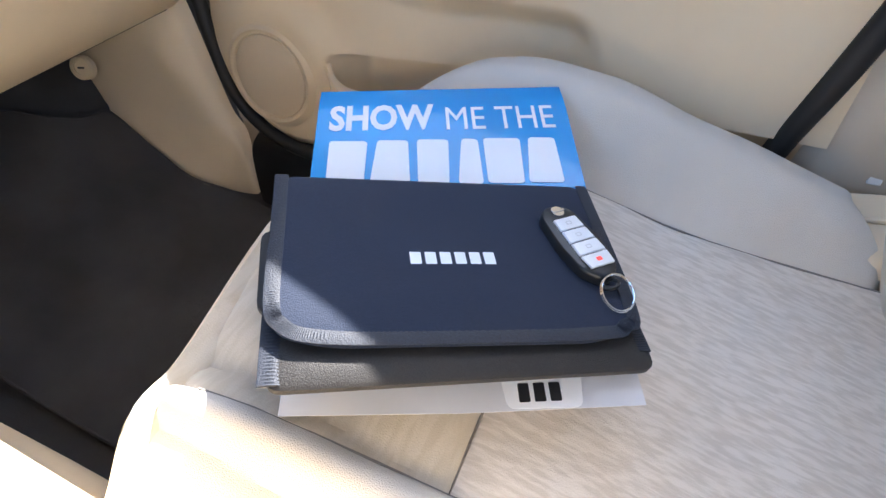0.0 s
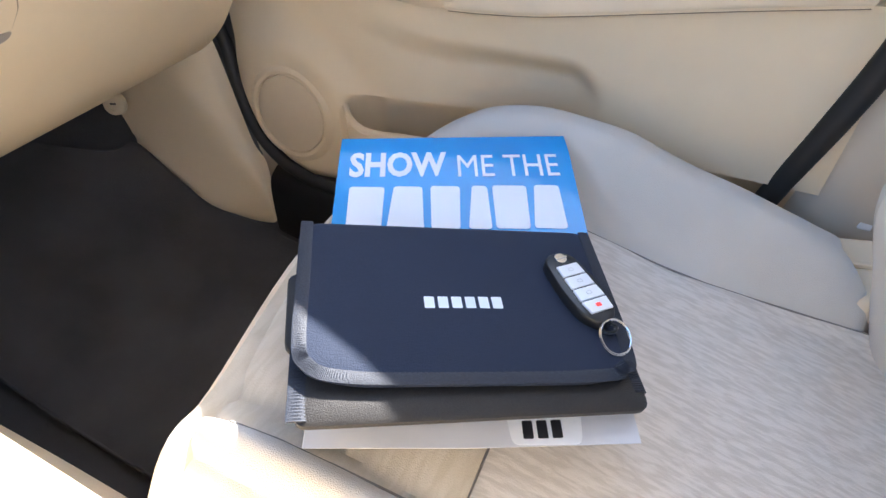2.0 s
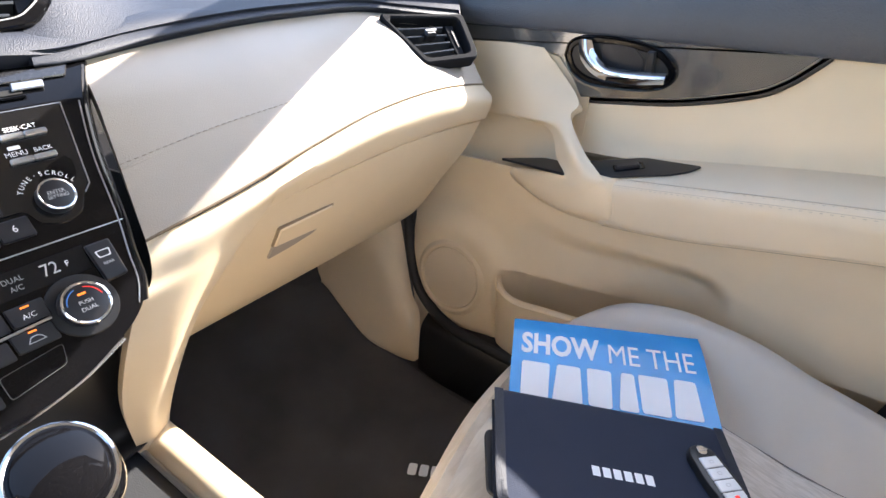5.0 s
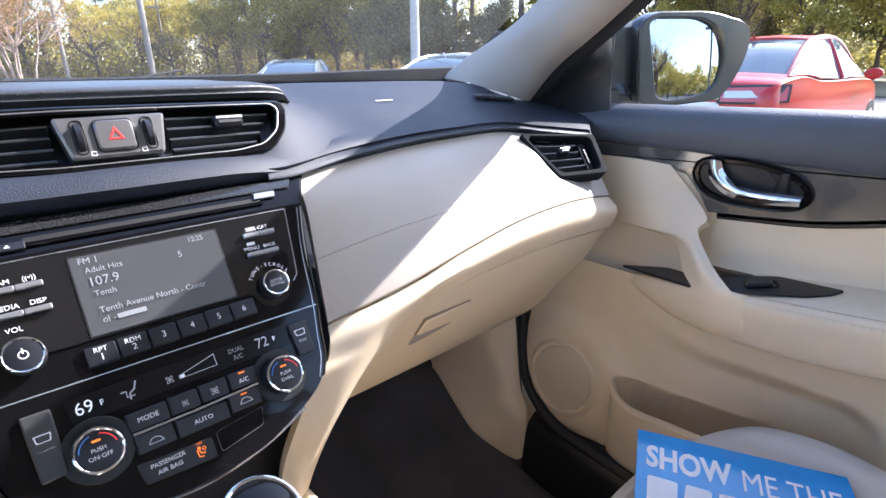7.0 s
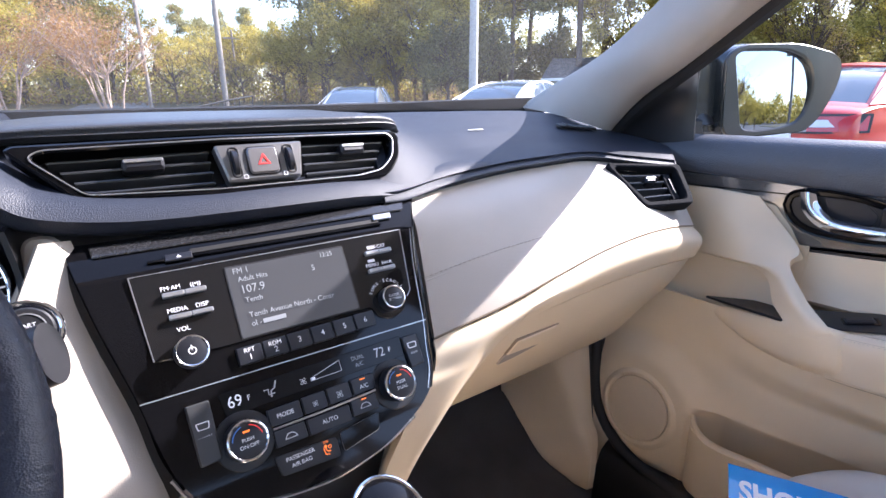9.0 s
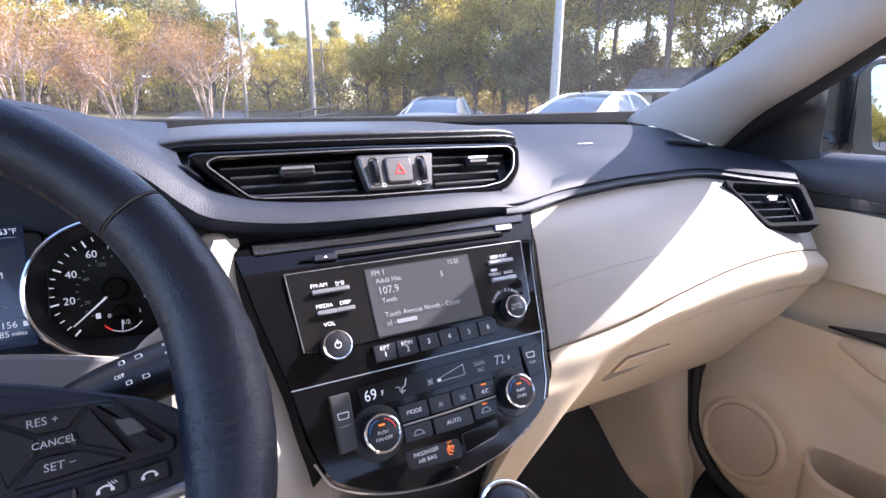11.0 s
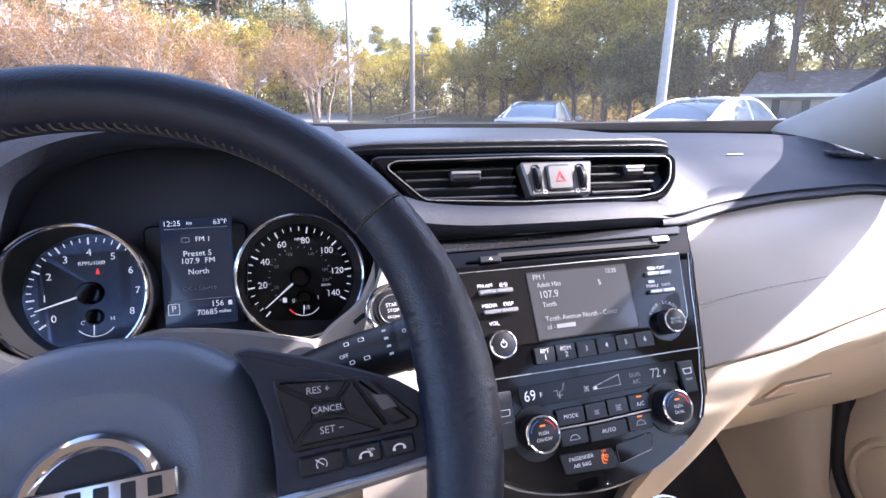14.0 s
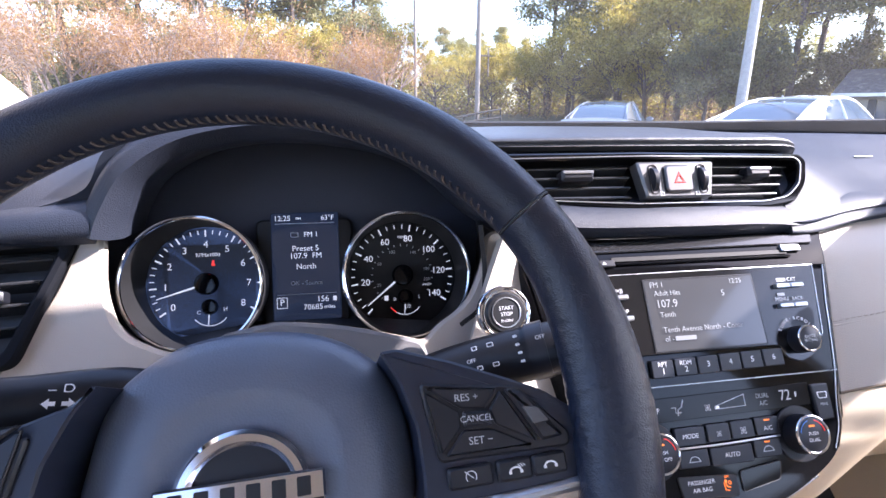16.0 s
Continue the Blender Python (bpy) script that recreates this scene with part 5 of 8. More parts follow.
_b1 = [CM @ Vector(q) for q in ((0.176, 0.050, 0), (0.168, 0.075, 0), (0.150, 0.098, 0), (0.120, 0.118, 0), (0.070, 0.134, 0), (0.015, 0.140, 0), (-0.040, 0.140, 0), (-0.095, 0.130, 0), (-0.145, 0.100, 0), (-0.172, 0.050, 0))]
part("hood_lining", shell([_b0, [(a * 0.55 + b * 0.45) + Vector((0, 0, 0.004)) for a, b in zip(_b0, _b1)], _b1], 40, 10, 0.004), HOODIN, clus, "matt blue-black hood lining")
part("visor_shelf", shell([[(-0.53, 0.752, 1.045), (-0.45, 0.745, 1.058), (-0.355, 0.742, 1.076), (-0.25, 0.745, 1.062), (-0.17, 0.752, 1.05)], [(-0.53, 0.84, 1.060), (-0.45, 0.84, 1.066), (-0.355, 0.84, 1.074), (-0.25, 0.84, 1.066), (-0.17, 0.84, 1.060)]], 24, 6, 0.006), DARKPL, clus)
part("side_lining", shell([[(-0.503, 0.790, 1.178), (-0.506, 0.785, 1.14), (-0.501, 0.772, 1.10), (-0.481, 0.765, 1.075)], [(-0.535, 0.845, 1.18), (-0.537, 0.84, 1.14), (-0.53, 0.835, 1.09), (-0.50, 0.835, 1.05)]], 12, 5, 0.004), SATIN, clus)
part("side_lining", shell([[(-0.188, 0.765, 1.172), (-0.184, 0.76, 1.13), (-0.190, 0.750, 1.10), (-0.21, 0.745, 1.085)], [(-0.172, 0.845, 1.18), (-0.170, 0.84, 1.14), (-0.176, 0.835, 1.09), (-0.20, 0.835, 1.05)]], 12, 5, 0.004), SATIN, clus)


def arcpt(cx, cy, r, deg, w):
    return Vector((cx + r * math.cos(radians(deg)), cy + r * math.sin(radians(deg)), w))


def gauge(cx, cy, face, a0, a1, labels, minor, needle, lab_r=0.0375, lab_s=0.0092, sub=None):
    g = part("gauge", slab(ellipse(0.056, 0.056, cx, cy, 60), 0.003, CM, 0.0006, z0=-0.003), face, clus, "round gauge with white markings")
    part("gauge_well", lathe([(0.0545, 0.0), (0.0575, 0.050), (0.060, 0.050), (0.057, -0.002)], at2(CM, cx, cy, 0.0), 60), mat("well_black", (0.012, 0.012, 0.013), 0.5), g)
    part("chrome_ring", ringbm(0.0578, 0.0020, at2(CM, cx, cy, 0.051), 64, 8), CHROME, g)
    n = (len(labels) - 1) * minor
    for i in range(n + 1):
        a = a0 + (a1 - a0) * i / n
        big = i % minor == 0
        part("tick", slab(rrect(0.0066 if big else 0.0042, 0.0015 if big else 0.0009, 0.0002), 0.0003, CM @ Matrix.Translation(arcpt(cx, cy, 0.0485 if big else 0.0495, a, 0.0002)) @ pose(0, 0, 0, 0, 0, a), 0.0001), GLOWINK, g)
    for i, t in enumerate(labels):
        if t:
            a = a0 + (a1 - a0) * i / (len(labels) - 1)
            letters(t, lab_s, CM @ Matrix.Translation(arcpt(cx, cy, lab_r, a, 0.0003)), GLOWINK, g, th=0.00005)
    nd = part("needle", tube([CM @ arcpt(cx, cy, 0.006, needle, 0.006), CM @ arcpt(cx, cy, 0.046, needle, 0.004)], [0.0012, 0.0005], n=6), GLOWINK, g)
    part("needle_hub", lathe([(0.0105, 0.0), (0.0105, 0.007), (0.009, 0.010), (0, 0.0105)], at2(CM, cx, cy, 0.001), 28), GLOSS, g)
    # small gauge below
    sx, sy = cx + 0.002, cy - 0.026
    part("small_hub", lathe([(0.0075, 0.0), (0.0075, 0.004), (0.006, 0.006), (0, 0.0063)], at2(CM, sx, sy + 0.004, 0.001), 24), GLOSS, g)
    part("small_arc", tube([CM @ arcpt(sx, sy + 0.004, 0.018, 218 + i * 13, 0.0006) for i in range(9)], 0.0004, n=5), GLOWINK, g)
    part("small_needle", tube([CM @ arcpt(sx, sy + 0.004, 0.004, 265, 0.004), CM @ arcpt(sx, sy + 0.004, 0.017, 265, 0.003)], [0.0008, 0.0004], n=5), GLOWINK, g)
    for t, dx, dy in sub:
        letters(t, 0.0052, at2(CM, sx + dx, sy + dy, 0.0004), GLOWINK, g, th=0.00005)
    return g


g1 = gauge(-0.0890, 0.001, DIALBLUE, 214, -32, [str(i) for i in range(9)], 4, 196, sub=(("C", -0.0105, -0.001), ("H", 0.0135, 0.001)))
letters("RPMx1000", 0.0050, at2(CM, -0.0880, 0.0285, 0.0004), GLOWINK, g1, th=0.00005)
part("warning_lamp", slab(rounded([(-0.0019, -0.0026), (0.0019, -0.0026), (0.0009, 0.0010), (0.0012, 0.0026), (-0.0012, 0.0026), (-0.0009, 0.0010)], 0.0006), 0.0003, at2(CM, -0.0835, 0.0205, 0.0003), 0.0001), REDINK, g1, "red lit belt warning lamp")
g2 = gauge(0.0970, 0.000, DIALBLK, 226, -32, ["", "20", "40", "60", "80", "100", "120", "140"], 4, 219, sub=(("0", -0.0105, 0.002), ("1/2", 0.002, -0.006), ("1", 0.0140, 0.003)))
letters("MPH", 0.0042, at2(CM, 0.0980, 0.0385, 0.0004), GLOWINK, g2, th=0.00005)
letters("km/h", 0.0040, at2(CM, 0.1215, -0.0105, 0.0004), GLOWINK, g2, th=0.00005)
for i, t in enumerate(("", "20", "60", "100", "140", "180", "220")):
    a = (226, 201, 152, 112, 62, 12, -12)[i]
    if t:
        letters(t, 0.0045, CM @ Matrix.Translation(arcpt(0.0970, 0, 0.0255, a, 0.0004)), GREYINK, g2, th=0.00005)
for i in range(22):
    a = 226 - 258 * i / 21
    part("inner_tick", slab(rrect(0.0022, 0.0008, 0.0002), 0.0002, CM @ Matrix.Translation(arcpt(0.0970, 0, 0.0305, a, 0.0003)) @ pose(0, 0, 0, 0, 0, a), 0.0001), GREYINK, g2)
part("fuel_arc", tube([CM @ arcpt(0.0990, -0.022, 0.018, 214 + i * 8, 0.0009) for i in range(4)], 0.0006, n=5), REDINK, g2)
part("fuel_icon", slab(rrect(0.004, 0.005, 0.0006), 0.0002, at2(CM, 0.0800, -0.0225, 0.0003), 0.0001), GLOWINK, g2)

cs = part("screen", slab(rrect(0.064, 0.104, 0.002), 0.003, at2(CM, 0.0035, 0.0135, 0.006), 0.001), mat("night_screen", (0.006, 0.007, 0.010), 0.12, coat=0.4, emit=((0.05, 0.08, 0.16), 0.06)), clus, "lit black information screen")
part("screen_pod", slab(rounded([(-0.036, -0.062), (0.042, -0.062), (0.050, 0.060), (-0.044, 0.060)], 0.01), 0.006, CM, 0.002), mat("pod_black", (0.008, 0.008, 0.009), 0.3), clus)
SCM = at2(CM, 0.0035, 0.0135, 0.0092)
for t, x, y, s, al in (("12:25", -0.029, 0.0465, 0.0072, "LEFT"), ("PM", -0.0085, 0.0460, 0.0040, "LEFT"), ("63°F", 0.028, 0.0465, 0.0068, "RIGHT"), ("FM 1", 0.0055, 0.0305, 0.0068, "CENTER"), ("Preset 5", 0.0, 0.0170, 0.0076, "CENTER"), ("107.9  FM", 0.0, 0.0098, 0.0076, "CENTER"),
                       ("North", 0.0, -0.0005, 0.0074, "CENTER"), ("OK - Source", 0.0, -0.0165, 0.0058, "CENTER"), ("156", 0.0205, -0.0325, 0.0078, "RIGHT"), ("70685", 0.0145, -0.0400, 0.0074, "RIGHT"), ("miles", 0.0155, -0.0402, 0.0052, "LEFT"), ("P", -0.0235, -0.0345, 0.0085, "CENTER")):
    letters(t, s, at2(SCM, x, y, 0.0002), GLOWINK if t != "OK - Source" else GREYINK, cs, align=al, th=0.00005)
part("fuel_mark", slab(rrect(0.0035, 0.0045, 0.0006), 0.0002, at2(SCM, 0.0260, -0.0325, 0.0002), 0.0001), GLOWINK, cs)
part("gear_box", slab(rrect(0.0100, 0.0105, 0.0008), 0.0002, at2(SCM, -0.0235, -0.0348, 0.0002), 0.0001, hole=rrect(0.0088, 0.0093, 0.0006)), GLOWINK, cs)
part("rule", slab(rrect(0.056, 0.0006, 0.0002), 0.0002, at2(SCM, 0, 0.0415, 0.0002), 0.0001), GREYINK, cs)
part("rule", slab(rrect(0.056, 0.0006, 0.0002), 0.0002, at2(SCM, 0, -0.0270, 0.0002), 0.0001), GREYINK, cs)
part("antenna_mark", slab(rrect(0.0075, 0.005, 0.001), 0.0002, at2(SCM, -0.0100, 0.0305, 0.0002), 0.0001, hole=rrect(0.0060, 0.0035, 0.0008)), GREYINK, cs)

stb = thing("start_button", (-0.183, 0.70, 1.11), "round chrome-ringed engine start button on beige fascia", "push button")
STM = frame3((-0.184, 0.7085, 1.111), (1, 0.04, 0), (0, 0.40, 0.9165)) @ Matrix.Scale(0.84, 4)
part("collar", lathe([(0.0260, -0.004), (0.0260, 0.004), (0.0235, 0.007), (0.0200, 0.0065)], STM, 40), CHROME, stb)
part("ring", ringbm(0.0235, 0.0022, at2(STM, 0, 0, 0.006), 44, 8), CHROME, stb)
part("cap", lathe([(0.0195, 0.002), (0.0195, 0.0085), (0.0180, 0.0100), (0, 0.0105)], STM, 40), SATIN, stb)
part("cap_ring", ringbm(0.0140, 0.0006, at2(STM, 0, 0, 0.0105), 40, 6), SILVER, stb)
for t, y, s in (("START", 0.0040, 0.0050), ("STOP", -0.0016, 0.0050), ("ENGINE", -0.0078, 0.0034)):
    letters(t, s, at2(STM, 0, y, 0.0108), WHITEINK, stb, th=0.00005)

# ---- steering column, stalks, wheel ----
WT = math.degrees(0.5585)
WM = frame3((-0.3547, 0.5314, 1.130), (1, 0, 0), (0, math.sin(0.5585), math.cos(0.5585)))
col = thing("steering_column", (-0.355, 0.66, 1.06), "dark plastic steering column shroud", "steering column")
part("upper_shroud", shell([[(-0.415, 0.60, 1.075), (-0.40, 0.60, 1.112), (-0.355, 0.60, 1.128), (-0.31, 0.60, 1.112), (-0.295, 0.60, 1.075)], [(-0.43, 0.68, 1.045), (-0.41, 0.68, 1.080), (-0.355, 0.68, 1.096), (-0.30, 0.68, 1.080), (-0.28, 0.68, 1.045)],
                           [(-0.45, 0.76, 1.015), (-0.42, 0.76, 1.052), (-0.355, 0.76, 1.070), (-0.29, 0.76, 1.052), (-0.26, 0.76, 1.015)]], 20, 12, 0.006), mat("grey_plastic", (0.11, 0.11, 0.115), 0.5, bump=((600, 0.3, 0.0005),), var=0.06), col)
part("lower_shroud", shell([[(-0.415, 0.60, 1.073), (-0.40, 0.605, 1.02), (-0.355, 0.61, 1.0), (-0.31, 0.605, 1.02), (-0.295, 0.60, 1.073)], [(-0.45, 0.76, 1.013), (-0.42, 0.76, 0.95), (-0.355, 0.76, 0.93), (-0.29, 0.76, 0.95), (-0.26, 0.76, 1.013)]], 20, 8, 0.006), DARKPL, col)


def stalk(name, label, pts, radii):
    s = thing(name, pts[0], label, "control stalk")
    part("arm", tube(pts, radii, n=16, flat=0.75), SATIN, s)
    return s


ws = stalk("wiper_stalk", "black wiper stalk with white printed symbols", catmull([(-0.290, 0.640, 1.085), (-0.255, 0.632, 1.100), (-0.215, 0.618, 1.117), (-0.170, 0.604, 1.132)], 12), [0.012, 0.013, 0.014, 0.0155, 0.0165, 0.017, 0.0172, 0.0172, 0.0172, 0.0172, 0.0168, 0.0145])
_wd = Vector((0.085, -0.028, 0.032)).normalized()
WSM = frame3(Vector((-0.213, 0.606, 1.128)), _wd, Vector((-0.2, 0.45, 0.75)))
part("sleeve", tube([Vector((-0.196, 0.6125, 1.1235)), Vector((-0.186, 0.6095, 1.127))], 0.0182, n=20, flat=0.78), BTN, ws)
part("end_cap", tube([Vector((-0.172, 0.6045, 1.1315)), Vector((-0.165, 0.602, 1.134))], 0.0178, n=20, flat=0.78), SATIN, ws)
letters("OFF", 0.0034, at2(WSM, -0.022, 0.000, 0.0045), WHITEINK, ws, th=0.0004)
letters("OFF", 0.0034, at2(WSM, 0.022, 0.004, 0.0060), WHITEINK, ws, th=0.0004)
for k in range(4):
    part("mark", slab(rrect(0.0026, 0.0015, 0.0004), 0.0008, at2(WSM, 0.008, 0.008 - k * 0.005, 0.0052), 0.0002), WHITEINK, ws)
    part("mark", slab(rrect(0.0040 if k % 2 else 0.0034, 0.0026, 0.0006), 0.0008, at2(WSM, -0.018 + 0.010 * (k % 2), 0.007 - (k // 2) * 0.012, 0.0045), 0.0002, hole=rrect(0.0030 if k % 2 else 0.0024, 0.0016, 0.0004)), WHITEINK, ws)
ls = stalk("indicator_stalk", "black indicator stalk with white arrow symbols", catmull([(-0.40, 0.645, 1.094), (-0.435, 0.632, 1.109), (-0.485, 0.620, 1.113), (-0.56, 0.606, 1.121)], 12), [0.009, 0.010, 0.0115, 0.0135, 0.0148, 0.0153, 0.0156, 0.0156, 0.0156, 0.0155, 0.0150, 0.0135])
LSM = frame3(Vector((-0.4585, 0.6092, 1.1215)), Vector((0.95, 0.25, -0.22)), Vector((0.1, 0.45, 0.85))) @ Matrix.Scale(0.72, 4)
for sx in (-1, 1):
    part("arrow", slab([(sx * 0.002, -0.0015), (sx * 0.006, -0.0015), (sx * 0.006, -0.0038), (sx * 0.0105, 0.0), (sx * 0.006, 0.0038), (sx * 0.006, 0.0015), (sx * 0.002, 0.0015)], 0.0008, at2(LSM, 0, -0.005, 0.002), 0.0002), WHITEINK, ls)
part("lamp_mark", slab(rounded([(-0.001, -0.003), (0.004, -0.003), (0.006, 0), (0.004, 0.003), (-0.001, 0.003)], 0.001), 0.0008, at2(LSM, 0.003, 0.006, 0.002), 0.0002, hole=rounded([(-0.0002, -0.0022), (0.0036, -0.0022), (0.005, 0), (0.0036, 0.0022), (-0.0002, 0.0022)], 0.001)), WHITEINK, ls)
part("lamp_mark", slab(rrect(0.005, 0.0008, 0.0002), 0.0008, at2(LSM, -0.005, 0.0045, 0.002), 0.0002), WHITEINK, ls)

wheel = thing("steering_wheel", (-0.3547, 0.5314, 1.130), "black leather steering wheel with stitched rim and chrome spokes", "steering wheel")


def rimpt(a, dr=0.0, w=0.0):
    return WM @ Vector(((0.1742 + dr) * math.cos(radians(a)), (0.1742 + dr) * math.sin(radians(a)), w))


def rim_part(a0, a1, n, name):
    bm = bmesh.new()
    rings = []
    RN = 56 if name == "grip" else 20
    for i in range(n + 1):
        a = a0 + (a1 - a0) * i / n
        grip = math.exp(-((((a + 180) % 360) - 180) / 22) ** 2) + math.exp(-((a % 360 - 180) / 22) ** 2)
        kx, kz, off = 0.0168 + 0.004 * grip, 0.0158 + 0.001 * grip, -0.004 * grip
        fold = 0.0006 * noise.noise(Vector((a * 0.6, 1, 0))) * grip
        ring_ = []
        for k in range(RN):
            q = k * math.tau / RN
            crease = 0.0
            if grip > 0.05:                                        # folds of the leather, across the rim on its inner side
                w = Vector((a * 0.42 + 2.2 * math.sin(q), 3.0 * math.cos(q), 7.0))
                crease = -0.0006 * abs(noise.noise(w * 1.3)) ** 0.7 * grip * (0.35 + 0.65 * (math.cos(q) < 0.35)) - 0.0005 * abs(noise.noise(w * 3.1)) * grip
            ring_.append(bm.verts.new(rimpt(a, off + (kx + fold + crease) * math.cos(q), (kz + crease) * math.sin(q))))
        rings.append(ring_)
    for p, q in zip(rings, rings[1:]):
        for k in range(RN):
            bm.faces.new((p[k - 1], p[k], q[k], q[k - 1]))
    if abs(a1 - a0) < 359:
        bm.faces.new(rings[0])
        bm.faces.new(rings[-1])
    return part(name, bm, RIMGRIP if name == "grip" else RIMLEA, wheel)


rim_part(36.5, 143.5, 60, "upper_rim")
rim_part(-55, 35.7, 300, "grip")
rim_part(144.3, 235, 200, "grip")
rim_part(235.4, 304.6, 40, "lower_rim")
for a in (36.1, 143.9):
    part("rim_seam", ringbm(0.0163, 0.0007, WM @ pose(0, 0, 0, 0, 0, a) @ Matrix.Translation((0.1742, 0, 0)) @ pose(0, 0, 0, 90, 0, 0), 28, 5), SEAMTH, wheel)
for i in range(62):
    a = 38 + i * 1.72
    part("stitch", tube([rimpt(a, -0.0165, -0.0015), rimpt(a + 0.9, -0.0172, 0.0015), rimpt(a + 1.2, -0.0163, 0.0045)], 0.00075, n=5), RIMTH, wheel)
# hub pad
_hubo = [(-0.0755, -0.012), (-0.0675, 0.0245), (-0.0515, 0.0427), (-0.0295, 0.0535), (0.0, 0.0567), (0.0305, 0.0535), (0.0535, 0.0427), (0.0705, 0.0245), (0.0785, -0.010), (0.076, -0.040), (0.066, -0.068), (0.045, -0.090), (0, -0.10), (-0.045, -0.090), (-0.066, -0.068), (-0.0745, -0.040)]
_ho = [tuple(p) for p in (Vector((q.x, q.y)) for q in catmull([(x, y, 0) for x, y in _hubo + _hubo[:1]], 73)[:-1])]
bm = bmesh.new()
_lv = []
for k, (s, w) in enumerate(((1.0, -0.075), (1.0, -0.044), (0.985, -0.038), (0.94, -0.031), (0.86, -0.025), (0.72, -0.0195), (0.58, -0.0172), (0.53, -0.0174), (0.49, -0.0192), (0.40, -0.0200), (0.15, -0.0200))):
    _lv.append([bm.verts.new(WM @ Vector((x * s, (y + 0.012) * s - 0.012, w))) for x, y in _ho])
for p, q in zip(_lv, _lv[1:]):
    for i in range(72):
        bm.faces.new((p[i - 1], p[i], q[i], q[i - 1]))
bm.faces.new(_lv[-1])
part("hub_pad", bm, mat("grained_black_pad", (0.125, 0.145, 0.190), 0.33, bump=((900, 0.22, 0.0006), (30, 0.05, 0.003)), var=0.1), wheel, "grained black centre pad")
EMM = at2(WM, 0.0, -0.0180, -0.0180, 2.0) @ Matrix.Scale(1.02, 4)
emb = part("emblem_ring", slab(ellipse(0.0285, 0.0265, 0, 0, 48), 0.005, EMM, 0.002, hole=ellipse(0.0215, 0.0195, 0, 0, 48)), CHROME, wheel, "plain chrome ring emblem")
part("emblem_bar", slab(rrect(0.070, 0.0125, 0.001), 0.0065, EMM, 0.001), CHROME, wheel, "plain chrome bar across the ring")
for k in range(6):
    part("emblem_mark", slab(rrect(0.0058, 0.0078, 0.0006), 0.0004, at2(EMM, -0.026 + k * 0.0104, 0, 0.0065), 0.0001), SATIN, emb)
part("emblem_back", slab(ellipse(0.023, 0.021, 0, 0, 40), 0.002, EMM, 0.0006, z0=-0.001), BTN, wheel)
WS = WM @ Matrix.Translation((0, 0, -0.011))                       # the spokes lie behind the rim's plane
SPOKEM = mat("satin_spoke_plastic", (0.018, 0.023, 0.040), 0.34, var=0.1)
for sx in (-1, 1):
    m_ = WS @ Matrix.Diagonal((sx, 1, 1, 1))
    lo = 0.0 if sx > 0 else 0.012
    if sx > 0:
        _so = [(0.0617, 0.0371), (0.0697, 0.0382), (0.0961, 0.0304), (0.1227, 0.0203), (0.1388, 0.0136), (0.1517, 0.0047), (0.163, -0.0193), (0.163, -0.030), (0.120, -0.033), (0.078, -0.034), (0.0785, -0.020), (0.077, 0.0017), (0.0705, 0.0224)]
    else:
        _so = [(0.057, 0.0330), (0.0665, 0.0250), (0.090, 0.0170), (0.120, 0.0085), (0.148, -0.001), (0.163, -0.013), (0.163, -0.030), (0.120, -0.033), (0.078, -0.034), (0.0785, -0.020), (0.0745, 0.0017), (0.066, 0.020)]
    part("spoke", slab(rounded(_so, 0.002, 3), 0.060, m_, 0.0012, z0=-0.052), SPOKEM, wheel)
    part("chrome_blade", slab(rounded([(0.072, -0.0385), (0.120, -0.0345), (0.162, -0.0300), (0.162, -0.0245), (0.120, -0.0285), (0.072, -0.0315)], 0.0015), 0.012, m_, 0.002, z0=-0.001), SILVER, wheel, "satin silver blade under the switches")
    pad = part("switch_plate", slab(rounded([(0.0790, 0.0215 - lo * 0.6), (0.1250, 0.0170 - lo), (0.1480, -0.0060), (0.1470, -0.0120), (0.0855, -0.0135)], 0.003), 0.0025, m_, 0.001, z0=0.008), BTN, wheel)
    for o in ([(0.0815, 0.0190), (0.1150, 0.0165), (0.1085, 0.0080), (0.0975, 0.0085)], [(0.0810, 0.0175), (0.0965, 0.0075), (0.0965, 0.0005), (0.0868, -0.0100)], [(0.0885, -0.0112), (0.0975, -0.0005), (0.1110, -0.0010), (0.1290, -0.0098)], [(0.1165, 0.0155), (0.1310, -0.0085), (0.1125, 0.0005), (0.1105, 0.0075)]):
        part("switch_segment", slab(rounded(o, 0.0012), 0.0022, m_, 0.0008, z0=0.0100), BTN, pad)
    cb = part("cancel_switch", slab(rounded([(0.0978, 0.0072), (0.1092, 0.0068), (0.1108, 0.0004), (0.0980, 0.0008)], 0.001), 0.0032, m_, 0.001, z0=0.0100), BTN, pad)
    part("toggle", slab(rounded([(0.1180, 0.0160), (0.1265, 0.0145), (0.1440, -0.0070), (0.1330, -0.0085)], 0.002), 0.0045, m_, 0.0015, z0=0.0095), BTN, pad)
    part("toggle_face", slab(rounded([(0.1250, 0.0075), (0.1325, 0.0065), (0.1375, 0.0000), (0.1295, -0.0008)], 0.001), 0.0010, m_, 0.0004, z0=0.0140), mat("grey_toggle", (0.10, 0.10, 0.105), 0.35), pad)
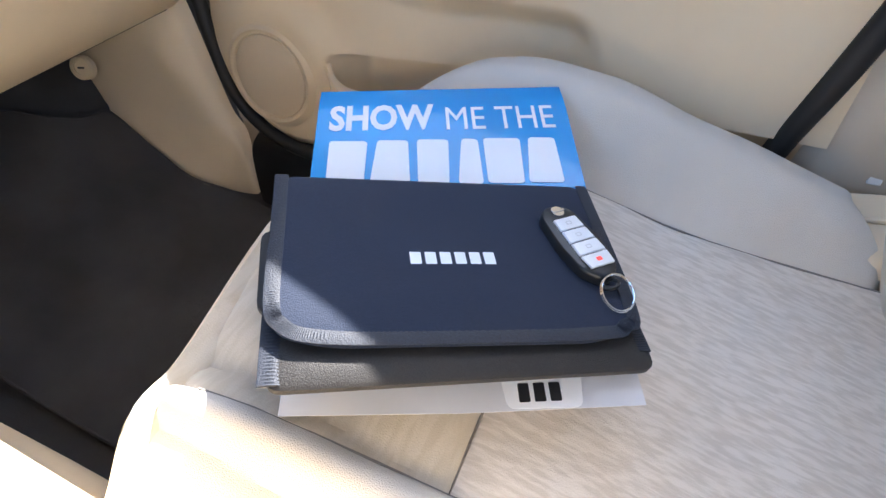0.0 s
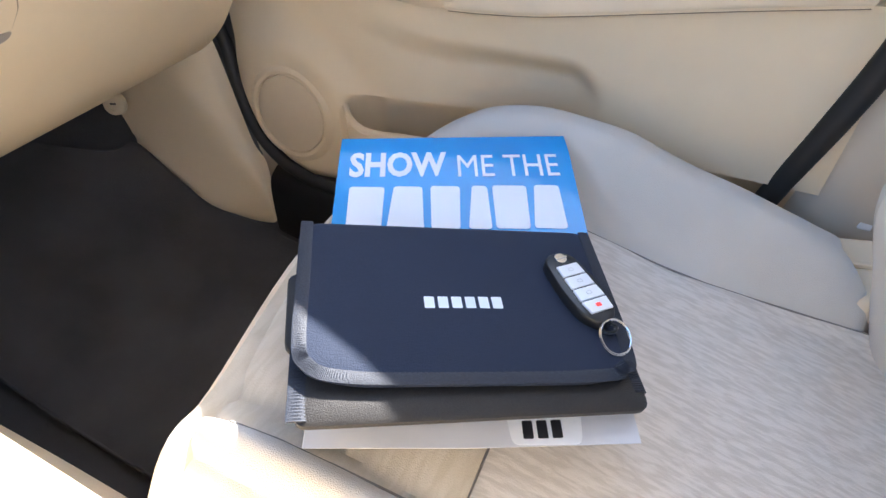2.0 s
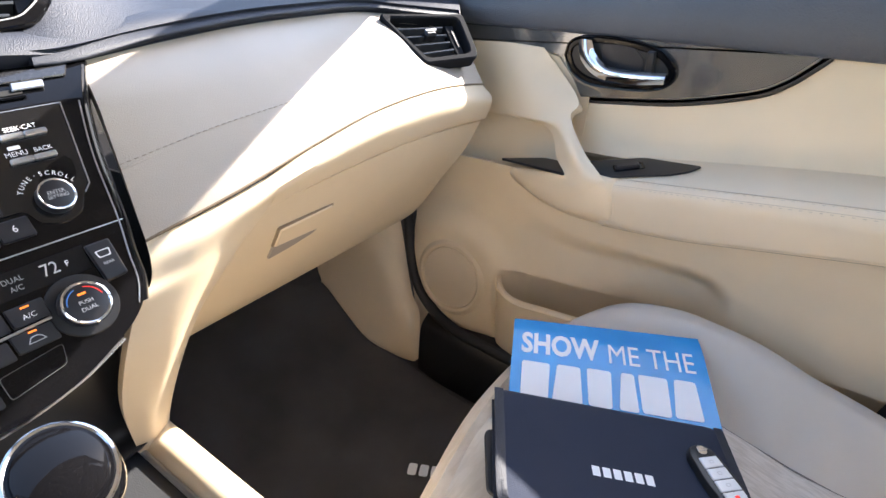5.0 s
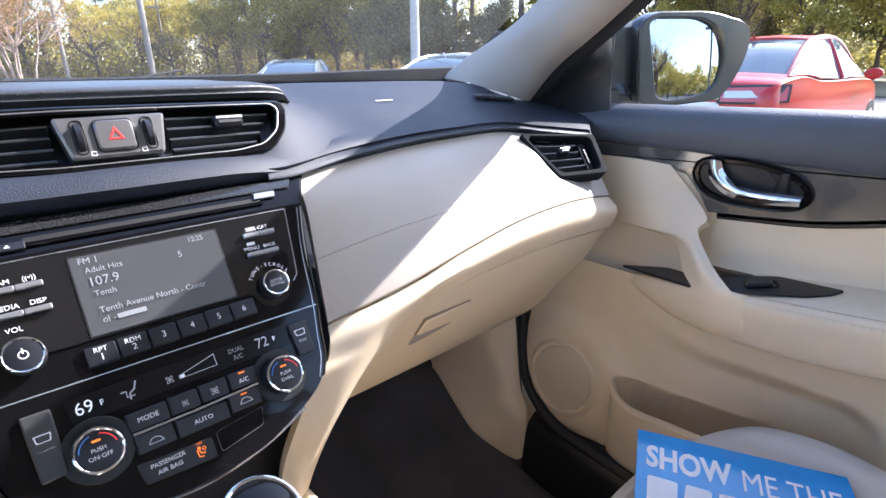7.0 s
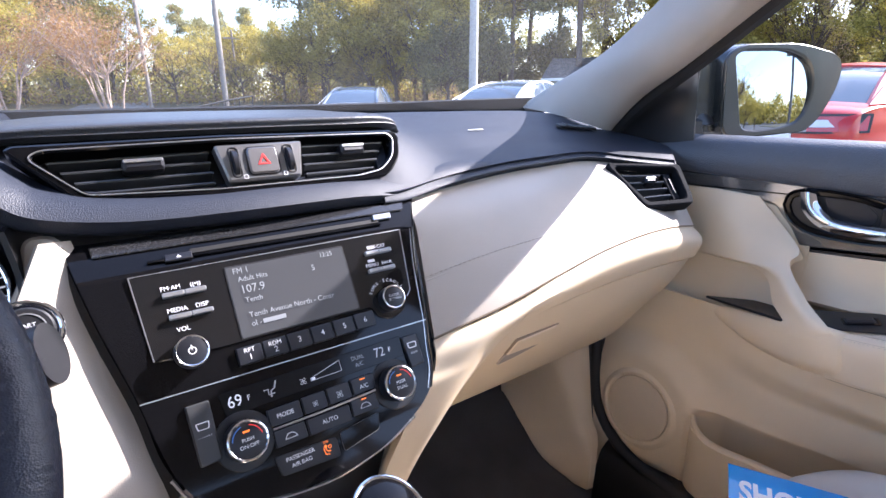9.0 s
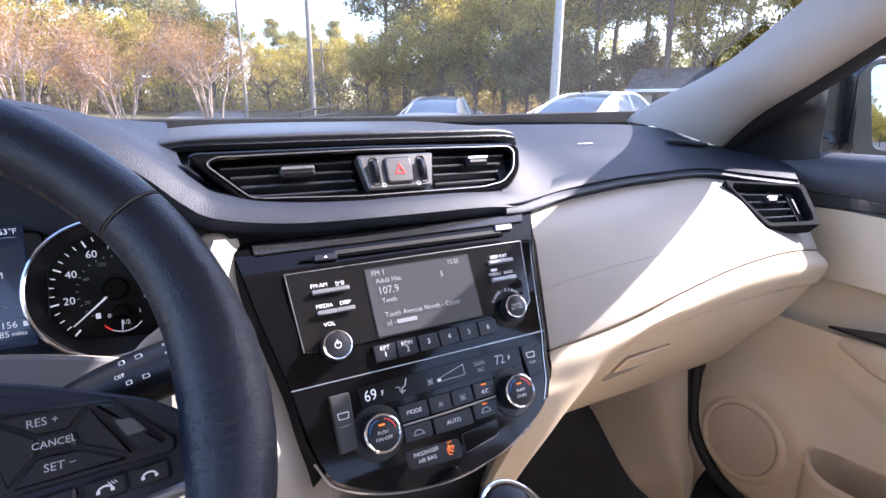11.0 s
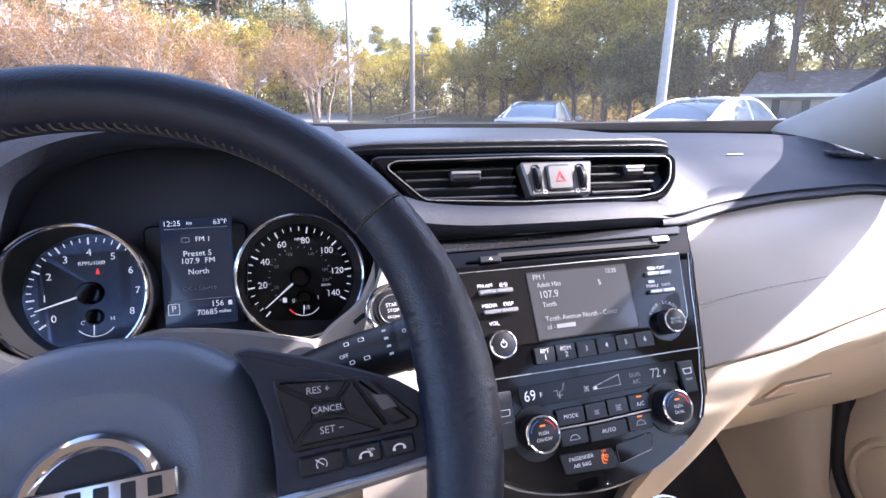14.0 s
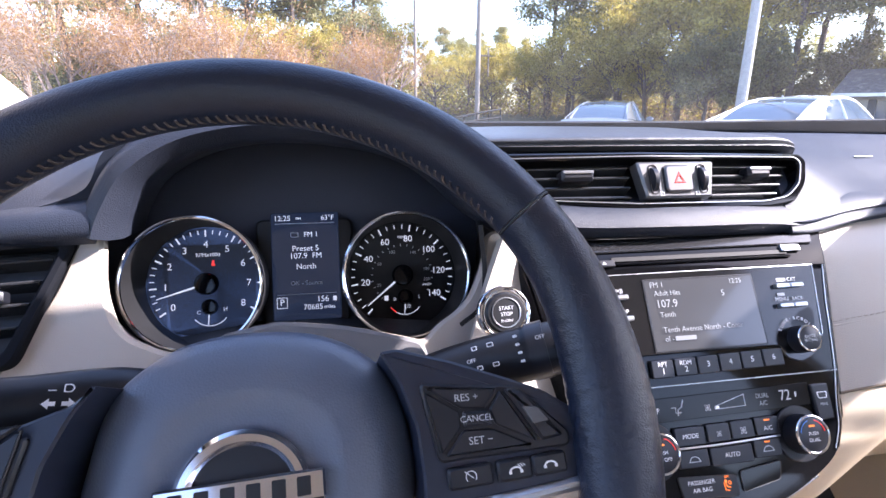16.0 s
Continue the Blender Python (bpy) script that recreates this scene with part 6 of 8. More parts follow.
    for k, u in enumerate((0.0990, 0.1195, 0.1360)):
        bw = 0.0205 if k == 0 else 0.0165
        b = part("lower_switch", slab(rrect(bw, 0.0092, 0.0018), 0.004, m_ @ pose(u, -0.0202 + 0.0008 * k, 0.0075, 0, 0, 3), 0.0012), BTN, wheel)
        if sx > 0:
            im = WS @ pose(u, -0.0202 + 0.0008 * k, 0.0116, 0, 0, 3)
            if k == 0:
                part("icon", tube([im @ Vector((0.0024 * math.cos(a), 0.0024 * math.sin(a), 0)) for a in (radians(-40 + 20 * q) for q in range(14))], 0.00022, n=4), WHITEINK, b)
                part("icon", tube([im @ Vector((-0.0026, 0.0024, 0)), im @ Vector((0.0010, -0.0006, 0))], 0.00022, n=4), WHITEINK, b)
            else:
                part("icon", tube([im @ Vector((0.0028 * math.cos(a), 0.0020 * math.sin(a) - 0.0010, 0)) for a in (radians(20 + 14 * q) for q in range(11))], 0.00045, n=5), WHITEINK, b)
                for e in (-1, 1):
                    part("icon", slab(rrect(0.0014, 0.0014, 0.0003), 0.0003, im @ pose(e * 0.0026, -0.0010, 0), 0.0001), WHITEINK, b)
                if k == 1:
                    for e in range(3):
                        part("icon", tube([im @ Vector((0.0012 + 0.0012 * e, 0.0022, 0)), im @ Vector((0.0026 + 0.0010 * e, 0.0006 + 0.0002 * e, 0))], 0.0002, n=4), WHITEINK, b)
    if sx > 0:
        for t, x, y, s, w in (("RES +", 0.1000, 0.0133, 0.0047, 0.0124), ("CANCEL", 0.1037, 0.0039, 0.0040, 0.0134), ("SET −", 0.1050, -0.0056, 0.0047, 0.0124)):
            letters(t, s, at2(WS, x, y, w), GREYINK, pad, th=0.00005)
    else:
        for x, y, r in ((-0.1000, 0.0133, 0), (-0.0890, 0.0040, 90), (-0.1050, -0.0056, 180), (-0.1190, 0.0060, 270)):
            part("arrow", slab([(-0.002, -0.0015), (0.002, -0.0015), (0, 0.002)], 0.0003, WS @ pose(x, y, 0.0123, 0, 0, r), 0.0001), WHITEINK, pad)

# ---- passenger door and the trim round it ----
def D(x):
    """The plane of a door skin at x, seen from inside: x towards the rear, y up, z into the cabin."""
    return frame3((x, 0, 0), (0, -1, 0), (0, 0, 1))


def dz(pts):
    return [(-y, z) for y, z in pts]


door = thing("passenger_door", (0.78, 0.4, 0.45), "beige front passenger door trim with dark sill pad, closed", "car door")
YS = (0.862, 0.70, 0.50, 0.30, 0.05, -0.15)
part("sill_pad", shell([[(0.872, y, 1.186 + 0.006 * (0.86 - y)) for y in YS], [(0.838, y, 1.190 + 0.006 * (0.86 - y)) for y in YS], [(0.810, y, 1.180 + 0.006 * (0.86 - y)) for y in YS], [(0.796, y, 1.154 - 0.004 * (0.86 - y)) for y in YS],
                        [(0.800, y, 1.130 - 0.030 * (0.86 - y)) for y in YS], [(0.816, y, 1.124 - 0.030 * (0.86 - y)) for y in YS]], 24, 30, 0.012), SILLPAD, door, "dark grained sill pad under the window")
_sw = [(q.x, q.y) for q in catmull([(y, z, 0) for y, z in ((0.279, 1.1145), (0.296, 1.096), (0.318, 1.076), (0.352, 1.058), (0.44, 1.037), (0.52, 1.028), (0.596, 1.0215))], 30)]
_sk = [(0.868, 1.128), (0.70, 1.125), (0.55, 1.124), (0.40, 1.119)] + _sw + [(0.612, 1.050), (0.640, 1.082), (0.70, 1.095), (0.79, 1.097), (0.868, 1.094)]
part("gloss_trim", slab(rounded(dz(_sk), 0.003, 2), 0.012, D(0.816), 0.004), SMOKE, door, "smoked glossy trim strip with bright reflections")
_te = _sw + inset(_sw, -0.009)[::-1] if inset(_sw, -0.009)[15][1] < _sw[15][1] else _sw + inset(_sw, 0.009)[::-1]
part("trim_edging", slab(rounded(dz(_te), 0.001, 2), 0.009, D(0.816), 0.003), SATIN, door, "black edging under the glossy strip")
HM = D(0.803)
def cup_outline(k):
    """The rounded outline of the handle cup, grown by k."""
    p = catmull([(x, z, 0) for x, z in ((-0.624, 1.088), (-0.617, 1.107), (-0.590, 1.1160), (-0.535, 1.1150), (-0.484, 1.1045), (-0.460, 1.087), (-0.455, 1.069), (-0.466, 1.055), (-0.490, 1.0480), (-0.535, 1.0455), (-0.583, 1.049), (-0.612, 1.065), (-0.624, 1.088))], 61)[:-1]
    return inset([(q.x, q.y) for q in p][::-1], -k)


part("bezel_ring", tube([HM @ Vector((x, z, 0.005)) for x, z in cup_outline(0.001)], 0.0018, n=6, closed=True), GLOSS, door, "thin gloss black ring round the handle cup")
part("handle_bezel", slab(cup_outline(0.0), 0.006, HM, 0.002, hole=cup_outline(-0.009)), GLOSS, door)
part("handle_cup", slab(cup_outline(-0.008), 0.004, HM, 0.001, z0=-0.001), SATIN, door, "matt black handle cup")
part("cup_plate", slab(rounded(dz([(0.570, 1.108), (0.520, 1.108), (0.498, 1.088), (0.505, 1.070), (0.560, 1.075)]), 0.008), 0.002, HM, 0.0008, z0=0.003), BTN, door)
part("pull_lever", shell([[(0.792, 0.602, 1.112), (0.784, 0.592, 1.085), (0.776, 0.560, 1.063), (0.774, 0.510, 1.058), (0.778, 0.462, 1.062)],
                                [(0.786, 0.590, 1.114), (0.776, 0.578, 1.090), (0.768, 0.550, 1.074), (0.766, 0.505, 1.070), (0.770, 0.460, 1.071)],
                                [(0.790, 0.580, 1.112), (0.786, 0.570, 1.094), (0.780, 0.546, 1.080), (0.778, 0.504, 1.077), (0.780, 0.460, 1.077)]], 24, 8, 0.005), CHROME, door, "chrome inner door pull lever")
part("lock_tab", slab(rrect(0.012, 0.034, 0.003), 0.010, HM @ pose(-0.490, 1.086, 0.002), 0.002), SATIN, door)
YB = (0.60, 0.50, 0.40, 0.30, 0.20, 0.085)
part("upper_panel", shell([[(0.819, y, 1.125 - 0.028 * (0.86 - y)) for y in YB], [(0.814, y, 1.05) for y in YB], [(0.806, y, 1.00) for y in YB], [(0.796, y, 0.962) for y in YB], [(0.780, y, 0.945 + 0.02 * (0.5 - y)) for y in YB]], 20, 20, 0.01), BEIGE, door, "beige upper door panel")
# grip block running down to the arm rest
part("pull_grip", shell([[(0.802, 0.800, 1.098), (0.800, 0.731, 1.099), (0.802, 0.666, 1.095)], [(0.792, 0.792, 1.035), (0.775, 0.692, 1.047), (0.795, 0.617, 1.051)], [(0.785, 0.782, 0.985), (0.755, 0.661, 0.999), (0.762, 0.578, 1.025)],
                         [(0.752, 0.630, 0.984), (0.735, 0.599, 0.993), (0.748, 0.583, 1.004)], [(0.722, 0.588, 0.945), (0.702, 0.555, 0.962), (0.716, 0.541, 0.965)], [(0.697, 0.560, 0.930), (0.687, 0.528, 0.939), (0.690, 0.499, 0.941)],
                         [(0.694, 0.556, 0.915), (0.684, 0.528, 0.920), (0.688, 0.488, 0.925)]], 24, 44, 0.016), BEIGE, door, "beige pull grip running down to the arm rest")
part("grip_foot", shell([[(0.790, 0.735, 0.896), (0.758, 0.653, 0.910), (0.716, 0.560, 0.931), (0.712, 0.499, 0.940), (0.718, 0.484, 0.940)], [(0.766, 0.731, 0.897), (0.738, 0.653, 0.910), (0.697, 0.560, 0.929), (0.690, 0.499, 0.939), (0.701, 0.479, 0.938)], [(0.762, 0.728, 0.894), (0.726, 0.641, 0.893), (0.692, 0.550, 0.903), (0.684, 0.492, 0.915), (0.700, 0.472, 0.915)],
                         [(0.764, 0.724, 0.890), (0.727, 0.630, 0.874), (0.697, 0.551, 0.874), (0.686, 0.490, 0.885), (0.701, 0.471, 0.886)], [(0.774, 0.720, 0.888), (0.738, 0.626, 0.862), (0.714, 0.551, 0.858), (0.702, 0.491, 0.865), (0.712, 0.476, 0.867)]], 36, 26, 0.010), BEIGE, door, "rounded beige foot of the pull grip")
part("front_panel", shell([[(x, y, z) for y in (0.86, 0.78, 0.68, 0.58)] for x, z in ((0.812, 1.10), (0.806, 1.03), (0.798, 0.97), (0.784, 0.925), (0.768, 0.89), (0.750, 0.86))], 16, 24, 0.008), BEIGE, door)
part("grip_insert", slab(rounded([(0.0, 0.0), (0.1535, 0.0), (0.150, 0.050), (0.06, 0.047)], 0.003), 0.004, frame3((0.7495, 0.706, 0.9105), (-0.052, -0.143, 0.018), (0.9, -0.33, 0.02)), 0.001), SATIN, door, "black insert inside the pull grip")
YA = (0.496, 0.45, 0.38, 0.28, 0.18, 0.085)
_at = (0.9385, 0.9425, 0.9490, 0.9590, 0.9680, 0.9750)
_ab = (0.8645, 0.8665, 0.8725, 0.8880, 0.9040, 0.9180)
part("arm_rest", shell([[(0.800, y, z + 0.010) for y, z in zip(YA, _at)], [(0.760, y, z + 0.009) for y, z in zip(YA, _at)], [(0.722, y, z + 0.004) for y, z in zip(YA, _at)], [(0.704, y, z) for y, z in zip(YA, _at)], [(0.694, y, z - 0.006) for y, z in zip(YA, _at)],
                        [(0.689, y, z - 0.018) for y, z in zip(YA, _at)], [(0.690, y, (z + b) / 2) for y, z, b in zip(YA, _at, _ab)], [(0.696, y, b + 0.003) for y, b in zip(YA, _ab)], [(0.706, y, b) for y, b in zip(YA, _ab)]], 30, 44, 0.008), ARMPAD, door, "padded beige arm rest with twin stitched seams")
for dx, dzz in ((0.7025, 0.0008), (0.6935, -0.0062)):
    pts = catmull([(dx, y, z + dzz) for y, z in zip(YA, _at)], 150)
    part("seam", tube([p + Vector((0.0006, 0, -0.0006)) for p in pts], 0.0008, n=5), mat("tan_seam", (0.50, 0.41, 0.31), 0.8), door)
    for i in range(0, 149, 3):
        part("stitch", tube([pts[i] + Vector((-0.0015, 0, -0.0022)), pts[i + 1] + Vector((-0.0015, 0, -0.0022))], 0.0005, n=5), TANTH, door)
part("piping", tube([(0.7045, y, b - 0.001) for y, b in zip((0.710, 0.617, 0.549, *YA), (0.873, 0.847, 0.8545, *_ab))][3:], 0.0030, n=8, seg=50), BEIGE, door)
part("piping_shadow", tube([(0.7085, y, b - 0.0042) for y, b in zip(YA, _ab)], 0.0022, n=8, seg=50), mat("tan_gap", (0.22, 0.17, 0.12), 0.8), door)
SWM = frame3((0.692, 0.495, 0.9395), (0.069, -0.114, 0.0205), (0.083, 0.05, 0.0085))
sw = part("switch_plate", slab(rounded([(-0.012, 0.026), (0.004, 0.003), (0.084, -0.0125), (0.112, -0.010), (0.133, 0.001), (0.066, 0.052), (-0.02, 0.066)], 0.006), 0.0022, SWM, 0.0008), SATIN, door, "black window switch plate set in the arm rest")
part("window_switch", slab(rrect(0.034, 0.014, 0.003), 0.006, at2(SWM, 0.035, 0.026, 0.0015), 0.002), BTN, sw)
part("switch_well", slab(rrect(0.044, 0.022, 0.004), 0.0012, at2(SWM, 0.037, 0.026, 0.0021), 0.0004, hole=rrect(0.037, 0.016, 0.003)), GLOSS, sw)


def scoop(y, z):
    """Depth of the hollow in the lower door panel, under a crease that falls towards the rear."""
    zc = 0.812 + 0.9 * max(0.0, y - 0.50) ** 1.9 - 6.0 * max(0.0, 0.36 - y) ** 2
    a = max(0.0, min(1.0, (zc - z) / 0.045))
    b = max(0.0, min(1.0, (y - 0.29) / 0.06))
    c = max(0.0, min(1.0, (0.74 - y) / 0.30))
    return (a * a * (3 - 2 * a)) * (b * b * (3 - 2 * b)) * c ** 1.5 * 0.040


def panel_x(y, z):
    """The lower door panel: a mound round the speaker, a hollow under the crease, a deep slot behind the map pocket."""
    x = 0.744 - 0.10 * max(0.0, 0.82 - z) * (1 if z > 0.55 else 0.9) + scoop(y, z)
    r = math.hypot(y - 0.790, z - 0.655)
    x -= 0.018 * ease((0.155 - r) / 0.06)
    x += 0.060 * ease((0.704 - z) / 0.020) * ease((0.682 - y) / 0.014)
    return x


part("lower_panel", shell([[(panel_x(y, z), y, z) for y in [0.90 - 0.0125 * k for k in range(70)]] for z in [0.905 - 0.0075 * k for k in range(60)]], 110, 100, 0.008), BEIGE, door, "beige lower door panel with a hollow under a soft crease")
_pr = ((0.722, 0.688, 0.694), (0.706, 0.672, 0.677), (0.697, 0.648, 0.668), (0.692, 0.615, 0.669), (0.689, 0.57, 0.676), (0.688, 0.50, 0.682), (0.689, 0.40, 0.688), (0.692, 0.24, 0.694))
part("map_pocket", shell([[(x + 0.014, y, z - 0.030) for x, y, z in _pr], [(x + 0.011, y, z - 0.003) for x, y, z in _pr], [(x + 0.005, y, z) for x, y, z in _pr], [(x - 0.001, y, z - 0.004) for x, y, z in _pr],
                          [(x - 0.003, y, z - 0.014) for x, y, z in _pr], [(x - 0.003, y, 0.58) for x, y, z in _pr], [(x + 0.004, y, 0.48) for x, y, z in _pr]], 50, 40, 0.004), BEIGE, door, "beige map pocket with a rounded rim along the door foot")
SPM = frame3((0.7055, 0.790, 0.6555), (0.03, -0.98, 0.0), (0.14, 0.0, 0.99))
spk = part("speaker_ring", lathe([(0.098, -0.024), (0.088, -0.010), (0.080, -0.001), (0.073, 0.004), (0.068, 0.003), (0.065, -0.003), (0.060, -0.004)], SPM, 52), BEIGE, door, "raised beige speaker surround")
part("speaker_grille", lathe([(0.0655, -0.002), (0.0640, 0.0015), (0.045, 0.0035), (0.02, 0.004), (0, 0.004)], SPM, 52), mat("beige_perforated_grille", (0.70, 0.575, 0.42), 0.6, bump=((1500, 0.5, 0.0010),), var=0.04), spk, "finely perforated beige speaker grille")
# window pane and frame
_dp = part("window_pane", shell([[(0.872, 0.86, 1.20), (0.872, 0.4, 1.205), (0.872, 0.05, 1.21)], [(0.80, 0.66, 1.36), (0.80, 0.35, 1.37), (0.80, 0.02, 1.38)], [(0.64, 0.30, 1.57), (0.64, 0.1, 1.61), (0.64, 0.0, 1.615)]], 10, 10, 0), PANE, door)
_dp.visible_shadow = False
part("quarter_post", tube([(0.866, 0.842, 1.186), (0.854, 0.834, 1.25), (0.842, 0.826, 1.316)], 0.008, n=8, seg=10), RUBBER, door)

tagged(part("door_seal", tube([(0.742, 0.958, 0.86), (0.735, 0.934, 0.80), (0.728, 0.915, 0.747), (0.720, 0.907, 0.714), (0.712, 0.897, 0.667), (0.705, 0.883, 0.622), (0.698, 0.858, 0.591), (0.694, 0.830, 0.568), (0.690, 0.802, 0.555), (0.684, 0.74, 0.543), (0.680, 0.6, 0.535)], 0.0115, n=12, seg=60), RUBBER), "black rubber door seal curving down to the sill", "door seal", kind="structure")
# a soft ridge runs down the kick panel into the edge of the sill
tagged(part("kick_panel", shell([[(0.625, 1.150, 0.860), (0.640, 1.100, 0.860), (0.653, 1.045, 0.860), (0.685, 0.985, 0.860), (0.725, 0.955, 0.860)],
                                 [(0.624, 1.135, 0.735), (0.641, 1.060, 0.735), (0.657, 0.992, 0.728), (0.685, 0.945, 0.735), (0.715, 0.925, 0.735)],
                                 [(0.624, 1.113, 0.602), (0.642, 1.030, 0.640), (0.660, 0.950, 0.652), (0.682, 0.915, 0.640), (0.702, 0.900, 0.630)],
                                 [(0.608, 1.081, 0.570), (0.636, 1.000, 0.572), (0.663, 0.922, 0.582), (0.682, 0.895, 0.580), (0.696, 0.886, 0.580)],
                                 [(0.613, 1.007, 0.512), (0.640, 0.950, 0.520), (0.663, 0.884, 0.538), (0.684, 0.874, 0.546), (0.694, 0.868, 0.548)],
                                 [(0.608, 0.958, 0.476), (0.634, 0.918, 0.484), (0.660, 0.868, 0.500), (0.672, 0.862, 0.505), (0.682, 0.858, 0.505)],
                                 [(0.612, 0.931, 0.452), (0.635, 0.903, 0.442), (0.657, 0.864, 0.430), (0.668, 0.860, 0.428), (0.677, 0.857, 0.428)]], 30, 48, 0.008), BEIGE), "beige kick panel at the footwell side", "kick panel", kind="structure")
kc = thing("trim_clip", (0.606, 1.075, 0.655), "round beige trim clip on the kick panel", "trim clip")
KCM = frame3((0.600, 1.078, 0.668), (0.35, -0.93, 0.0), (0.35, 0.15, 0.92))
part("cap", lathe([(0.019, -0.006), (0.019, 0.004), (0.016, 0.007), (0.011, 0.0072), (0.0105, 0.004), (0, 0.004)], KCM, 24), BEIGE, kc)
part("cross_slot", slab(rrect(0.010, 0.003, 0.0008), 0.002, at2(KCM, 0, 0, 0.004), 0.0005), SEAMTH, kc)
tagged(part("sill_plate", shell([[(0.652, 0.842, 0.41), (0.650, 0.5, 0.41), (0.650, -0.1, 0.41)], [(0.655, 0.842, 0.46), (0.652, 0.5, 0.46), (0.652, -0.1, 0.46)], [(0.666, 0.842, 0.526), (0.664, 0.5, 0.526), (0.664, -0.1, 0.526)], [(0.690, 0.846, 0.542), (0.690, 0.5, 0.540), (0.69, -0.1, 0.54)], [(0.735, 0.86, 0.538), (0.735, 0.5, 0.535), (0.735, -0.1, 0.535)]], 16, 20, 0.008), SATIN), "black plastic door sill plate", "sill plate", kind="structure")
tagged(part("rear_door_seal", tube([(0.742, 0.108, 0.55), (0.738, 0.079, 0.70), (0.738, 0.055, 0.80), (0.740, 0.038, 0.90), (0.745, 0.026, 1.08)], 0.014, n=12, seg=20), RUBBER), "black rubber seal at the rear edge of the door", "door seal", kind="structure")
tagged(part("centre_pillar", shell([[(0.755, 0.085, 0.50), (0.735, 0.03, 0.50), (0.735, -0.22, 0.50)], [(0.750, 0.055, 0.70), (0.730, 0.0, 0.70), (0.730, -0.22, 0.70)], [(0.755, 0.035, 0.90), (0.735, -0.02, 0.90), (0.735, -0.22, 0.90)], [(0.79, 0.02, 1.15), (0.775, -0.03, 1.15), (0.775, -0.22, 1.15)]], 12, 14, 0.01), PILLARLOW), "pale centre pillar trim behind the seat", "pillar", kind="structure")

mir = thing("door_mirror", (1.0, 0.80, 1.20), "grey door mirror housing with clear mirror glass", "door mirror")
MMM = frame3((1.035, 0.7785, 1.264), (0.93, -0.367, 0), (0, 0, 1))
_mo = rounded([(-0.112, -0.083), (-0.02, -0.086), (0.094, -0.0786), (0.1205, -0.0595), (0.1436, -0.0254), (0.1587, 0.0086), (0.1644, 0.0422), (0.1574, 0.0642), (0.1345, 0.077), (0.05, 0.0935), (-0.0877, 0.0897), (-0.124, 0.070)], 0.03, 5)
_gi = rounded([(-0.0659, -0.0690), (-0.0325, -0.0737), (0.0245, -0.0690), (0.0645, -0.0605), (0.0861, -0.0415), (0.0965, -0.0134), (0.0955, 0.0201), (0.0839, 0.0506), (0.0623, 0.0687), (0.0239, 0.081), (-0.0794, 0.0797), (-0.1006, 0.0703)], 0.018, 5)
bm = bmesh.new()
_lv = [[bm.verts.new(MMM @ Vector((x * s + ox, y * s, -w))) for x, y in _mo] for s, w, ox in ((0.985, -0.016, 0), (1.0, -0.010, 0), (1.03, 0.004, 0), (1.0, 0.03, 0), (0.86, 0.07, 0.0), (0.6, 0.095, 0.0), (0.2, 0.105, 0))]
for p, q in zip(_lv, _lv[1:]):
    for i in range(len(_mo)):
        bm.faces.new((p[i - 1], p[i], q[i], q[i - 1]))
bm.faces.new(_lv[-1])
part("neck", slab(rounded([(-0.205, -0.085), (-0.10, -0.085), (-0.10, 0.078), (-0.150, 0.072), (-0.200, 0.050)], 0.012), 0.05, MMM, 0.010, z0=-0.056), BODYGREY, mir, "gunmetal neck beside the window")
part("neck_cap", slab(rounded([(-0.198, -0.085), (-0.140, -0.085), (-0.146, -0.050), (-0.190, -0.050)], 0.006), 0.010, MMM, 0.003, z0=-0.008), SATIN, mir)
part("housing", bm, BODYGREY, mir, "gunmetal painted housing")
part("inner_rim", slab(_mo, 0.010, MMM, 0.003, z0=0.006, hole=_gi), mat("charcoal_plastic", (0.020, 0.025, 0.028), 0.30, coat=0.15, var=0.08), mir, "charcoal inner rim round the glass")
part("glass", shell([[MMM @ Vector((x, y, 0.0105 - (x * x + y * y) / 4.5 - 0.052 * y)) for x in (-0.105, -0.07, -0.035, 0, 0.035, 0.07, 0.105)] for y in (-0.080, -0.04, 0, 0.04, 0.080)], 28, 20, 0.002), MIRROR, mir, "slightly convex silvered mirror glass")
part("mounting_foot", shell([[(0.870, 0.872, 1.206), (0.90, 0.83, 1.204), (0.96, 0.82, 1.206)], [(0.872, 0.872, 1.235), (0.90, 0.842, 1.236), (0.96, 0.83, 1.236)]], 10, 6, 0.02), SATIN, mir)

# ---- passenger seat ----
seat = thing("passenger_seat", (0.385, 0.25, 0.42), "beige cloth passenger seat with streaked insert and grey bolsters", "car seat")


def seat_z(x, y):
    """Height of the cushion."""
    z = 0.679 + (y - 0.163) * 0.235
    f = max(0.0, y - 0.40)
    z -= 2.2 * f * f + (9.0 * (f - 0.07) ** 2 if f > 0.07 else 0)
    o = max(0.0, min(1.0, (x - 0.568) / 0.075))                   # bolster beside the door
    z += (0.077 - 0.007 * ease((0.26 - y) / 0.08) - (0.2 if y < 0.24 else 1.2) * (y - 0.24) ** 2) * (o * o * (3 - 2 * o))
    if x > 0.650:
        z -= 5.0 * (x - 0.650) ** 2 + 90 * max(0, x - 0.66) ** 2
    i = max(0.0, min(1.0, (0.235 - x) / 0.05))                   # bolster beside the console
    z += 0.018 * i * (1 - i) * 4 - 0.003 * i
    if x < 0.185:
        z -= 11 * (0.185 - x) ** 2
    return z


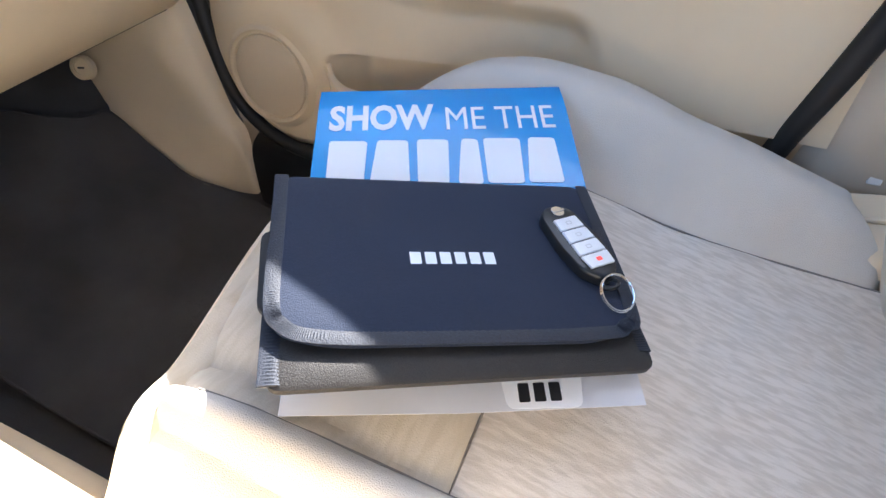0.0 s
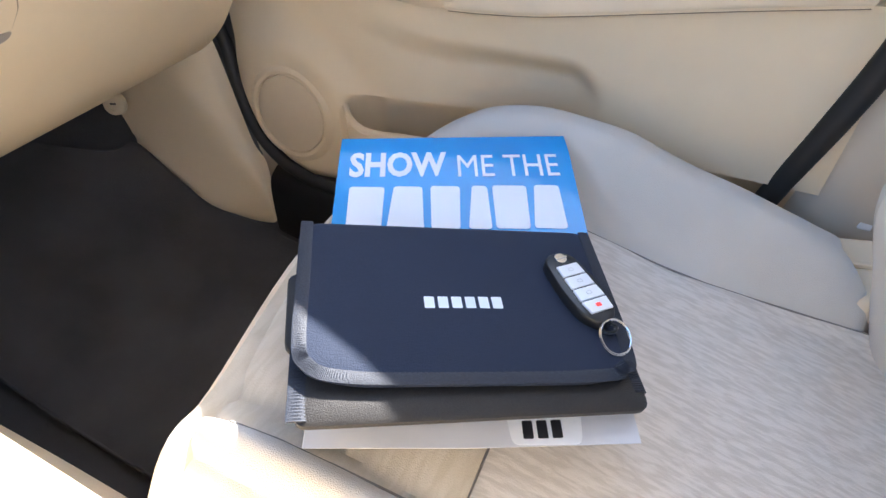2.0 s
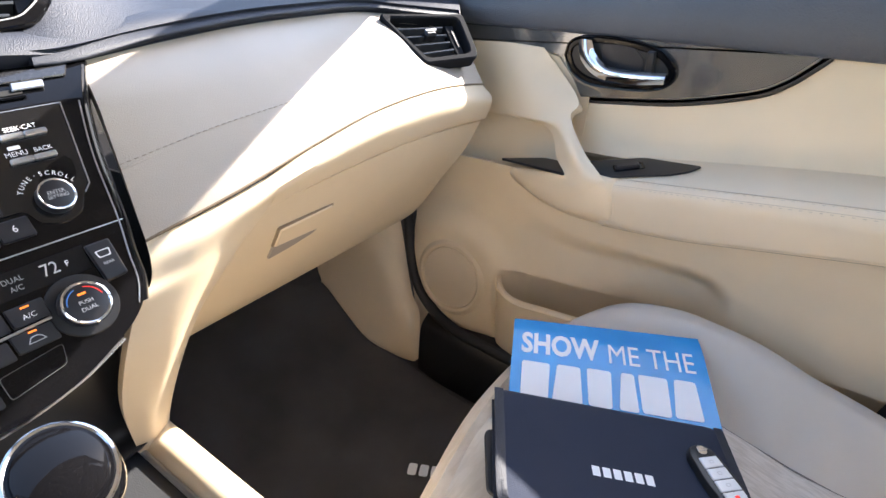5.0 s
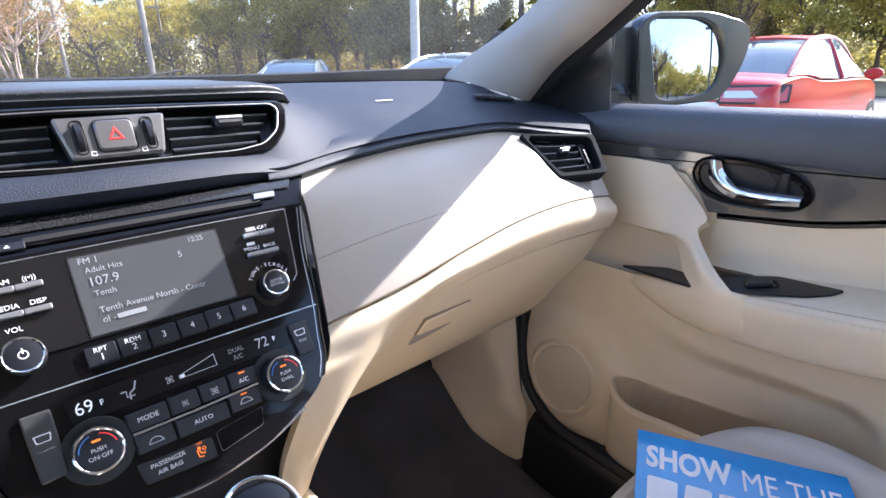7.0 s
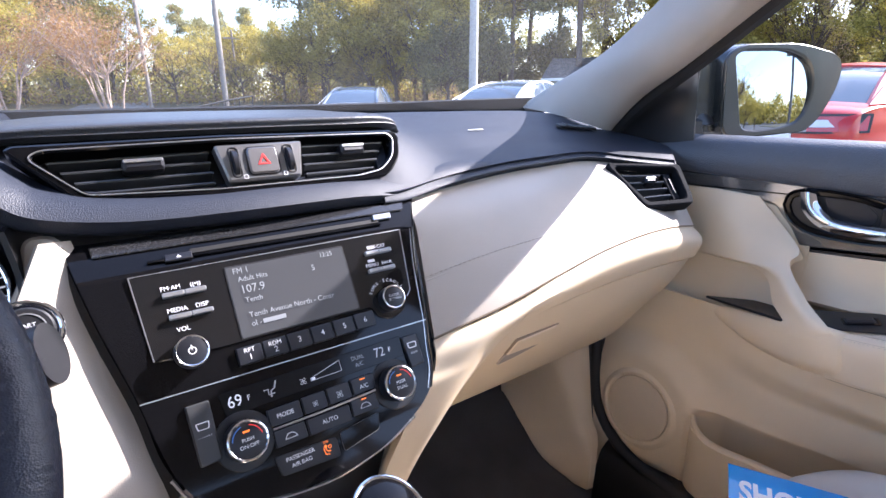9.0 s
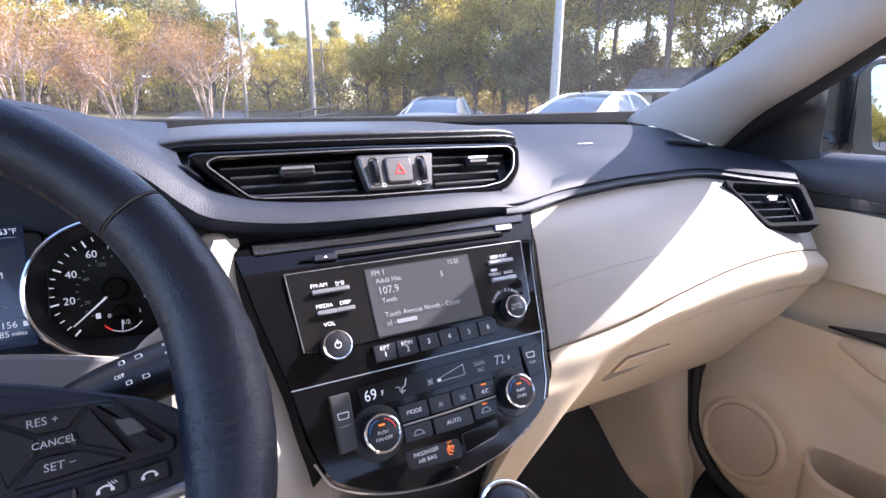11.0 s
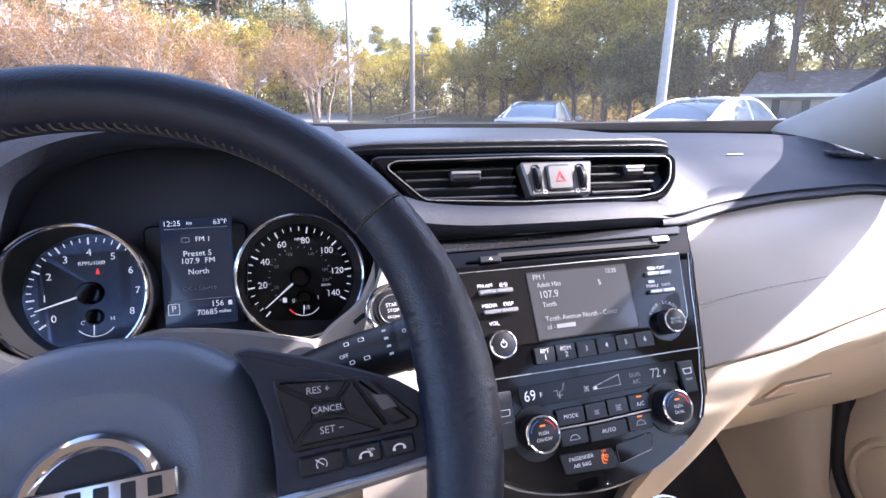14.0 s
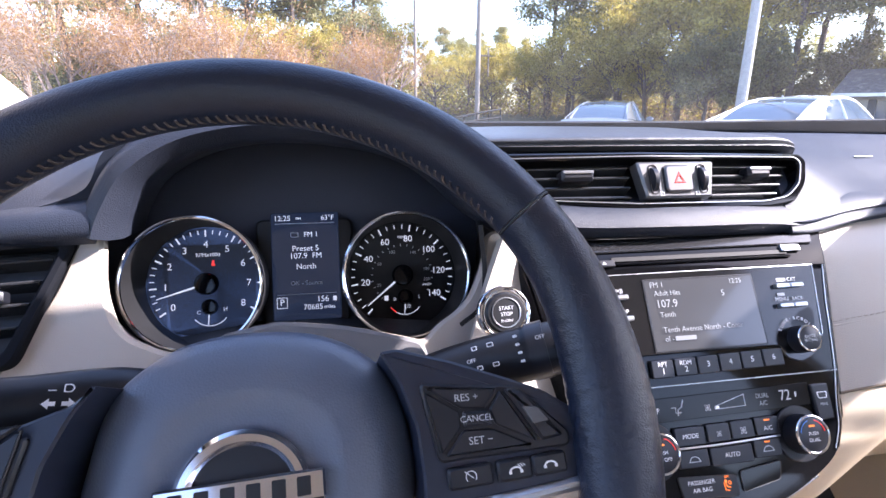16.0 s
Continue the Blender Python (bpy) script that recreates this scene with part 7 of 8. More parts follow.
def rounding(x, y):
    """Draws the front corners of the cushion back."""
    k = max(0.0, min(1.0, (0.35 - x) / 0.15))
    c = 0.037 * k * k * (3 - 2 * k) + 0.02 * max(0.0, (0.19 - x) / 0.05) ** 2 + 0.05 * max(0.0, (x - 0.60) / 0.09) ** 1.5
    return y - c * max(0.0, (y - 0.22) / 0.285) ** 2


def patch(x0, x1, y0, y1, nx, ny, edge=(1, 1, 1, 1)):
    """A padded piece of the cushion, its edges drawn down into the seams."""
    bm = bmesh.new()
    g = []
    for i in range(nx + 1):
        row = []
        for j in range(ny + 1):
            a, b = i / nx, j / ny
            x, y = x0 + (x1 - x0) * a, y0 + (y1 - y0) * b
            if x1 > 0.6 and y0 < 0:                                # rounded rear end of the bolster
                y0_ = -0.045 + 0.038 * ease((x - 0.585) / 0.06)
                y = y0_ + (y1 - y0_) * b
            x += 0.12 * max(0.0, 0.165 - y) * (a if 0.56 < x1 < 0.57 else (1 - a) if 0.57 < x0 < 0.575 else 0)
            x += (x0 < 0.24) * (1 - a if x0 > 0.233 else a) * -0.11 * (y - 0.27)
            rear = 0.05 * (1 - ease((y - y0_) / 0.035)) ** 2 if x1 > 0.6 and y0 < 0 else 0.0
            d = min(a * (x1 - x0) if edge[0] else 1, (1 - a) * (x1 - x0) if edge[1] else 1, b * (y1 - y0) if edge[2] else 1, (1 - b) * (y1 - y0) if edge[3] else 1)
            z = seat_z(x, y) - rear - 0.004 * math.exp(-(d / 0.006) ** 1.2) + 0.0025 * noise.noise(Vector((x * 14, y * 14, 0)))
            if 0.233 < x0 < 0.24:
                z -= 0.012 * max(0.0, min(1.0, (y - 0.40) / 0.06)) * max(0.0, min(1.0, (0.255 - x) / 0.035))
            row.append(bm.verts.new((x, rounding(x, y), z)))
        g.append(row)
    for i in range(nx):
        for j in range(ny):
            bm.faces.new((g[i][j], g[i + 1][j], g[i + 1][j + 1], g[i][j + 1]))
    rim = [g[i][0] for i in range(nx + 1)] + [g[nx][j] for j in range(1, ny + 1)] + [g[i][ny] for i in range(nx - 1, -1, -1)] + [g[0][j] for j in range(ny - 1, 0, -1)]
    low = [bm.verts.new(v.co - Vector((0, 0, 0.05))) for v in rim]
    for k in range(len(rim)):
        bm.faces.new((rim[k - 1], rim[k], low[k], low[k - 1]))
    bm.faces.new(low)
    return bm


part("rear_insert", patch(0.2335, 0.5695, -0.12, 0.2694, 60, 70), SEATMID, seat, "beige cloth insert with wavy pale streaks")
part("front_insert", patch(0.2335, 0.5695, 0.2706, 0.488, 60, 50, (1, 1, 1, 0)), SEATFRONT, seat, "tan streaked cloth front insert")
part("outer_bolster", patch(0.5705, 0.690, -0.12, 0.488, 36, 80, (1, 0, 0, 0)), SEATSIDE, seat, "plain grey-beige side bolster")
part("inner_bolster", patch(0.142, 0.2325, -0.12, 0.488, 24, 80, (0, 1, 0, 0)), SEATSIDE, seat, "plain grey-beige side bolster")
_fx = (0.150, 0.19, 0.235, 0.385, 0.535, 0.62, 0.685)
part("front_roll", shell([[(x, rounding(x, 0.480), seat_z(x, 0.480) - (0.030 if x > 0.6 else 0.006)) for x in _fx], [(x, rounding(x, 0.503), seat_z(x, 0.488) - (0.055 if x > 0.6 else 0.033)) for x in _fx], [(x, rounding(x, 0.502), 0.62) for x in _fx], [(x, rounding(x, 0.455), 0.52) for x in _fx]], 34, 20, 0.02), SEATFRONT, seat)
for x0 in (0.233, 0.570):
    part("seam", tube([(sx_, rounding(sx_, y), seat_z(sx_, y) - 0.0046) for sx_, y in ((x0 - 0.11 * (y - 0.27) if x0 < 0.3 else x0 + 0.12 * max(0.0, 0.165 - y), y) for y in (k * 0.0465 - 0.1 for k in range(13)))], 0.0011, n=6), SEATSEAM, seat)
part("seam", tube([(0.235 + 0.03 * k, 0.270, seat_z(0.235 + 0.03 * k, 0.27) - 0.0041) for k in range(12)], 0.0011, n=6), SEATSEAM, seat)
for sx, x in ((-1, 0.150), (1, 0.665)):
    part("side_cover", shell([[(x, 0.49, 0.67), (x, 0.2, 0.66), (x, -0.1, 0.62)], [(x + sx * 0.008, 0.50, 0.60), (x + sx * 0.008, 0.2, 0.60), (x + sx * 0.008, -0.1, 0.58)], [(x, 0.47, 0.50), (x, 0.2, 0.50), (x, -0.1, 0.50)]], 16, 12, 0.01), BEIGE if sx < 0 else GREYTRIM, seat)
for x in (0.20, 0.57):
    part("rail", box(x - 0.02, x + 0.02, -0.1, 0.46, 0.405, 0.44), SATIN, seat)
    part("rail_bracket", box(x - 0.012, x + 0.012, 0.0, 0.42, 0.44, 0.60), SATIN, seat)
part("backrest", shell([[(0.150, -0.095, 0.60), (0.17, -0.045, 0.60), (0.25, -0.055, 0.60), (0.385, -0.075, 0.60), (0.52, -0.060, 0.60), (0.585, -0.050, 0.60), (0.62, -0.085, 0.60)], [(0.145, -0.12, 0.71), (0.165, -0.045, 0.71), (0.25, -0.080, 0.71), (0.385, -0.10, 0.71), (0.52, -0.070, 0.71), (0.595, 0.000, 0.71), (0.640, -0.09, 0.71)], [(0.145, -0.13, 0.83), (0.165, -0.045, 0.83), (0.25, -0.095, 0.83), (0.385, -0.13, 0.83), (0.52, -0.070, 0.83), (0.600, 0.036, 0.83), (0.655, -0.06, 0.83)],
                        [(0.145, -0.22, 1.00), (0.165, -0.13, 1.00), (0.25, -0.18, 1.00), (0.385, -0.20, 1.00), (0.52, -0.15, 1.00), (0.605, -0.03, 1.00), (0.64, -0.14, 1.00)], [(0.20, -0.30, 1.22), (0.22, -0.25, 1.22), (0.28, -0.25, 1.23), (0.385, -0.26, 1.24), (0.50, -0.25, 1.23), (0.56, -0.25, 1.22), (0.58, -0.30, 1.22)]], 40, 30, 0.06), SEATSIDE, seat, "grey-beige cloth backrest")
part("recliner_cover", shell([[(0.598, 0.028, 0.640), (0.602, -0.03, 0.652), (0.604, -0.10, 0.660)], [(0.606, 0.026, 0.664), (0.610, -0.03, 0.676), (0.612, -0.10, 0.684)], [(0.640, 0.024, 0.676), (0.640, -0.03, 0.684), (0.640, -0.10, 0.690)], [(0.676, 0.022, 0.682), (0.678, -0.03, 0.690), (0.678, -0.10, 0.694)],
                              [(0.690, 0.022, 0.672), (0.694, -0.03, 0.680), (0.694, -0.10, 0.686)], [(0.694, 0.022, 0.58), (0.698, -0.03, 0.58), (0.700, -0.10, 0.58)]], 14, 30, 0.01), BEIGE, seat, "beige plastic recliner cover")
part("recliner_ridge", tube([(0.648, 0.022, 0.6795), (0.650, -0.03, 0.688), (0.651, -0.09, 0.693)], 0.0035, n=8, seg=12), BEIGE, seat)
belt = thing("belt_anchor", (0.70, 0.03, 0.62), "white clip of the seat belt anchor beside the seat", "belt anchor")
part("clip", slab(rrect(0.014, 0.010, 0.002), 0.006, frame3((0.734, -0.020, 0.678), (0, -1, 0), (0.3, 0, 1)), 0.001), PAPERWHITE, belt)
part("anchor_strap", tube([(0.735, -0.02, 0.55), (0.736, -0.020, 0.62), (0.735, -0.020, 0.675)], 0.006, n=8, seg=8, flat=0.3), BEIGE, belt)

drv = thing("driver_seat", (-0.385, -0.20, 0.42), "beige cloth driver seat pushed well back", "car seat")
part("cushion", shell([[(-0.62, 0.14, 0.60), (-0.385, 0.16, 0.62), (-0.15, 0.14, 0.60)], [(-0.62, 0.11, 0.70), (-0.385, 0.12, 0.70), (-0.15, 0.11, 0.70)], [(-0.62, -0.15, 0.66), (-0.385, -0.15, 0.64), (-0.15, -0.15, 0.66)], [(-0.62, -0.40, 0.62), (-0.385, -0.40, 0.60), (-0.15, -0.40, 0.62)]], 20, 20, 0.10), SEATSIDE, drv)
part("backrest", shell([[(-0.62, -0.36, 0.60), (-0.385, -0.40, 0.60), (-0.15, -0.36, 0.60)], [(-0.62, -0.46, 0.90), (-0.385, -0.52, 0.90), (-0.15, -0.46, 0.90)], [(-0.56, -0.60, 1.22), (-0.385, -0.62, 1.24), (-0.21, -0.60, 1.22)]], 20, 20, 0.08), SEATSIDE, drv)
part("base", box(-0.58, -0.19, -0.35, 0.08, 0.41, 0.60), SATIN, drv)

# ---- things lying on the seat ----
BM = frame3((0.504, 0.527, 0.792), (0.4666, -0.8833, -0.0458), (0.8753, 0.4537, 0.1674))
book = thing("brochure", (0.42, 0.34, 0.73), "blue printed brochure lying under the document case", "brochure")
_q = lambda x, y, z: BM @ Vector((x, y, z))


def sheet(x0, x1, y0, y1, z, th, nx=16, ny=20):
    return shell([[_q(x0 + (x1 - x0) * i / 6, y0 + (y1 - y0) * j / 6, z + 0.003 * math.sin(1.5 + 5 * (y0 + (y1 - y0) * j / 6) / 0.32) * ((x0 + (x1 - x0) * i / 6) / 0.24) - 0.003 * ((y0 + (y1 - y0) * j / 6) > -0.02) + 0.012 * ease((-0.22 - (y0 + (y1 - y0) * j / 6)) / 0.09) * max(0.0, 1 - (x0 + (x1 - x0) * i / 6) / 0.12)) for i in range(7)] for j in range(7)], nx, ny, th)


part("cover", sheet(0, 0.239, -0.16, 0, 0.0, 0.0008), PAPERBLUE, book, "glossy blue cover half with white letters")
part("cover", sheet(0.002, 0.238, -0.325, -0.161, 0.0, 0.0008), PAPERGREY, book, "glossy grey lower half of the cover")
part("pages", sheet(0.001, 0.2375, -0.324, -0.001, -0.0012, 0.002), PAPERWHITE, book)
letters("SHOW", 0.0455, at2(BM, 0.0115, -0.0450, 0.0), PAPERWHITE, book, align="LEFT", th=0.00005, wide=0.70, bold=0.0016)
letters("ME THE", 0.0440, at2(BM, 0.1190, -0.0480, 0.0), PAPERWHITE, book, align="LEFT", th=0.00005, wide=0.715)
for k, (x0, x1) in enumerate(((0.0135, 0.048), (0.051, 0.088), (0.093, 0.122), (0.128, 0.152), (0.154, 0.188), (0.190, 0.2235))):
    part("brand_block", slab(rounded([(x0, -0.127), (x1 - 0.002, -0.128), (x1 - (0.003 if k % 2 else 0.0), -0.0745), (x0 + (0.006 if k % 2 else 0), -0.0735)], 0.004), 0.0002, BM, 0.00005), PAPERWHITE, book, "plain white block in place of the brand name")
part("print_panel", slab(rounded([(0.146, -0.324), (0.196, -0.325), (0.200, -0.290), (0.142, -0.289)], 0.006), 0.0003, BM, 0.0001), PAPERWHITE, book, "plain white printed patch")
for k in range(3):
    part("print_bar", slab(rrect(0.0075, 0.013, 0.001), 0.0003, at2(BM, 0.158 + k * 0.0105, -0.3135, 0.0004), 0.0001), SATIN, book)
    part("print_bar", slab(rrect(0.0075, 0.013, 0.001), 0.0003, at2(BM, 0.156 + k * 0.0105, -0.2965, 0.0004), 0.0001), SATIN, book)

# the print follows the bend of the paper
_bi = BM.inverted()
for ob in book.children:
    if ob.name.split(".")[0] in ("lettering", "brand_block", "print_panel", "print_bar"):
        for vt in ob.data.vertices:
            p = _bi @ vt.co
            p.z += 0.003 * math.sin(1.5 + 5 * p.y / 0.32) * (p.x / 0.24) - 0.003 * max(0.0, min(1.0, (p.y + 0.0267) / 0.0267)) + 0.0005
            vt.co = BM @ p

KM = frame3((0.363, 0.469, 0.806), (0.5377, -0.8221, -0.187), (0.8401, 0.5412, 0.0363))
case = thing("document_case", (0.36, 0.34, 0.75), "black nylon document case with fold-over flap and ribbed binding", "document case")


def pillow(o, z0, h, m, sag=0.004, low=((0.985, 0.0), (1.0, 0.3), (1.0, 0.7))):
    """A soft flat body: the outline o, domed and rounded."""
    bm = bmesh.new()
    cx, cy = sum(p[0] for p in o) / len(o), sum(p[1] for p in o) / len(o)
    lv = []
    for s, z in [(s, h * f) for s, f in low] + [(0.985, h * 0.92), (0.955, h), (0.8, h + sag * 0.35), (0.5, h + sag * 0.8), (0.2, h + sag)]:
        lv.append([bm.verts.new(m @ Vector((cx + (x - cx) * s, cy + (y - cy) * s, z0 + z))) for x, y in o])
    for p, q in zip(lv, lv[1:]):
        for i in range(len(o)):
            bm.faces.new((p[i - 1], p[i], q[i], q[i - 1]))
    bm.faces.new(lv[-1])
    bm.faces.new(lv[0])
    return bm


_body = rounded([(0.000, -0.002), (0.002, -0.178), (0.254, -0.176), (0.259, -0.004)], 0.010, 4)
part("pouch", pillow(_body, -0.036, 0.026, KM, 0.004, ((0.84, 0.0), (0.91, 0.3), (0.985, 0.75))), NYLON2, case, "brown-black nylon pouch")
_flap = rounded([(-0.001, 0.001), (0.001, -0.128), (0.010, -0.1445), (0.040, -0.1530), (0.215, -0.1560), (0.247, -0.146), (0.257, 0.000)], 0.016, 5)
part("flap", pillow(_flap, -0.0095, 0.008, KM, 0.003), NYLON, case, "blue-black nylon flap folded over")
part("binding", ribbon([(0.0035, 0.0), (0.0040, -0.06), (0.0045, -0.120), (0.0105, -0.1380), (0.032, -0.1480), (0.10, -0.1512), (0.215, -0.1520), (0.236, -0.1465), (0.2465, -0.128), (0.2530, -0.002)], KM, 0.0100, 0.0009, 420, -0.0012), BINDING, case, "ribbed edge binding")
part("binding", ribbon([(0.004, -0.01), (0.0045, -0.09), (0.0060, -0.174)], KM, 0.013, 0.0012, 150, -0.0105), BINDING, case, "ribbed edge binding")
part("binding", ribbon([(0.248, -0.01), (0.249, -0.09), (0.2480, -0.162)], KM, 0.010, 0.0016, 150, -0.0105), BINDING, case, "ribbed edge binding")
part("inner_leaf", slab(rounded([(-0.009, -0.045), (-0.006, -0.12), (0.06, -0.12), (0.06, -0.045)], 0.01), 0.004, at2(KM, 0, 0, -0.020), 0.001), RUBBER, case)
for k in range(6):
    part("brand_bar", slab(rounded([(0.0935 + k * 0.0107, -0.0935), (0.1018 + k * 0.0107, -0.0936), (0.1018 + k * 0.0107, -0.0822), (0.0935 + k * 0.0107, -0.0820)], 0.001), 0.0008, at2(KM, 0, 0, 0.0008), 0.0003), WHITETH, case, "white embroidered plain bar")

FM = at2(KM, 0.2225, -0.0755, 0.0040) @ pose(0, 0, 0, 0, 0, 18)
fob = thing("key_fob", FM.translation, "black car key fob with four silver buttons and steel ring", "key fob")
_fo = rounded([(-0.0150, 0.030), (-0.0185, 0.0), (-0.0165, -0.026), (-0.006, -0.0385), (0.006, -0.0385), (0.0165, -0.026), (0.0185, 0.0), (0.0150, 0.030), (0.007, 0.0385), (-0.007, 0.0385)], 0.007, 4)
part("shell", pillow(_fo, -0.006, 0.011, FM, 0.002), mat("fob_black", (0.012, 0.013, 0.015), 0.4, var=0.05), fob)
part("badge", slab(ellipse(0.0055, 0.0052, 0, 0.0300, 24), 0.001, at2(FM, 0, 0, 0.0062), 0.0004), CHROME, fob)
part("badge_bar", slab(rrect(0.012, 0.0022, 0.0005, 0, 0.0300), 0.0015, at2(FM, 0, 0, 0.0065), 0.0003), CHROME, fob)
for k in range(4):
    w0, w1 = 0.0105 + 0.0006 * k, 0.0105 + 0.0006 * (k + 1)
    y0 = 0.0215 - k * 0.0128
    b = part("button", slab(rounded([(-w0, y0), (-w1 + (0.002 if k == 3 else 0), y0 - 0.0118), (w1 - (0.002 if k == 3 else 0), y0 - 0.0118), (w0, y0)], 0.001), 0.0018, at2(FM, 0, 0, 0.0062), 0.0006), mat("silver_button", (0.72, 0.74, 0.77), 0.35, metal=0.3), fob, "silver button with printed sign")
    part("sign", slab(rrect(0.005, 0.0035, 0.001, 0, y0 - 0.006), 0.0002, at2(FM, 0, 0, 0.0080), 0.0001, hole=None if k == 3 else rrect(0.0036, 0.0022, 0.0007, 0, y0 - 0.006)), REDINK if k == 3 else GREYINK, b)
part("loop", tube([FM @ Vector((0.007 * math.cos(a), -0.041 + 0.004 * math.sin(a), 0.0)) for a in (i * math.tau / 16 for i in range(16))], 0.0016, n=6, closed=True), SATIN, fob)
part("split_ring", ringbm(0.0138, 0.0008, at2(FM, -0.001, -0.0500, 0.0005) @ pose(0, 0, 0, 24, 0, 0), 48, 6), CHROME, fob)
part("split_ring", ringbm(0.0134, 0.0007, at2(FM, -0.001, -0.0500, 0.0016) @ pose(0, 0, 0, 24, 0, 0), 48, 6), CHROME, fob)

# ---- outside ----
ASPHALT = mat("asphalt", (0.085, 0.084, 0.083), 0.85, bump=((60, 0.4, 0.01),), var=0.2)
GRASS = mat("dry_lawn", (0.11, 0.10, 0.05), 0.95, bump=((40, 0.6, 0.03),), spots=((0.6, (0.17, 0.13, 0.07), 0.8),), var=0.3)
BARK = mat("pine_bark", (0.13, 0.095, 0.075), 0.9, bump=((18, 0.8, 0.03),), var=0.3)
PALEBARK = mat("pale_myrtle_bark", (0.40, 0.30, 0.24), 0.85, bump=((14, 0.5, 0.02),), var=0.25)
tagged(part("ground", slab([(-400, -400), (400, -400), (400, 400), (-400, 400)], 0.5, Matrix.Translation((0, 0, -0.5)), 0.01), ASPHALT), "grey asphalt car park around the car", "ground", kind="structure")
def bank(y):
    """Height of the lawn, which rises gently beyond the car park."""
    t = max(0.0, min(1.0, (y - 35) / 27))
    return 0.06 + 1.12 * t * t * (3 - 2 * t)


tagged(part("lawn", shell([[(x, y, bank(y)) for x in (-140, -60, 0, 60, 140)] for y in (34, 37, 41, 45, 49, 53, 57, 61, 66, 90, 150, 260)], 8, 60, 0.05), GRASS), "dry autumn lawn rising beyond the car park", "lawn", kind="structure")
tagged(part("road", shell([[(x0 + w * k / 4, y, bank(y) + 0.03) for k in range(5)] for x0, w, y in ((-3.0, 7.0, 34.5), (-1.4, 6.2, 42), (0.4, 5.6, 50), (2.0, 5.2, 58), (3.0, 5.0, 66), (-2, 5, 84))], 6, 30, 0.03), mat("pale_worn_asphalt", (0.21, 0.205, 0.195), 0.9, bump=((30, 0.3, 0.01),), var=0.12)), "pale side road climbing between the trees", "road", kind="structure")
tagged(part("lawn", slab([(26, -60), (140, -60), (140, 33.5), (26, 33.5)], 0.05, Matrix.Identity(4), 0.02), GRASS), "dry autumn lawn under the side woods", "lawn", kind="structure")


def leafmat(name, c1, c2):
    m = mat(name, c1, 0.65)
    n, L = m.node_tree.nodes, m.node_tree.links
    g, r = n.new("ShaderNodeNewGeometry"), n.new("ShaderNodeValToRGB")
    r.color_ramp.elements[0].color, r.color_ramp.elements[1].color = (*c1, 1), (*c2, 1)
    L.new(g.outputs["Random Per Island"], r.inputs["Fac"])
    b = n["Principled BSDF"]
    L.new(r.outputs[0], b.inputs["Base Color"])
    t, a = n.new("ShaderNodeBsdfTranslucent"), n.new("ShaderNodeMixShader")
    L.new(r.outputs[0], t.inputs["Color"])
    a.inputs[0].default_value = 0.5
    L.new(b.outputs[0], a.inputs[1])
    L.new(t.outputs[0], a.inputs[2])
    L.new(a.outputs[0], n["Material Output"].inputs["Surface"])
    return m


PINE = leafmat("pine_needles", (0.13, 0.135, 0.06), (0.46, 0.42, 0.19))
OAK = leafmat("yellow_green_leaves", (0.24, 0.20, 0.05), (0.66, 0.54, 0.13))
DARKLEAF = leafmat("dark_evergreen_leaves", (0.12, 0.12, 0.05), (0.36, 0.32, 0.14))
RUSSET = leafmat("russet_leaves", (0.31, 0.155, 0.062), (0.56, 0.35, 0.15))
TANLEAF = leafmat("tan_leaves", (0.26, 0.17, 0.09), (0.44, 0.32, 0.18))


def leaves(centres, count, size, spread, rng, flat=0.6):
    """Many small leaves scattered round centres: one mesh."""
    k = len(centres)
    idx = rng.integers(0, k, count)
    c = np.array([tuple(q) for q in centres])[idx]
    r = np.array(spread)[idx] if np.ndim(spread) else np.full(count, spread)
    p = c + rng.normal(0, 0.5, (count, 3)) * r[:, None] * np.array((1, 1, flat))
    a, b = rng.normal(0, 1, (count, 3)), rng.normal(0, 1, (count, 3))
    a /= np.linalg.norm(a, axis=1)[:, None]
    b -= a * (a * b).sum(1)[:, None]
    b /= np.linalg.norm(b, axis=1)[:, None]
    s = size * rng.uniform(0.6, 1.4, (count, 1))
    v = np.stack((p - a * s, p - b * s * 0.45, p + a * s, p + b * s * 0.45), 1).reshape(-1, 3)
    me = bpy.data.meshes.new("crown")
    me.from_pydata(v.tolist(), [], np.arange(count * 4).reshape(-1, 4).tolist())
    return me


def limb(bm, p0, p1, r0, r1, n=6, bend=0.0, rng=None):
    pts = [Vector(p0).lerp(Vector(p1), t) + Vector(rng.normal(0, 1, 3)) * bend * math.sin(math.pi * t) for t in (0, 0.33, 0.66, 1)]
    b = tube(pts, [r0, r0 * 0.66 + r1 * 0.34, r0 * 0.34 + r1 * 0.66, r1], n=n)
    me = bpy.data.meshes.new("tmp")
    b.to_mesh(me)
    b.free()
    bm.from_mesh(me)
    bpy.data.meshes.remove(me)


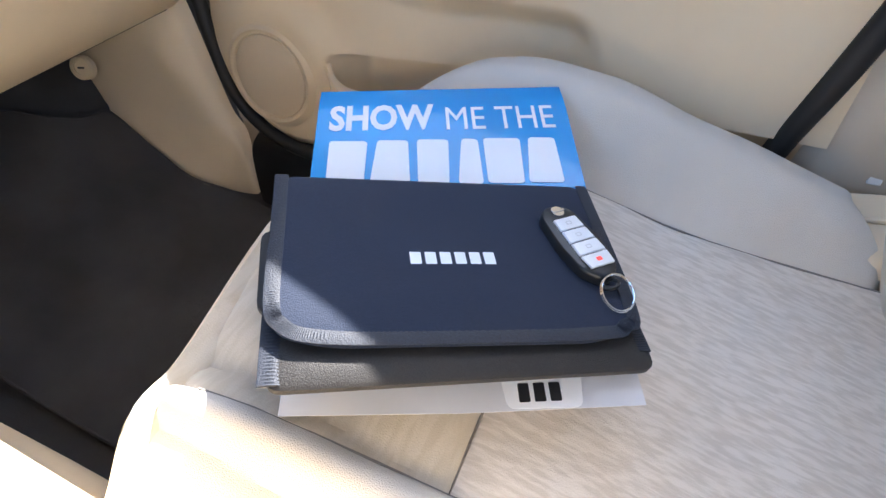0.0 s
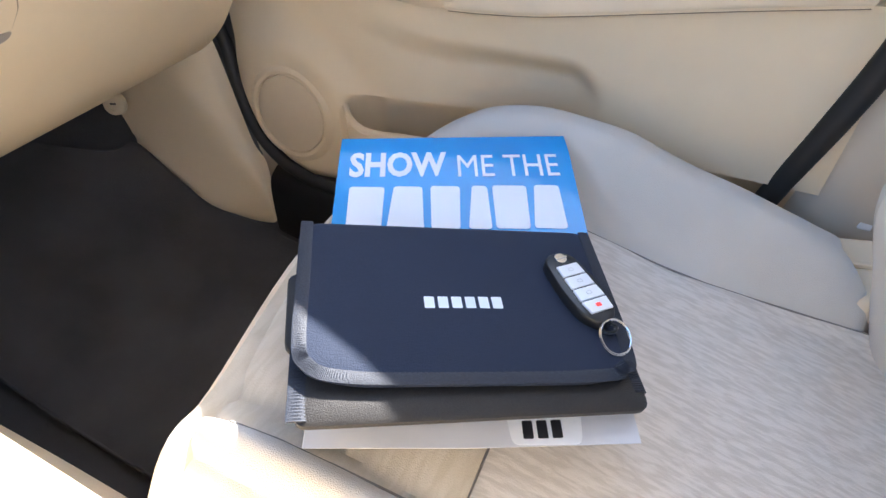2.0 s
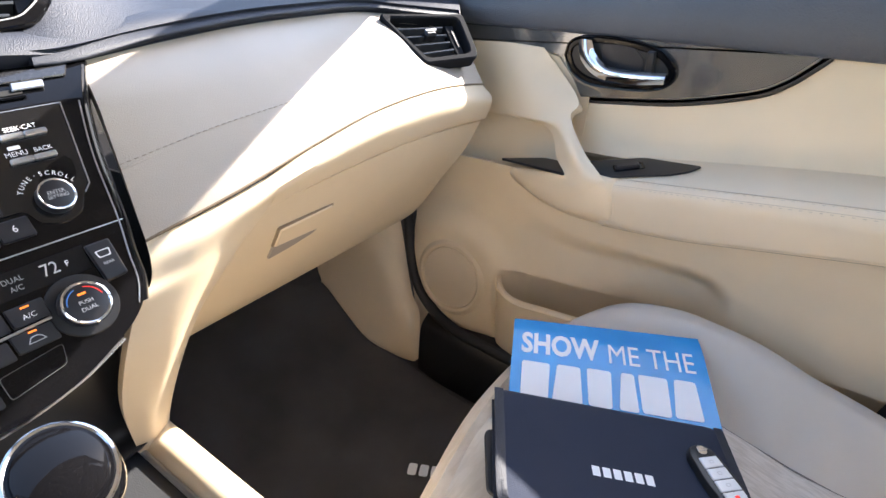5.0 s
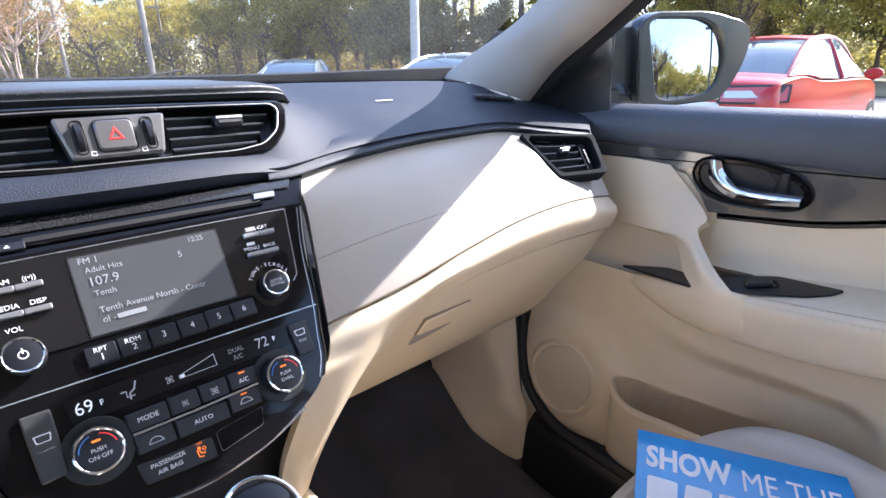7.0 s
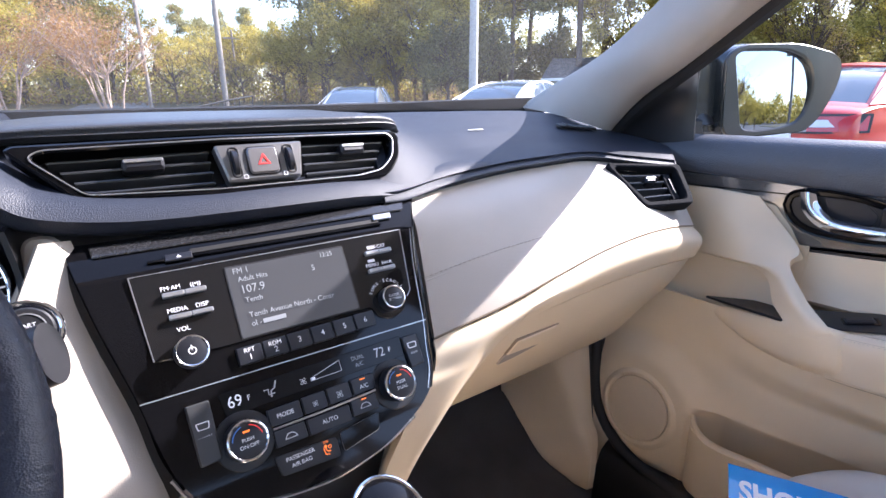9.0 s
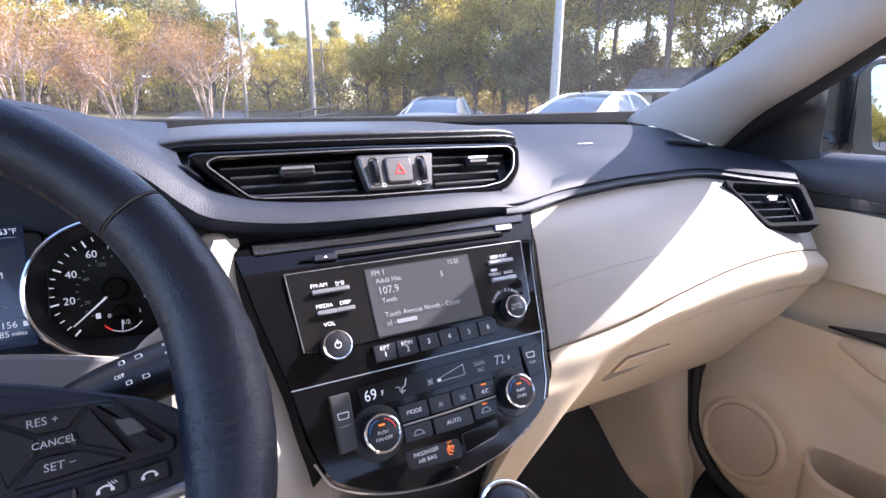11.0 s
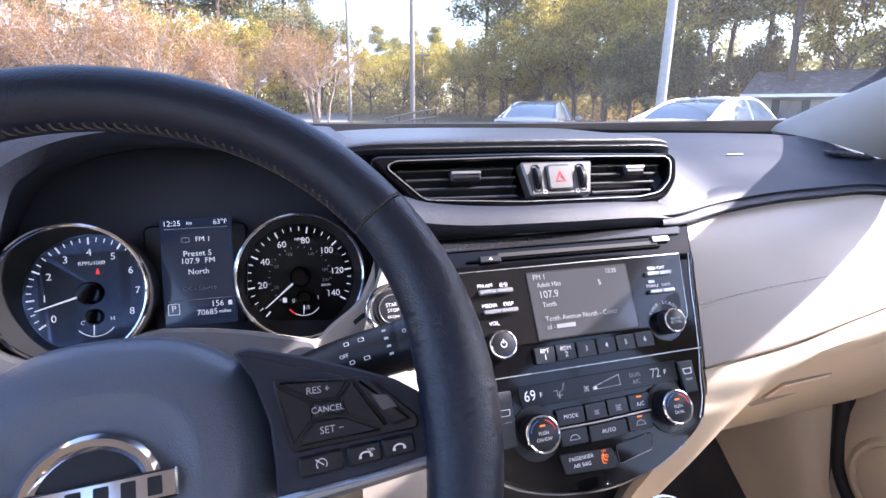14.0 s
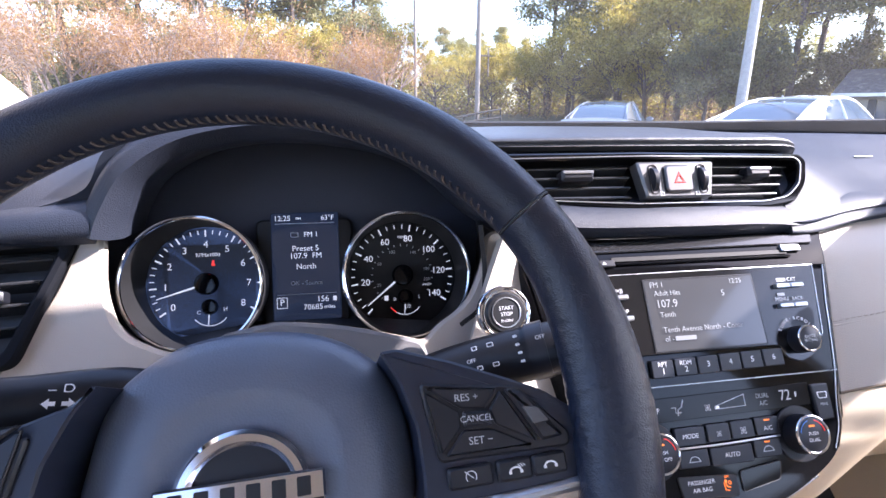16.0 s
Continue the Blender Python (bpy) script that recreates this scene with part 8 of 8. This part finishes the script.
def make_tree(name, label, kind, seed, h):
    rng = np.random.default_rng(seed)
    t = thing(name, (0, 0, 0), label, "tree", group="trees round the car park")
    bm = bmesh.new()
    cen, spr = [], []
    if kind == "pine":
        limb(bm, (0, 0, -0.2), (rng.normal(0, .4), rng.normal(0, .4), h), 0.24, 0.04, 8, 0.15, rng)
        for i in range(30):
            z = h * rng.uniform(0.38, 0.99)
            a, l = rng.uniform(0, math.tau), (1.05 - z / h) * h * 0.26 + 0.7
            e = (l * math.cos(a), l * math.sin(a), z + l * rng.uniform(-0.05, 0.35))
            limb(bm, (0, 0, z), e, 0.06, 0.015, 4, 0.1, rng)
            for q in (0.45, 0.7, 0.95):
                cen.append((e[0] * q, e[1] * q, z + (e[2] - z) * q))
                spr.append(0.9 + 0.5 * rng.random())
        n, s, mt = 15000, 0.13, PINE
    elif kind in ("oak", "dark", "bare"):
        limb(bm, (0, 0, -0.2), (0.2, 0.1, h * 0.45), 0.20, 0.12, 8, 0.1, rng)
        for i in range(16):
            z = h * rng.uniform(0.2, 0.5)
            a, l = rng.uniform(0, math.tau), h * rng.uniform(0.16, 0.34)
            e = (l * math.cos(a), l * math.sin(a), z + h * rng.uniform(0.12, 0.5))
            limb(bm, (0.1, 0.05, z), e, 0.08, 0.025, 5, 0.3, rng)
            for j in range(5):
                f = Vector(e) + Vector(rng.normal(0, 1, 3)) * h * 0.10
                limb(bm, Vector((0.1, 0.05, z)).lerp(Vector(e), rng.uniform(0.5, 1)), f, 0.03, 0.008, 4, 0.1, rng)
                cen.append(tuple(f))
                spr.append(h * rng.uniform(0.05, 0.11))
        n, s, mt = {"oak": (15000, 0.12, OAK), "dark": (17000, 0.12, DARKLEAF), "bare": (1800, 0.07, TANLEAF)}[kind]
    else:                                                         # many-stemmed shrub tree
        for i in range(9):
            a = rng.uniform(0, math.tau)
            k = (0.15 * math.cos(a), 0.15 * math.sin(a), -0.1)
            m1 = (h * 0.16 * math.cos(a), h * 0.16 * math.sin(a), h * rng.uniform(0.4, 0.5))
            limb(bm, k, m1, 0.07, 0.04, 5, 0.08, rng)
            for j in range(7):
                b = a + rng.normal(0, 0.7)
                l = h * rng.uniform(0.2, 0.45)
                e = (m1[0] * 0.7 + l * math.cos(b), m1[1] * 0.7 + l * math.sin(b), m1[2] + h * rng.uniform(0.15, 0.55))
                limb(bm, m1, e, 0.028, 0.010, 4, 0.1, rng)
                for q in range(6):
                    w = Vector(m1).lerp(Vector(e), rng.uniform(0.35, 1))
                    f = w + Vector(rng.normal(0, 1, 3)) * h * 0.09 + Vector((0, 0, h * 0.05))
                    limb(bm, w, f, 0.011, 0.004, 3, 0.05, rng)
                    cen.append(tuple(f))
                    spr.append(h * 0.07)
        n, s, mt = 9500, 0.050, RUSSET
    part("trunk", bm, PALEBARK if kind == "myrtle" else BARK, t)
    me = leaves(cen, n, s, spr, rng, 0.6 if kind == "pine" else 0.9)
    me.materials.append(mt)
    cr = new("crown", me)
    cr.parent = t
    return t


rng = np.random.default_rng(5)
kinds = {}
for kind, nm, lab, h, cnt in (("pine", "pine_tree", "tall pine with bare lower trunk and loose crown", 17, 3), ("oak", "broadleaf_tree", "yellow-green autumn broadleaf tree", 10, 3), ("dark", "evergreen_tree", "dense dark evergreen tree", 9, 2), ("bare", "bare_tree", "nearly bare tree with a few tan leaves", 9, 2), ("myrtle", "crape_myrtle", "many-stemmed crape myrtle with russet autumn twigs", 5.9, 3)):
    kinds[kind] = [make_tree(nm, lab, kind, 10 * len(kinds) + i, h * (0.9 + 0.1 * i)) for i in range(cnt)]
used = set()


def plant(kind, x, y, s=1.0):
    src = kinds[kind][int(rng.integers(0, len(kinds[kind])))]
    m = pose(x, y, bank(y) - 0.05 if y > 34 and abs(x) < 130 else 0, 0, 0, float(rng.uniform(0, 360)))
    if src.name not in used:
        used.add(src.name)
        src.matrix_world = m @ Matrix.Scale(s, 4)
        src.matrix_basis = m @ Matrix.Scale(s, 4)
        return src
    c = copy_thing(src, m)
    c.scale = (s, s, s)
    return c


# positions by bearing (degrees to the right of straight ahead) and distance
def ring(kind, b, d, s=1.0):
    plant(kind, -0.2 + d * math.sin(radians(b)), 0.3 + d * math.cos(radians(b)), s)


for b, d, s in ((-24.5, 31, 1.0), (-17.5, 30, 1.0), (-10.6, 29.5, 1.02), (-3.4, 30, 0.98), (4.2, 31, 0.92), (-31, 33, .95), (-38, 34, .95), (-14, 36, 0.9), (-7, 37, 0.9)):
    ring("myrtle", b, d, s)
for b, d, s in ((-34, 52, 1.4), (-29, 60, 1.4), (-24, 56, 1.3), (-20, 50, 1.2), (-18, 58, 1.4), (-13, 54, 1.4), (-9, 60, 1.5), (-5, 56, 1.35), (-2, 62, 1.3), (1, 58, 1.1), (3, 75, .8), (14, 105, .8), (19, 110, .75), (10.5, 98, .85), (16.5, 92, .8), (12.5, 100, .9), (21.5, 60, .95), (23.5, 56, .9), (26, 62, 1.0), (28.5, 55, .9), (31, 60, 1.0), (34, 55, 1.0), (37, 62, 1.0),
                (41, 58, 1.0), (45, 55, 1.0), (48, 60, 1.0), (52, 55, 1.0), (56, 58, 1.0), (60, 52, 1.0), (65, 55, 1.0), (70, 50, 1.0), (76, 55, 1.0), (83, 52, 1.0), (90, 55, 1.0), (43, 44, .85), (50, 42, .85)):
    ring("pine", b, d, s * (1.35 if b > 20 else 1.0))
for b, d, s in ((4.5, 60, .9), (8, 70, .8), (11, 78, .85), (13.5, 84, .9), (16, 74, .85), (18.5, 66, .85), (21, 58, .75), (24, 52, .8), (28, 50, .95), (31, 48, 1.0), (34, 46, 1.05), (38, 44, 1.0), (54, 46, 1.0), (62, 44, 1.0), (68, 46, .9), (75, 44, .9), (-4, 52, .8), (-10, 48, .8), (0.5, 58, .8), (-40, 46, .9), (82, 45, .9)):
    ring("oak", b, d, s)
for b, d, s in ((22.5, 66, .6), (26, 56, .6), (33, 58, .7), (36.5, 40, .75), (39.5, 41, .7), (42, 50, .8), (30, 62, .7), (47, 50, .8), (58, 50, .9), (66, 52, .9), (-16, 62, .9), (-22, 64, .9), (72, 52, .9), (80, 50, .9)):
    ring("dark", b, d, s)
for b, d, s in ((-27, 44, 1.05), (-30, 46, 1.0), (-35, 40, 1.0), (13, 62, .75), (9.5, 55, .6), (15.5, 56, .5), (19.5, 58, .7), (6, 64, .9), (70, 44, 1.0)):
    ring("bare", b, d, s)
ring("bare", 161, 30, 0.80)
for b, d, s in ((163, 40, 0.62), (159, 44, 0.5), (157, 50, 0.4)):
    ring("oak", b, d, s)
for b in (*range(100, 140, 11), *range(172, 322, 11)):
    ring("pine" if b % 2 else "oak", b, 60 + 12 * math.sin(b), 1.0)

# dense undergrowth and far woods: uncountable
def thicket(name, label, b0, b1, d0, d1, z1, count, size, mt, seed):
    r = np.random.default_rng(seed)
    b, d = np.radians(r.uniform(b0, b1, count // 40)), r.uniform(d0, d1, count // 40)
    top = z1 * (0.55 + 0.45 * np.abs(np.sin(b * 37 + seed) * np.sin(b * 91)))
    cen = np.stack((-0.2 + d * np.sin(b), 0.3 + d * np.cos(b), top * r.uniform(0.03, 1, count // 40)), 1)
    me = leaves(cen, count, size, 1.6, r, 0.8)
    me.materials.append(mt)
    tagged(new(name, me), label, "woods", kind="stuff")


thicket("undergrowth", "dense dark undergrowth along the wood edge", -60, 130, 62, 76, 5.5, 90000, 0.22, DARKLEAF, 3)
thicket("undergrowth", "yellow-green undergrowth along the wood edge", -60, 130, 58, 70, 4.5, 50000, 0.20, OAK, 4)
thicket("undergrowth", "tan brushwood between the trees", -60, 60, 52, 64, 3.0, 26000, 0.15, TANLEAF, 6)
thicket("far_woods", "dark far woods behind the trees", 20, 130, 76, 95, 12, 70000, 0.36, PINE, 7)
thicket("far_woods", "dark far woods behind the crape myrtles", -62, 4, 72, 92, 16, 60000, 0.36, PINE, 8)

thicket("far_woods", "low olive woods far behind the car", 138, 172, 80, 100, 7, 16000, 0.40, OAK, 9)

# poles and wires
CONC = mat("weathered_pole", (0.42, 0.41, 0.39), 0.8, bump=((30, 0.3, 0.01),), var=0.12)
WOODP = mat("grey_wood_pole", (0.26, 0.23, 0.20), 0.9, bump=((25, 0.5, 0.01),), var=0.2)


def pole(x, y, h, r, lean, mt, label):
    p = thing("utility_pole", (x, y, 0), label, "pole")
    part("shaft", tube([(x, y, -0.3), (x + lean * h, y, h)], [r, r * 0.75], n=14), mt, p)
    return p


p1 = pole(10.95, 14.0, 9.0, 0.155, 0.015, CONC, "thick pale lamp pole rising behind the parked cars")
p2 = pole(7.15, 30.0, 11.5, 0.15, 0.002, WOODP, "slender pale utility pole beside the road")
pole(3.95, 32.5, 8.2, 0.10, 0.0, WOODP, "thin bare pole at the lawn edge")
p4 = pole(17.5, 66.0, 9.0, 0.14, 0.0, WOODP, "distant utility pole with a cross arm")
part("cross_arm", box(16.5, 18.5, 65.9, 66.1, 8.0, 8.2, 0.01), WOODP, p4)
p5 = pole(15.2, -25.4, 10.5, 0.15, 0.0, WOODP, "grey utility pole with a cross arm behind the car")
part("cross_arm", box(14.4, 16.0, -25.5, -25.3, 6.2, 6.35, 0.01), WOODP, p5)
part("lamp_arm", tube([(7.15, 30.0, 7.6), (6.2, 30.0, 7.9), (5.4, 30.0, 7.95)], 0.03, n=6), CONC, p2)
for a, b, sag in (((7.15, 30, 9.3), (26.0, 44.0, 12.5), 1.2), ((7.15, 30, 7.3), (17.5, 66, 8.2), 0.8), ((7.15, 30, 8.4), (-30, 44, 8.5), 1.2), ((30, 42, 7.0), (60, 30, 8.5), 0.8)):
    wpts = [Vector(a).lerp(Vector(b), t / 16) - Vector((0, 0, sag * 4 * (t / 16) * (1 - t / 16))) for t in range(17)]
    w = thing("overhead_wire", a, "thin dark overhead wire between poles", "wire")
    part("cable", tube(wpts, 0.018, n=5), RUBBER, w)

# parked cars
WIN = mat("tinted_car_glass", (0.06, 0.09, 0.13), 0.06, coat=0.2)
TYRE = mat("tyre_rubber", (0.02, 0.02, 0.02), 0.8)
LAMPRED = mat("red_lens", (0.45, 0.02, 0.02), 0.15, coat=1.0)
LAMPCLR = mat("clear_lens", (0.65, 0.65, 0.66), 0.12, coat=1.0)


def sedan(label, m, paint, size=1.09):
    """A saloon, its nose to +y, wheels on z = 0."""
    c = thing("parked_car", (0, 0, 0), label, "car", group="parked cars")
    hw = 0.90
    sec = ((-2.32, 0.62, 0.70, 0.80), (-2.25, 0.95, 0.95, 0.88), (-1.75, 1.04, 1.06, 0.97), (-1.0, 0.98, 0.98, 1.0), (0.8, 0.97, 0.97, 1.0), (1.5, 0.92, 0.94, 0.98), (2.1, 0.80, 0.82, 0.90), (2.32, 0.55, 0.58, 0.78))
    part("body", shell([[(-hw * w, y, 0.28), (-hw * w * 1.0, y, 0.55), (-hw * w * 0.97, y, z0 - 0.08), (-hw * w * 0.85, y, z0), (0, y, z1 + 0.02), (hw * w * 0.85, y, z0), (hw * w * 0.97, y, z0 - 0.08), (hw * w, y, 0.55), (hw * w, y, 0.28)] for y, z0, z1, w in sec], 40, 40, 0.02), paint, c)
    roof = ((-1.72, 1.02, 0.70), (-1.15, 1.30, 0.62), (-0.7, 1.415, 0.58), (-0.1, 1.46, 0.57), (0.35, 1.42, 0.58), (0.75, 1.27, 0.62), (1.25, 0.98, 0.70))
    part("roof", shell([[(-w * 1.02, y, z - 0.03), (-w * 0.9, y, z), (0, y, z + 0.035), (w * 0.9, y, z), (w * 1.02, y, z - 0.03)] for y, z, w in roof[2:5]], 16, 14, 0.02), paint, c)
    part("rear_window", shell([[(-w * 0.93, y, z), (0, y, z + 0.025), (w * 0.93, y, z)] for y, z, w in roof[:3]], 14, 10, 0.01), WIN, c, "dark rear window")
    part("windscreen", shell([[(-w * 0.93, y, z), (0, y, z + 0.025), (w * 0.93, y, z)] for y, z, w in roof[4:]], 14, 10, 0.01), WIN, c, "dark windscreen")
    for sx in (-1, 1):
        part("roof_rail", tube([(sx * w * 0.99, y, z - 0.01) for y, z, w in roof], 0.045, n=8, seg=40), paint, c)
        part("side_glass", shell([[(sx * 0.82, -1.15, 1.00), (sx * 0.83, -0.5, 0.98), (sx * 0.83, 0.3, 0.98), (sx * 0.80, 1.1, 0.98)], [(sx * 0.68, -0.90, 1.22), (sx * 0.68, -0.45, 1.30), (sx * 0.68, 0.2, 1.30), (sx * 0.70, 0.75, 1.18)], [(sx * 0.61, -0.75, 1.37), (sx * 0.60, -0.4, 1.42), (sx * 0.60, 0.1, 1.43), (sx * 0.61, 0.42, 1.38)]], 20, 10, 0.01), WIN, c, "dark side glass")
        part("rear_pillar", shell([[(sx * 0.74, -1.95, 1.03), (sx * 0.80, -1.5, 1.03), (sx * 0.835, -1.08, 0.99)], [(sx * 0.66, -1.28, 1.25), (sx * 0.685, -1.08, 1.24), (sx * 0.70, -0.86, 1.22)], [(sx * 0.585, -0.75, 1.425), (sx * 0.605, -0.70, 1.41), (sx * 0.63, -0.62, 1.37)]], 10, 12, 0.02), paint, c)
        part("door_post", tube([(sx * 0.845, -0.25, 0.98), (sx * 0.70, -0.25, 1.28), (sx * 0.61, -0.22, 1.42)], 0.03, n=6), paint, c)
        part("lamp_surround", shell([[(sx * 0.24, -2.292, 0.945), (sx * 0.52, -2.268, 0.955), (sx * 0.70, -2.225, 0.958), (sx * 0.835, -2.095, 0.96)], [(sx * 0.24, -2.325, 0.765), (sx * 0.52, -2.305, 0.768), (sx * 0.70, -2.268, 0.775), (sx * 0.842, -2.135, 0.785)]], 12, 6, 0.02), SATIN, c, "black tail lamp surround")
        part("tail_lamp", shell([[(sx * 0.27, -2.306, 0.925), (sx * 0.52, -2.283, 0.932), (sx * 0.68, -2.245, 0.935), (sx * 0.818, -2.12, 0.938)], [(sx * 0.27, -2.335, 0.785), (sx * 0.52, -2.316, 0.788), (sx * 0.68, -2.284, 0.793), (sx * 0.826, -2.155, 0.803)]], 12, 5, 0.02), LAMPRED, c, "red tail lamp")
        part("lamp_insert", shell([[(sx * 0.30, -2.318, 0.895), (sx * 0.52, -2.298, 0.90), (sx * 0.70, -2.252, 0.903)], [(sx * 0.30, -2.340, 0.825), (sx * 0.52, -2.322, 0.83), (sx * 0.70, -2.278, 0.835)]], 8, 4, 0.014), LAMPCLR, c)
        part("head_lamp", shell([[(sx * 0.50, 2.20, 0.74), (sx * 0.78, 2.05, 0.76)], [(sx * 0.50, 2.26, 0.64), (sx * 0.80, 2.10, 0.66)]], 8, 5, 0.02), LAMPCLR, c)
        part("door_mirror", slab(ellipse(0.10, 0.07, 0, 0, 16), 0.08, frame3((sx * 0.98, 0.72, 1.02), (1, 0, 0), (0, 0, 1)), 0.02), paint, c)
        for y in (-1.42, 1.42):
            w_ = part("wheel", lathe([(0.20, -0.10), (0.32, -0.10), (0.335, -0.05), (0.335, 0.05), (0.32, 0.10), (0.20, 0.10)], pose(sx * 0.80, y, 0.335, 0, 90, 0), 28), TYRE, c)
            part("rim", lathe([(0.21, -0.105), (0.20, -0.09), (0.05, -0.10), (0, -0.10)] if sx < 0 else [(0.21, 0.105), (0.20, 0.09), (0.05, 0.10), (0, 0.10)], pose(sx * 0.80, y, 0.335, 0, 90, 0), 20), SILVER, w_)
    part("plate_panel", box(-0.26, 0.26, -2.335, -2.32, 0.66, 0.78, 0.003), PAPERWHITE, c)
    part("roof_fin", shell([[(-0.03, -0.85, 1.435), (0.03, -0.85, 1.435)], [(-0.008, -0.92, 1.50), (0.008, -0.92, 1.50)]], 4, 4, 0.004), paint, c)
    m = m @ Matrix.Scale(size, 4)
    c.matrix_world = m
    c.matrix_basis = m
    return c


WHITEP = mat("white_car_paint", (0.80, 0.80, 0.80), 0.25, coat=1.0)
GREYP = mat("silver_grey_car_paint", (0.22, 0.24, 0.26), 0.3, metal=0.5, coat=1.0)
REDP = mat("bright_red_car_paint", (0.46, 0.004, 0.006), 0.32, coat=0.35)
sedan("white saloon parked across the lot", pose(9.15, 9.9, 0, 0, 0, -70), WHITEP)
sedan("silver-grey saloon seen from behind", pose(7.6, 15.3, 0, 0, 0, -38), GREYP)
sedan("bright red saloon parked beside our car", pose(8.95, 3.05, 0, 0, 0, -90), REDP, 1.09)

# house at the far right
BRICKH = mat("pale_painted_wall", (0.50, 0.47, 0.42), 0.8, bump=((8, 0.4, 0.02),), var=0.12)
ROOFM = mat("weathered_shingle", (0.13, 0.115, 0.11), 0.9, bump=((9, 0.6, 0.03),), spots=((3, (0.32, 0.28, 0.25), 0.6),), var=0.3)
house = thing("house", (37.3, 23.6, 0), "low pale house with dark shingle roof among trees", "house")
HT = pose(37.3, 23.6, 0, 0, 0, -52)


def hpart(name, bm, mt, lab=""):
    bm.transform(HT)
    return part(name, bm, mt, house, lab)


hpart("wall", box(-8, 8, -3.5, 3.5, 0, 2.6, 0.02), BRICKH)
bm = bmesh.new()
vs = [bm.verts.new(p) for p in ((-8.8, -4.4, 2.45), (8.8, -4.4, 2.45), (8.8, 4.4, 2.45), (-8.8, 4.4, 2.45), (-8.4, 0, 4.1), (8.4, 0, 4.1))]
for f in ((0, 1, 5, 4), (2, 3, 4, 5), (1, 2, 5), (3, 0, 4), (3, 2, 1, 0)):
    bm.faces.new([vs[i] for i in f])
hpart("roof", bm, ROOFM)
for x in (-6, -3, 3.2, 6):
    hpart("window", box(x - 0.6, x + 0.6, -3.56, -3.45, 0.9, 2.1, 0.01), WIN)
    for sx in (-1, 1):
        hpart("shutter", box(x + sx * 0.82 - 0.2, x + sx * 0.82 + 0.2, -3.58, -3.45, 0.85, 2.15, 0.01), mat("dark_shutter", (0.05, 0.055, 0.06), 0.6))
hpart("door", box(-0.5, 0.5, -3.57, -3.45, 0.1, 2.1, 0.01), WHITEP)
hpart("fascia_board", box(-8.8, 8.8, -4.45, -4.38, 2.3, 2.5, 0.01), WHITEP)

trailer = thing("equipment_trailer", (7.0, 26.5, 0), "low black open trailer rail beyond the car park", "trailer")
part("side_rail", tube([(4.6, 25.6, 0.95), (6.2, 26.2, 1.25), (7.6, 26.8, 1.45)], 0.05, n=6), RUBBER, trailer)
part("side_rail", tube([(4.6, 25.6, 0.65), (6.2, 26.2, 0.90), (7.6, 26.8, 1.05)], 0.05, n=6), RUBBER, trailer)
part("deck", box(4.6, 8.0, 25.5, 27.2, 0.5, 0.62, 0.02), RUBBER, trailer)
for k in range(5):
    part("upright", tube([(4.8 + k * 0.7, 25.7 + k * 0.27, 0.5), (4.8 + k * 0.7, 25.7 + k * 0.27, 1.0 + k * 0.11)], 0.035, n=6), RUBBER, trailer)
part("wheel", lathe([(0.2, -0.1), (0.35, -0.1), (0.35, 0.1), (0.2, 0.1)], pose(6.4, 25.5, 0.35, 90, 0, 0), 20), TYRE, trailer)
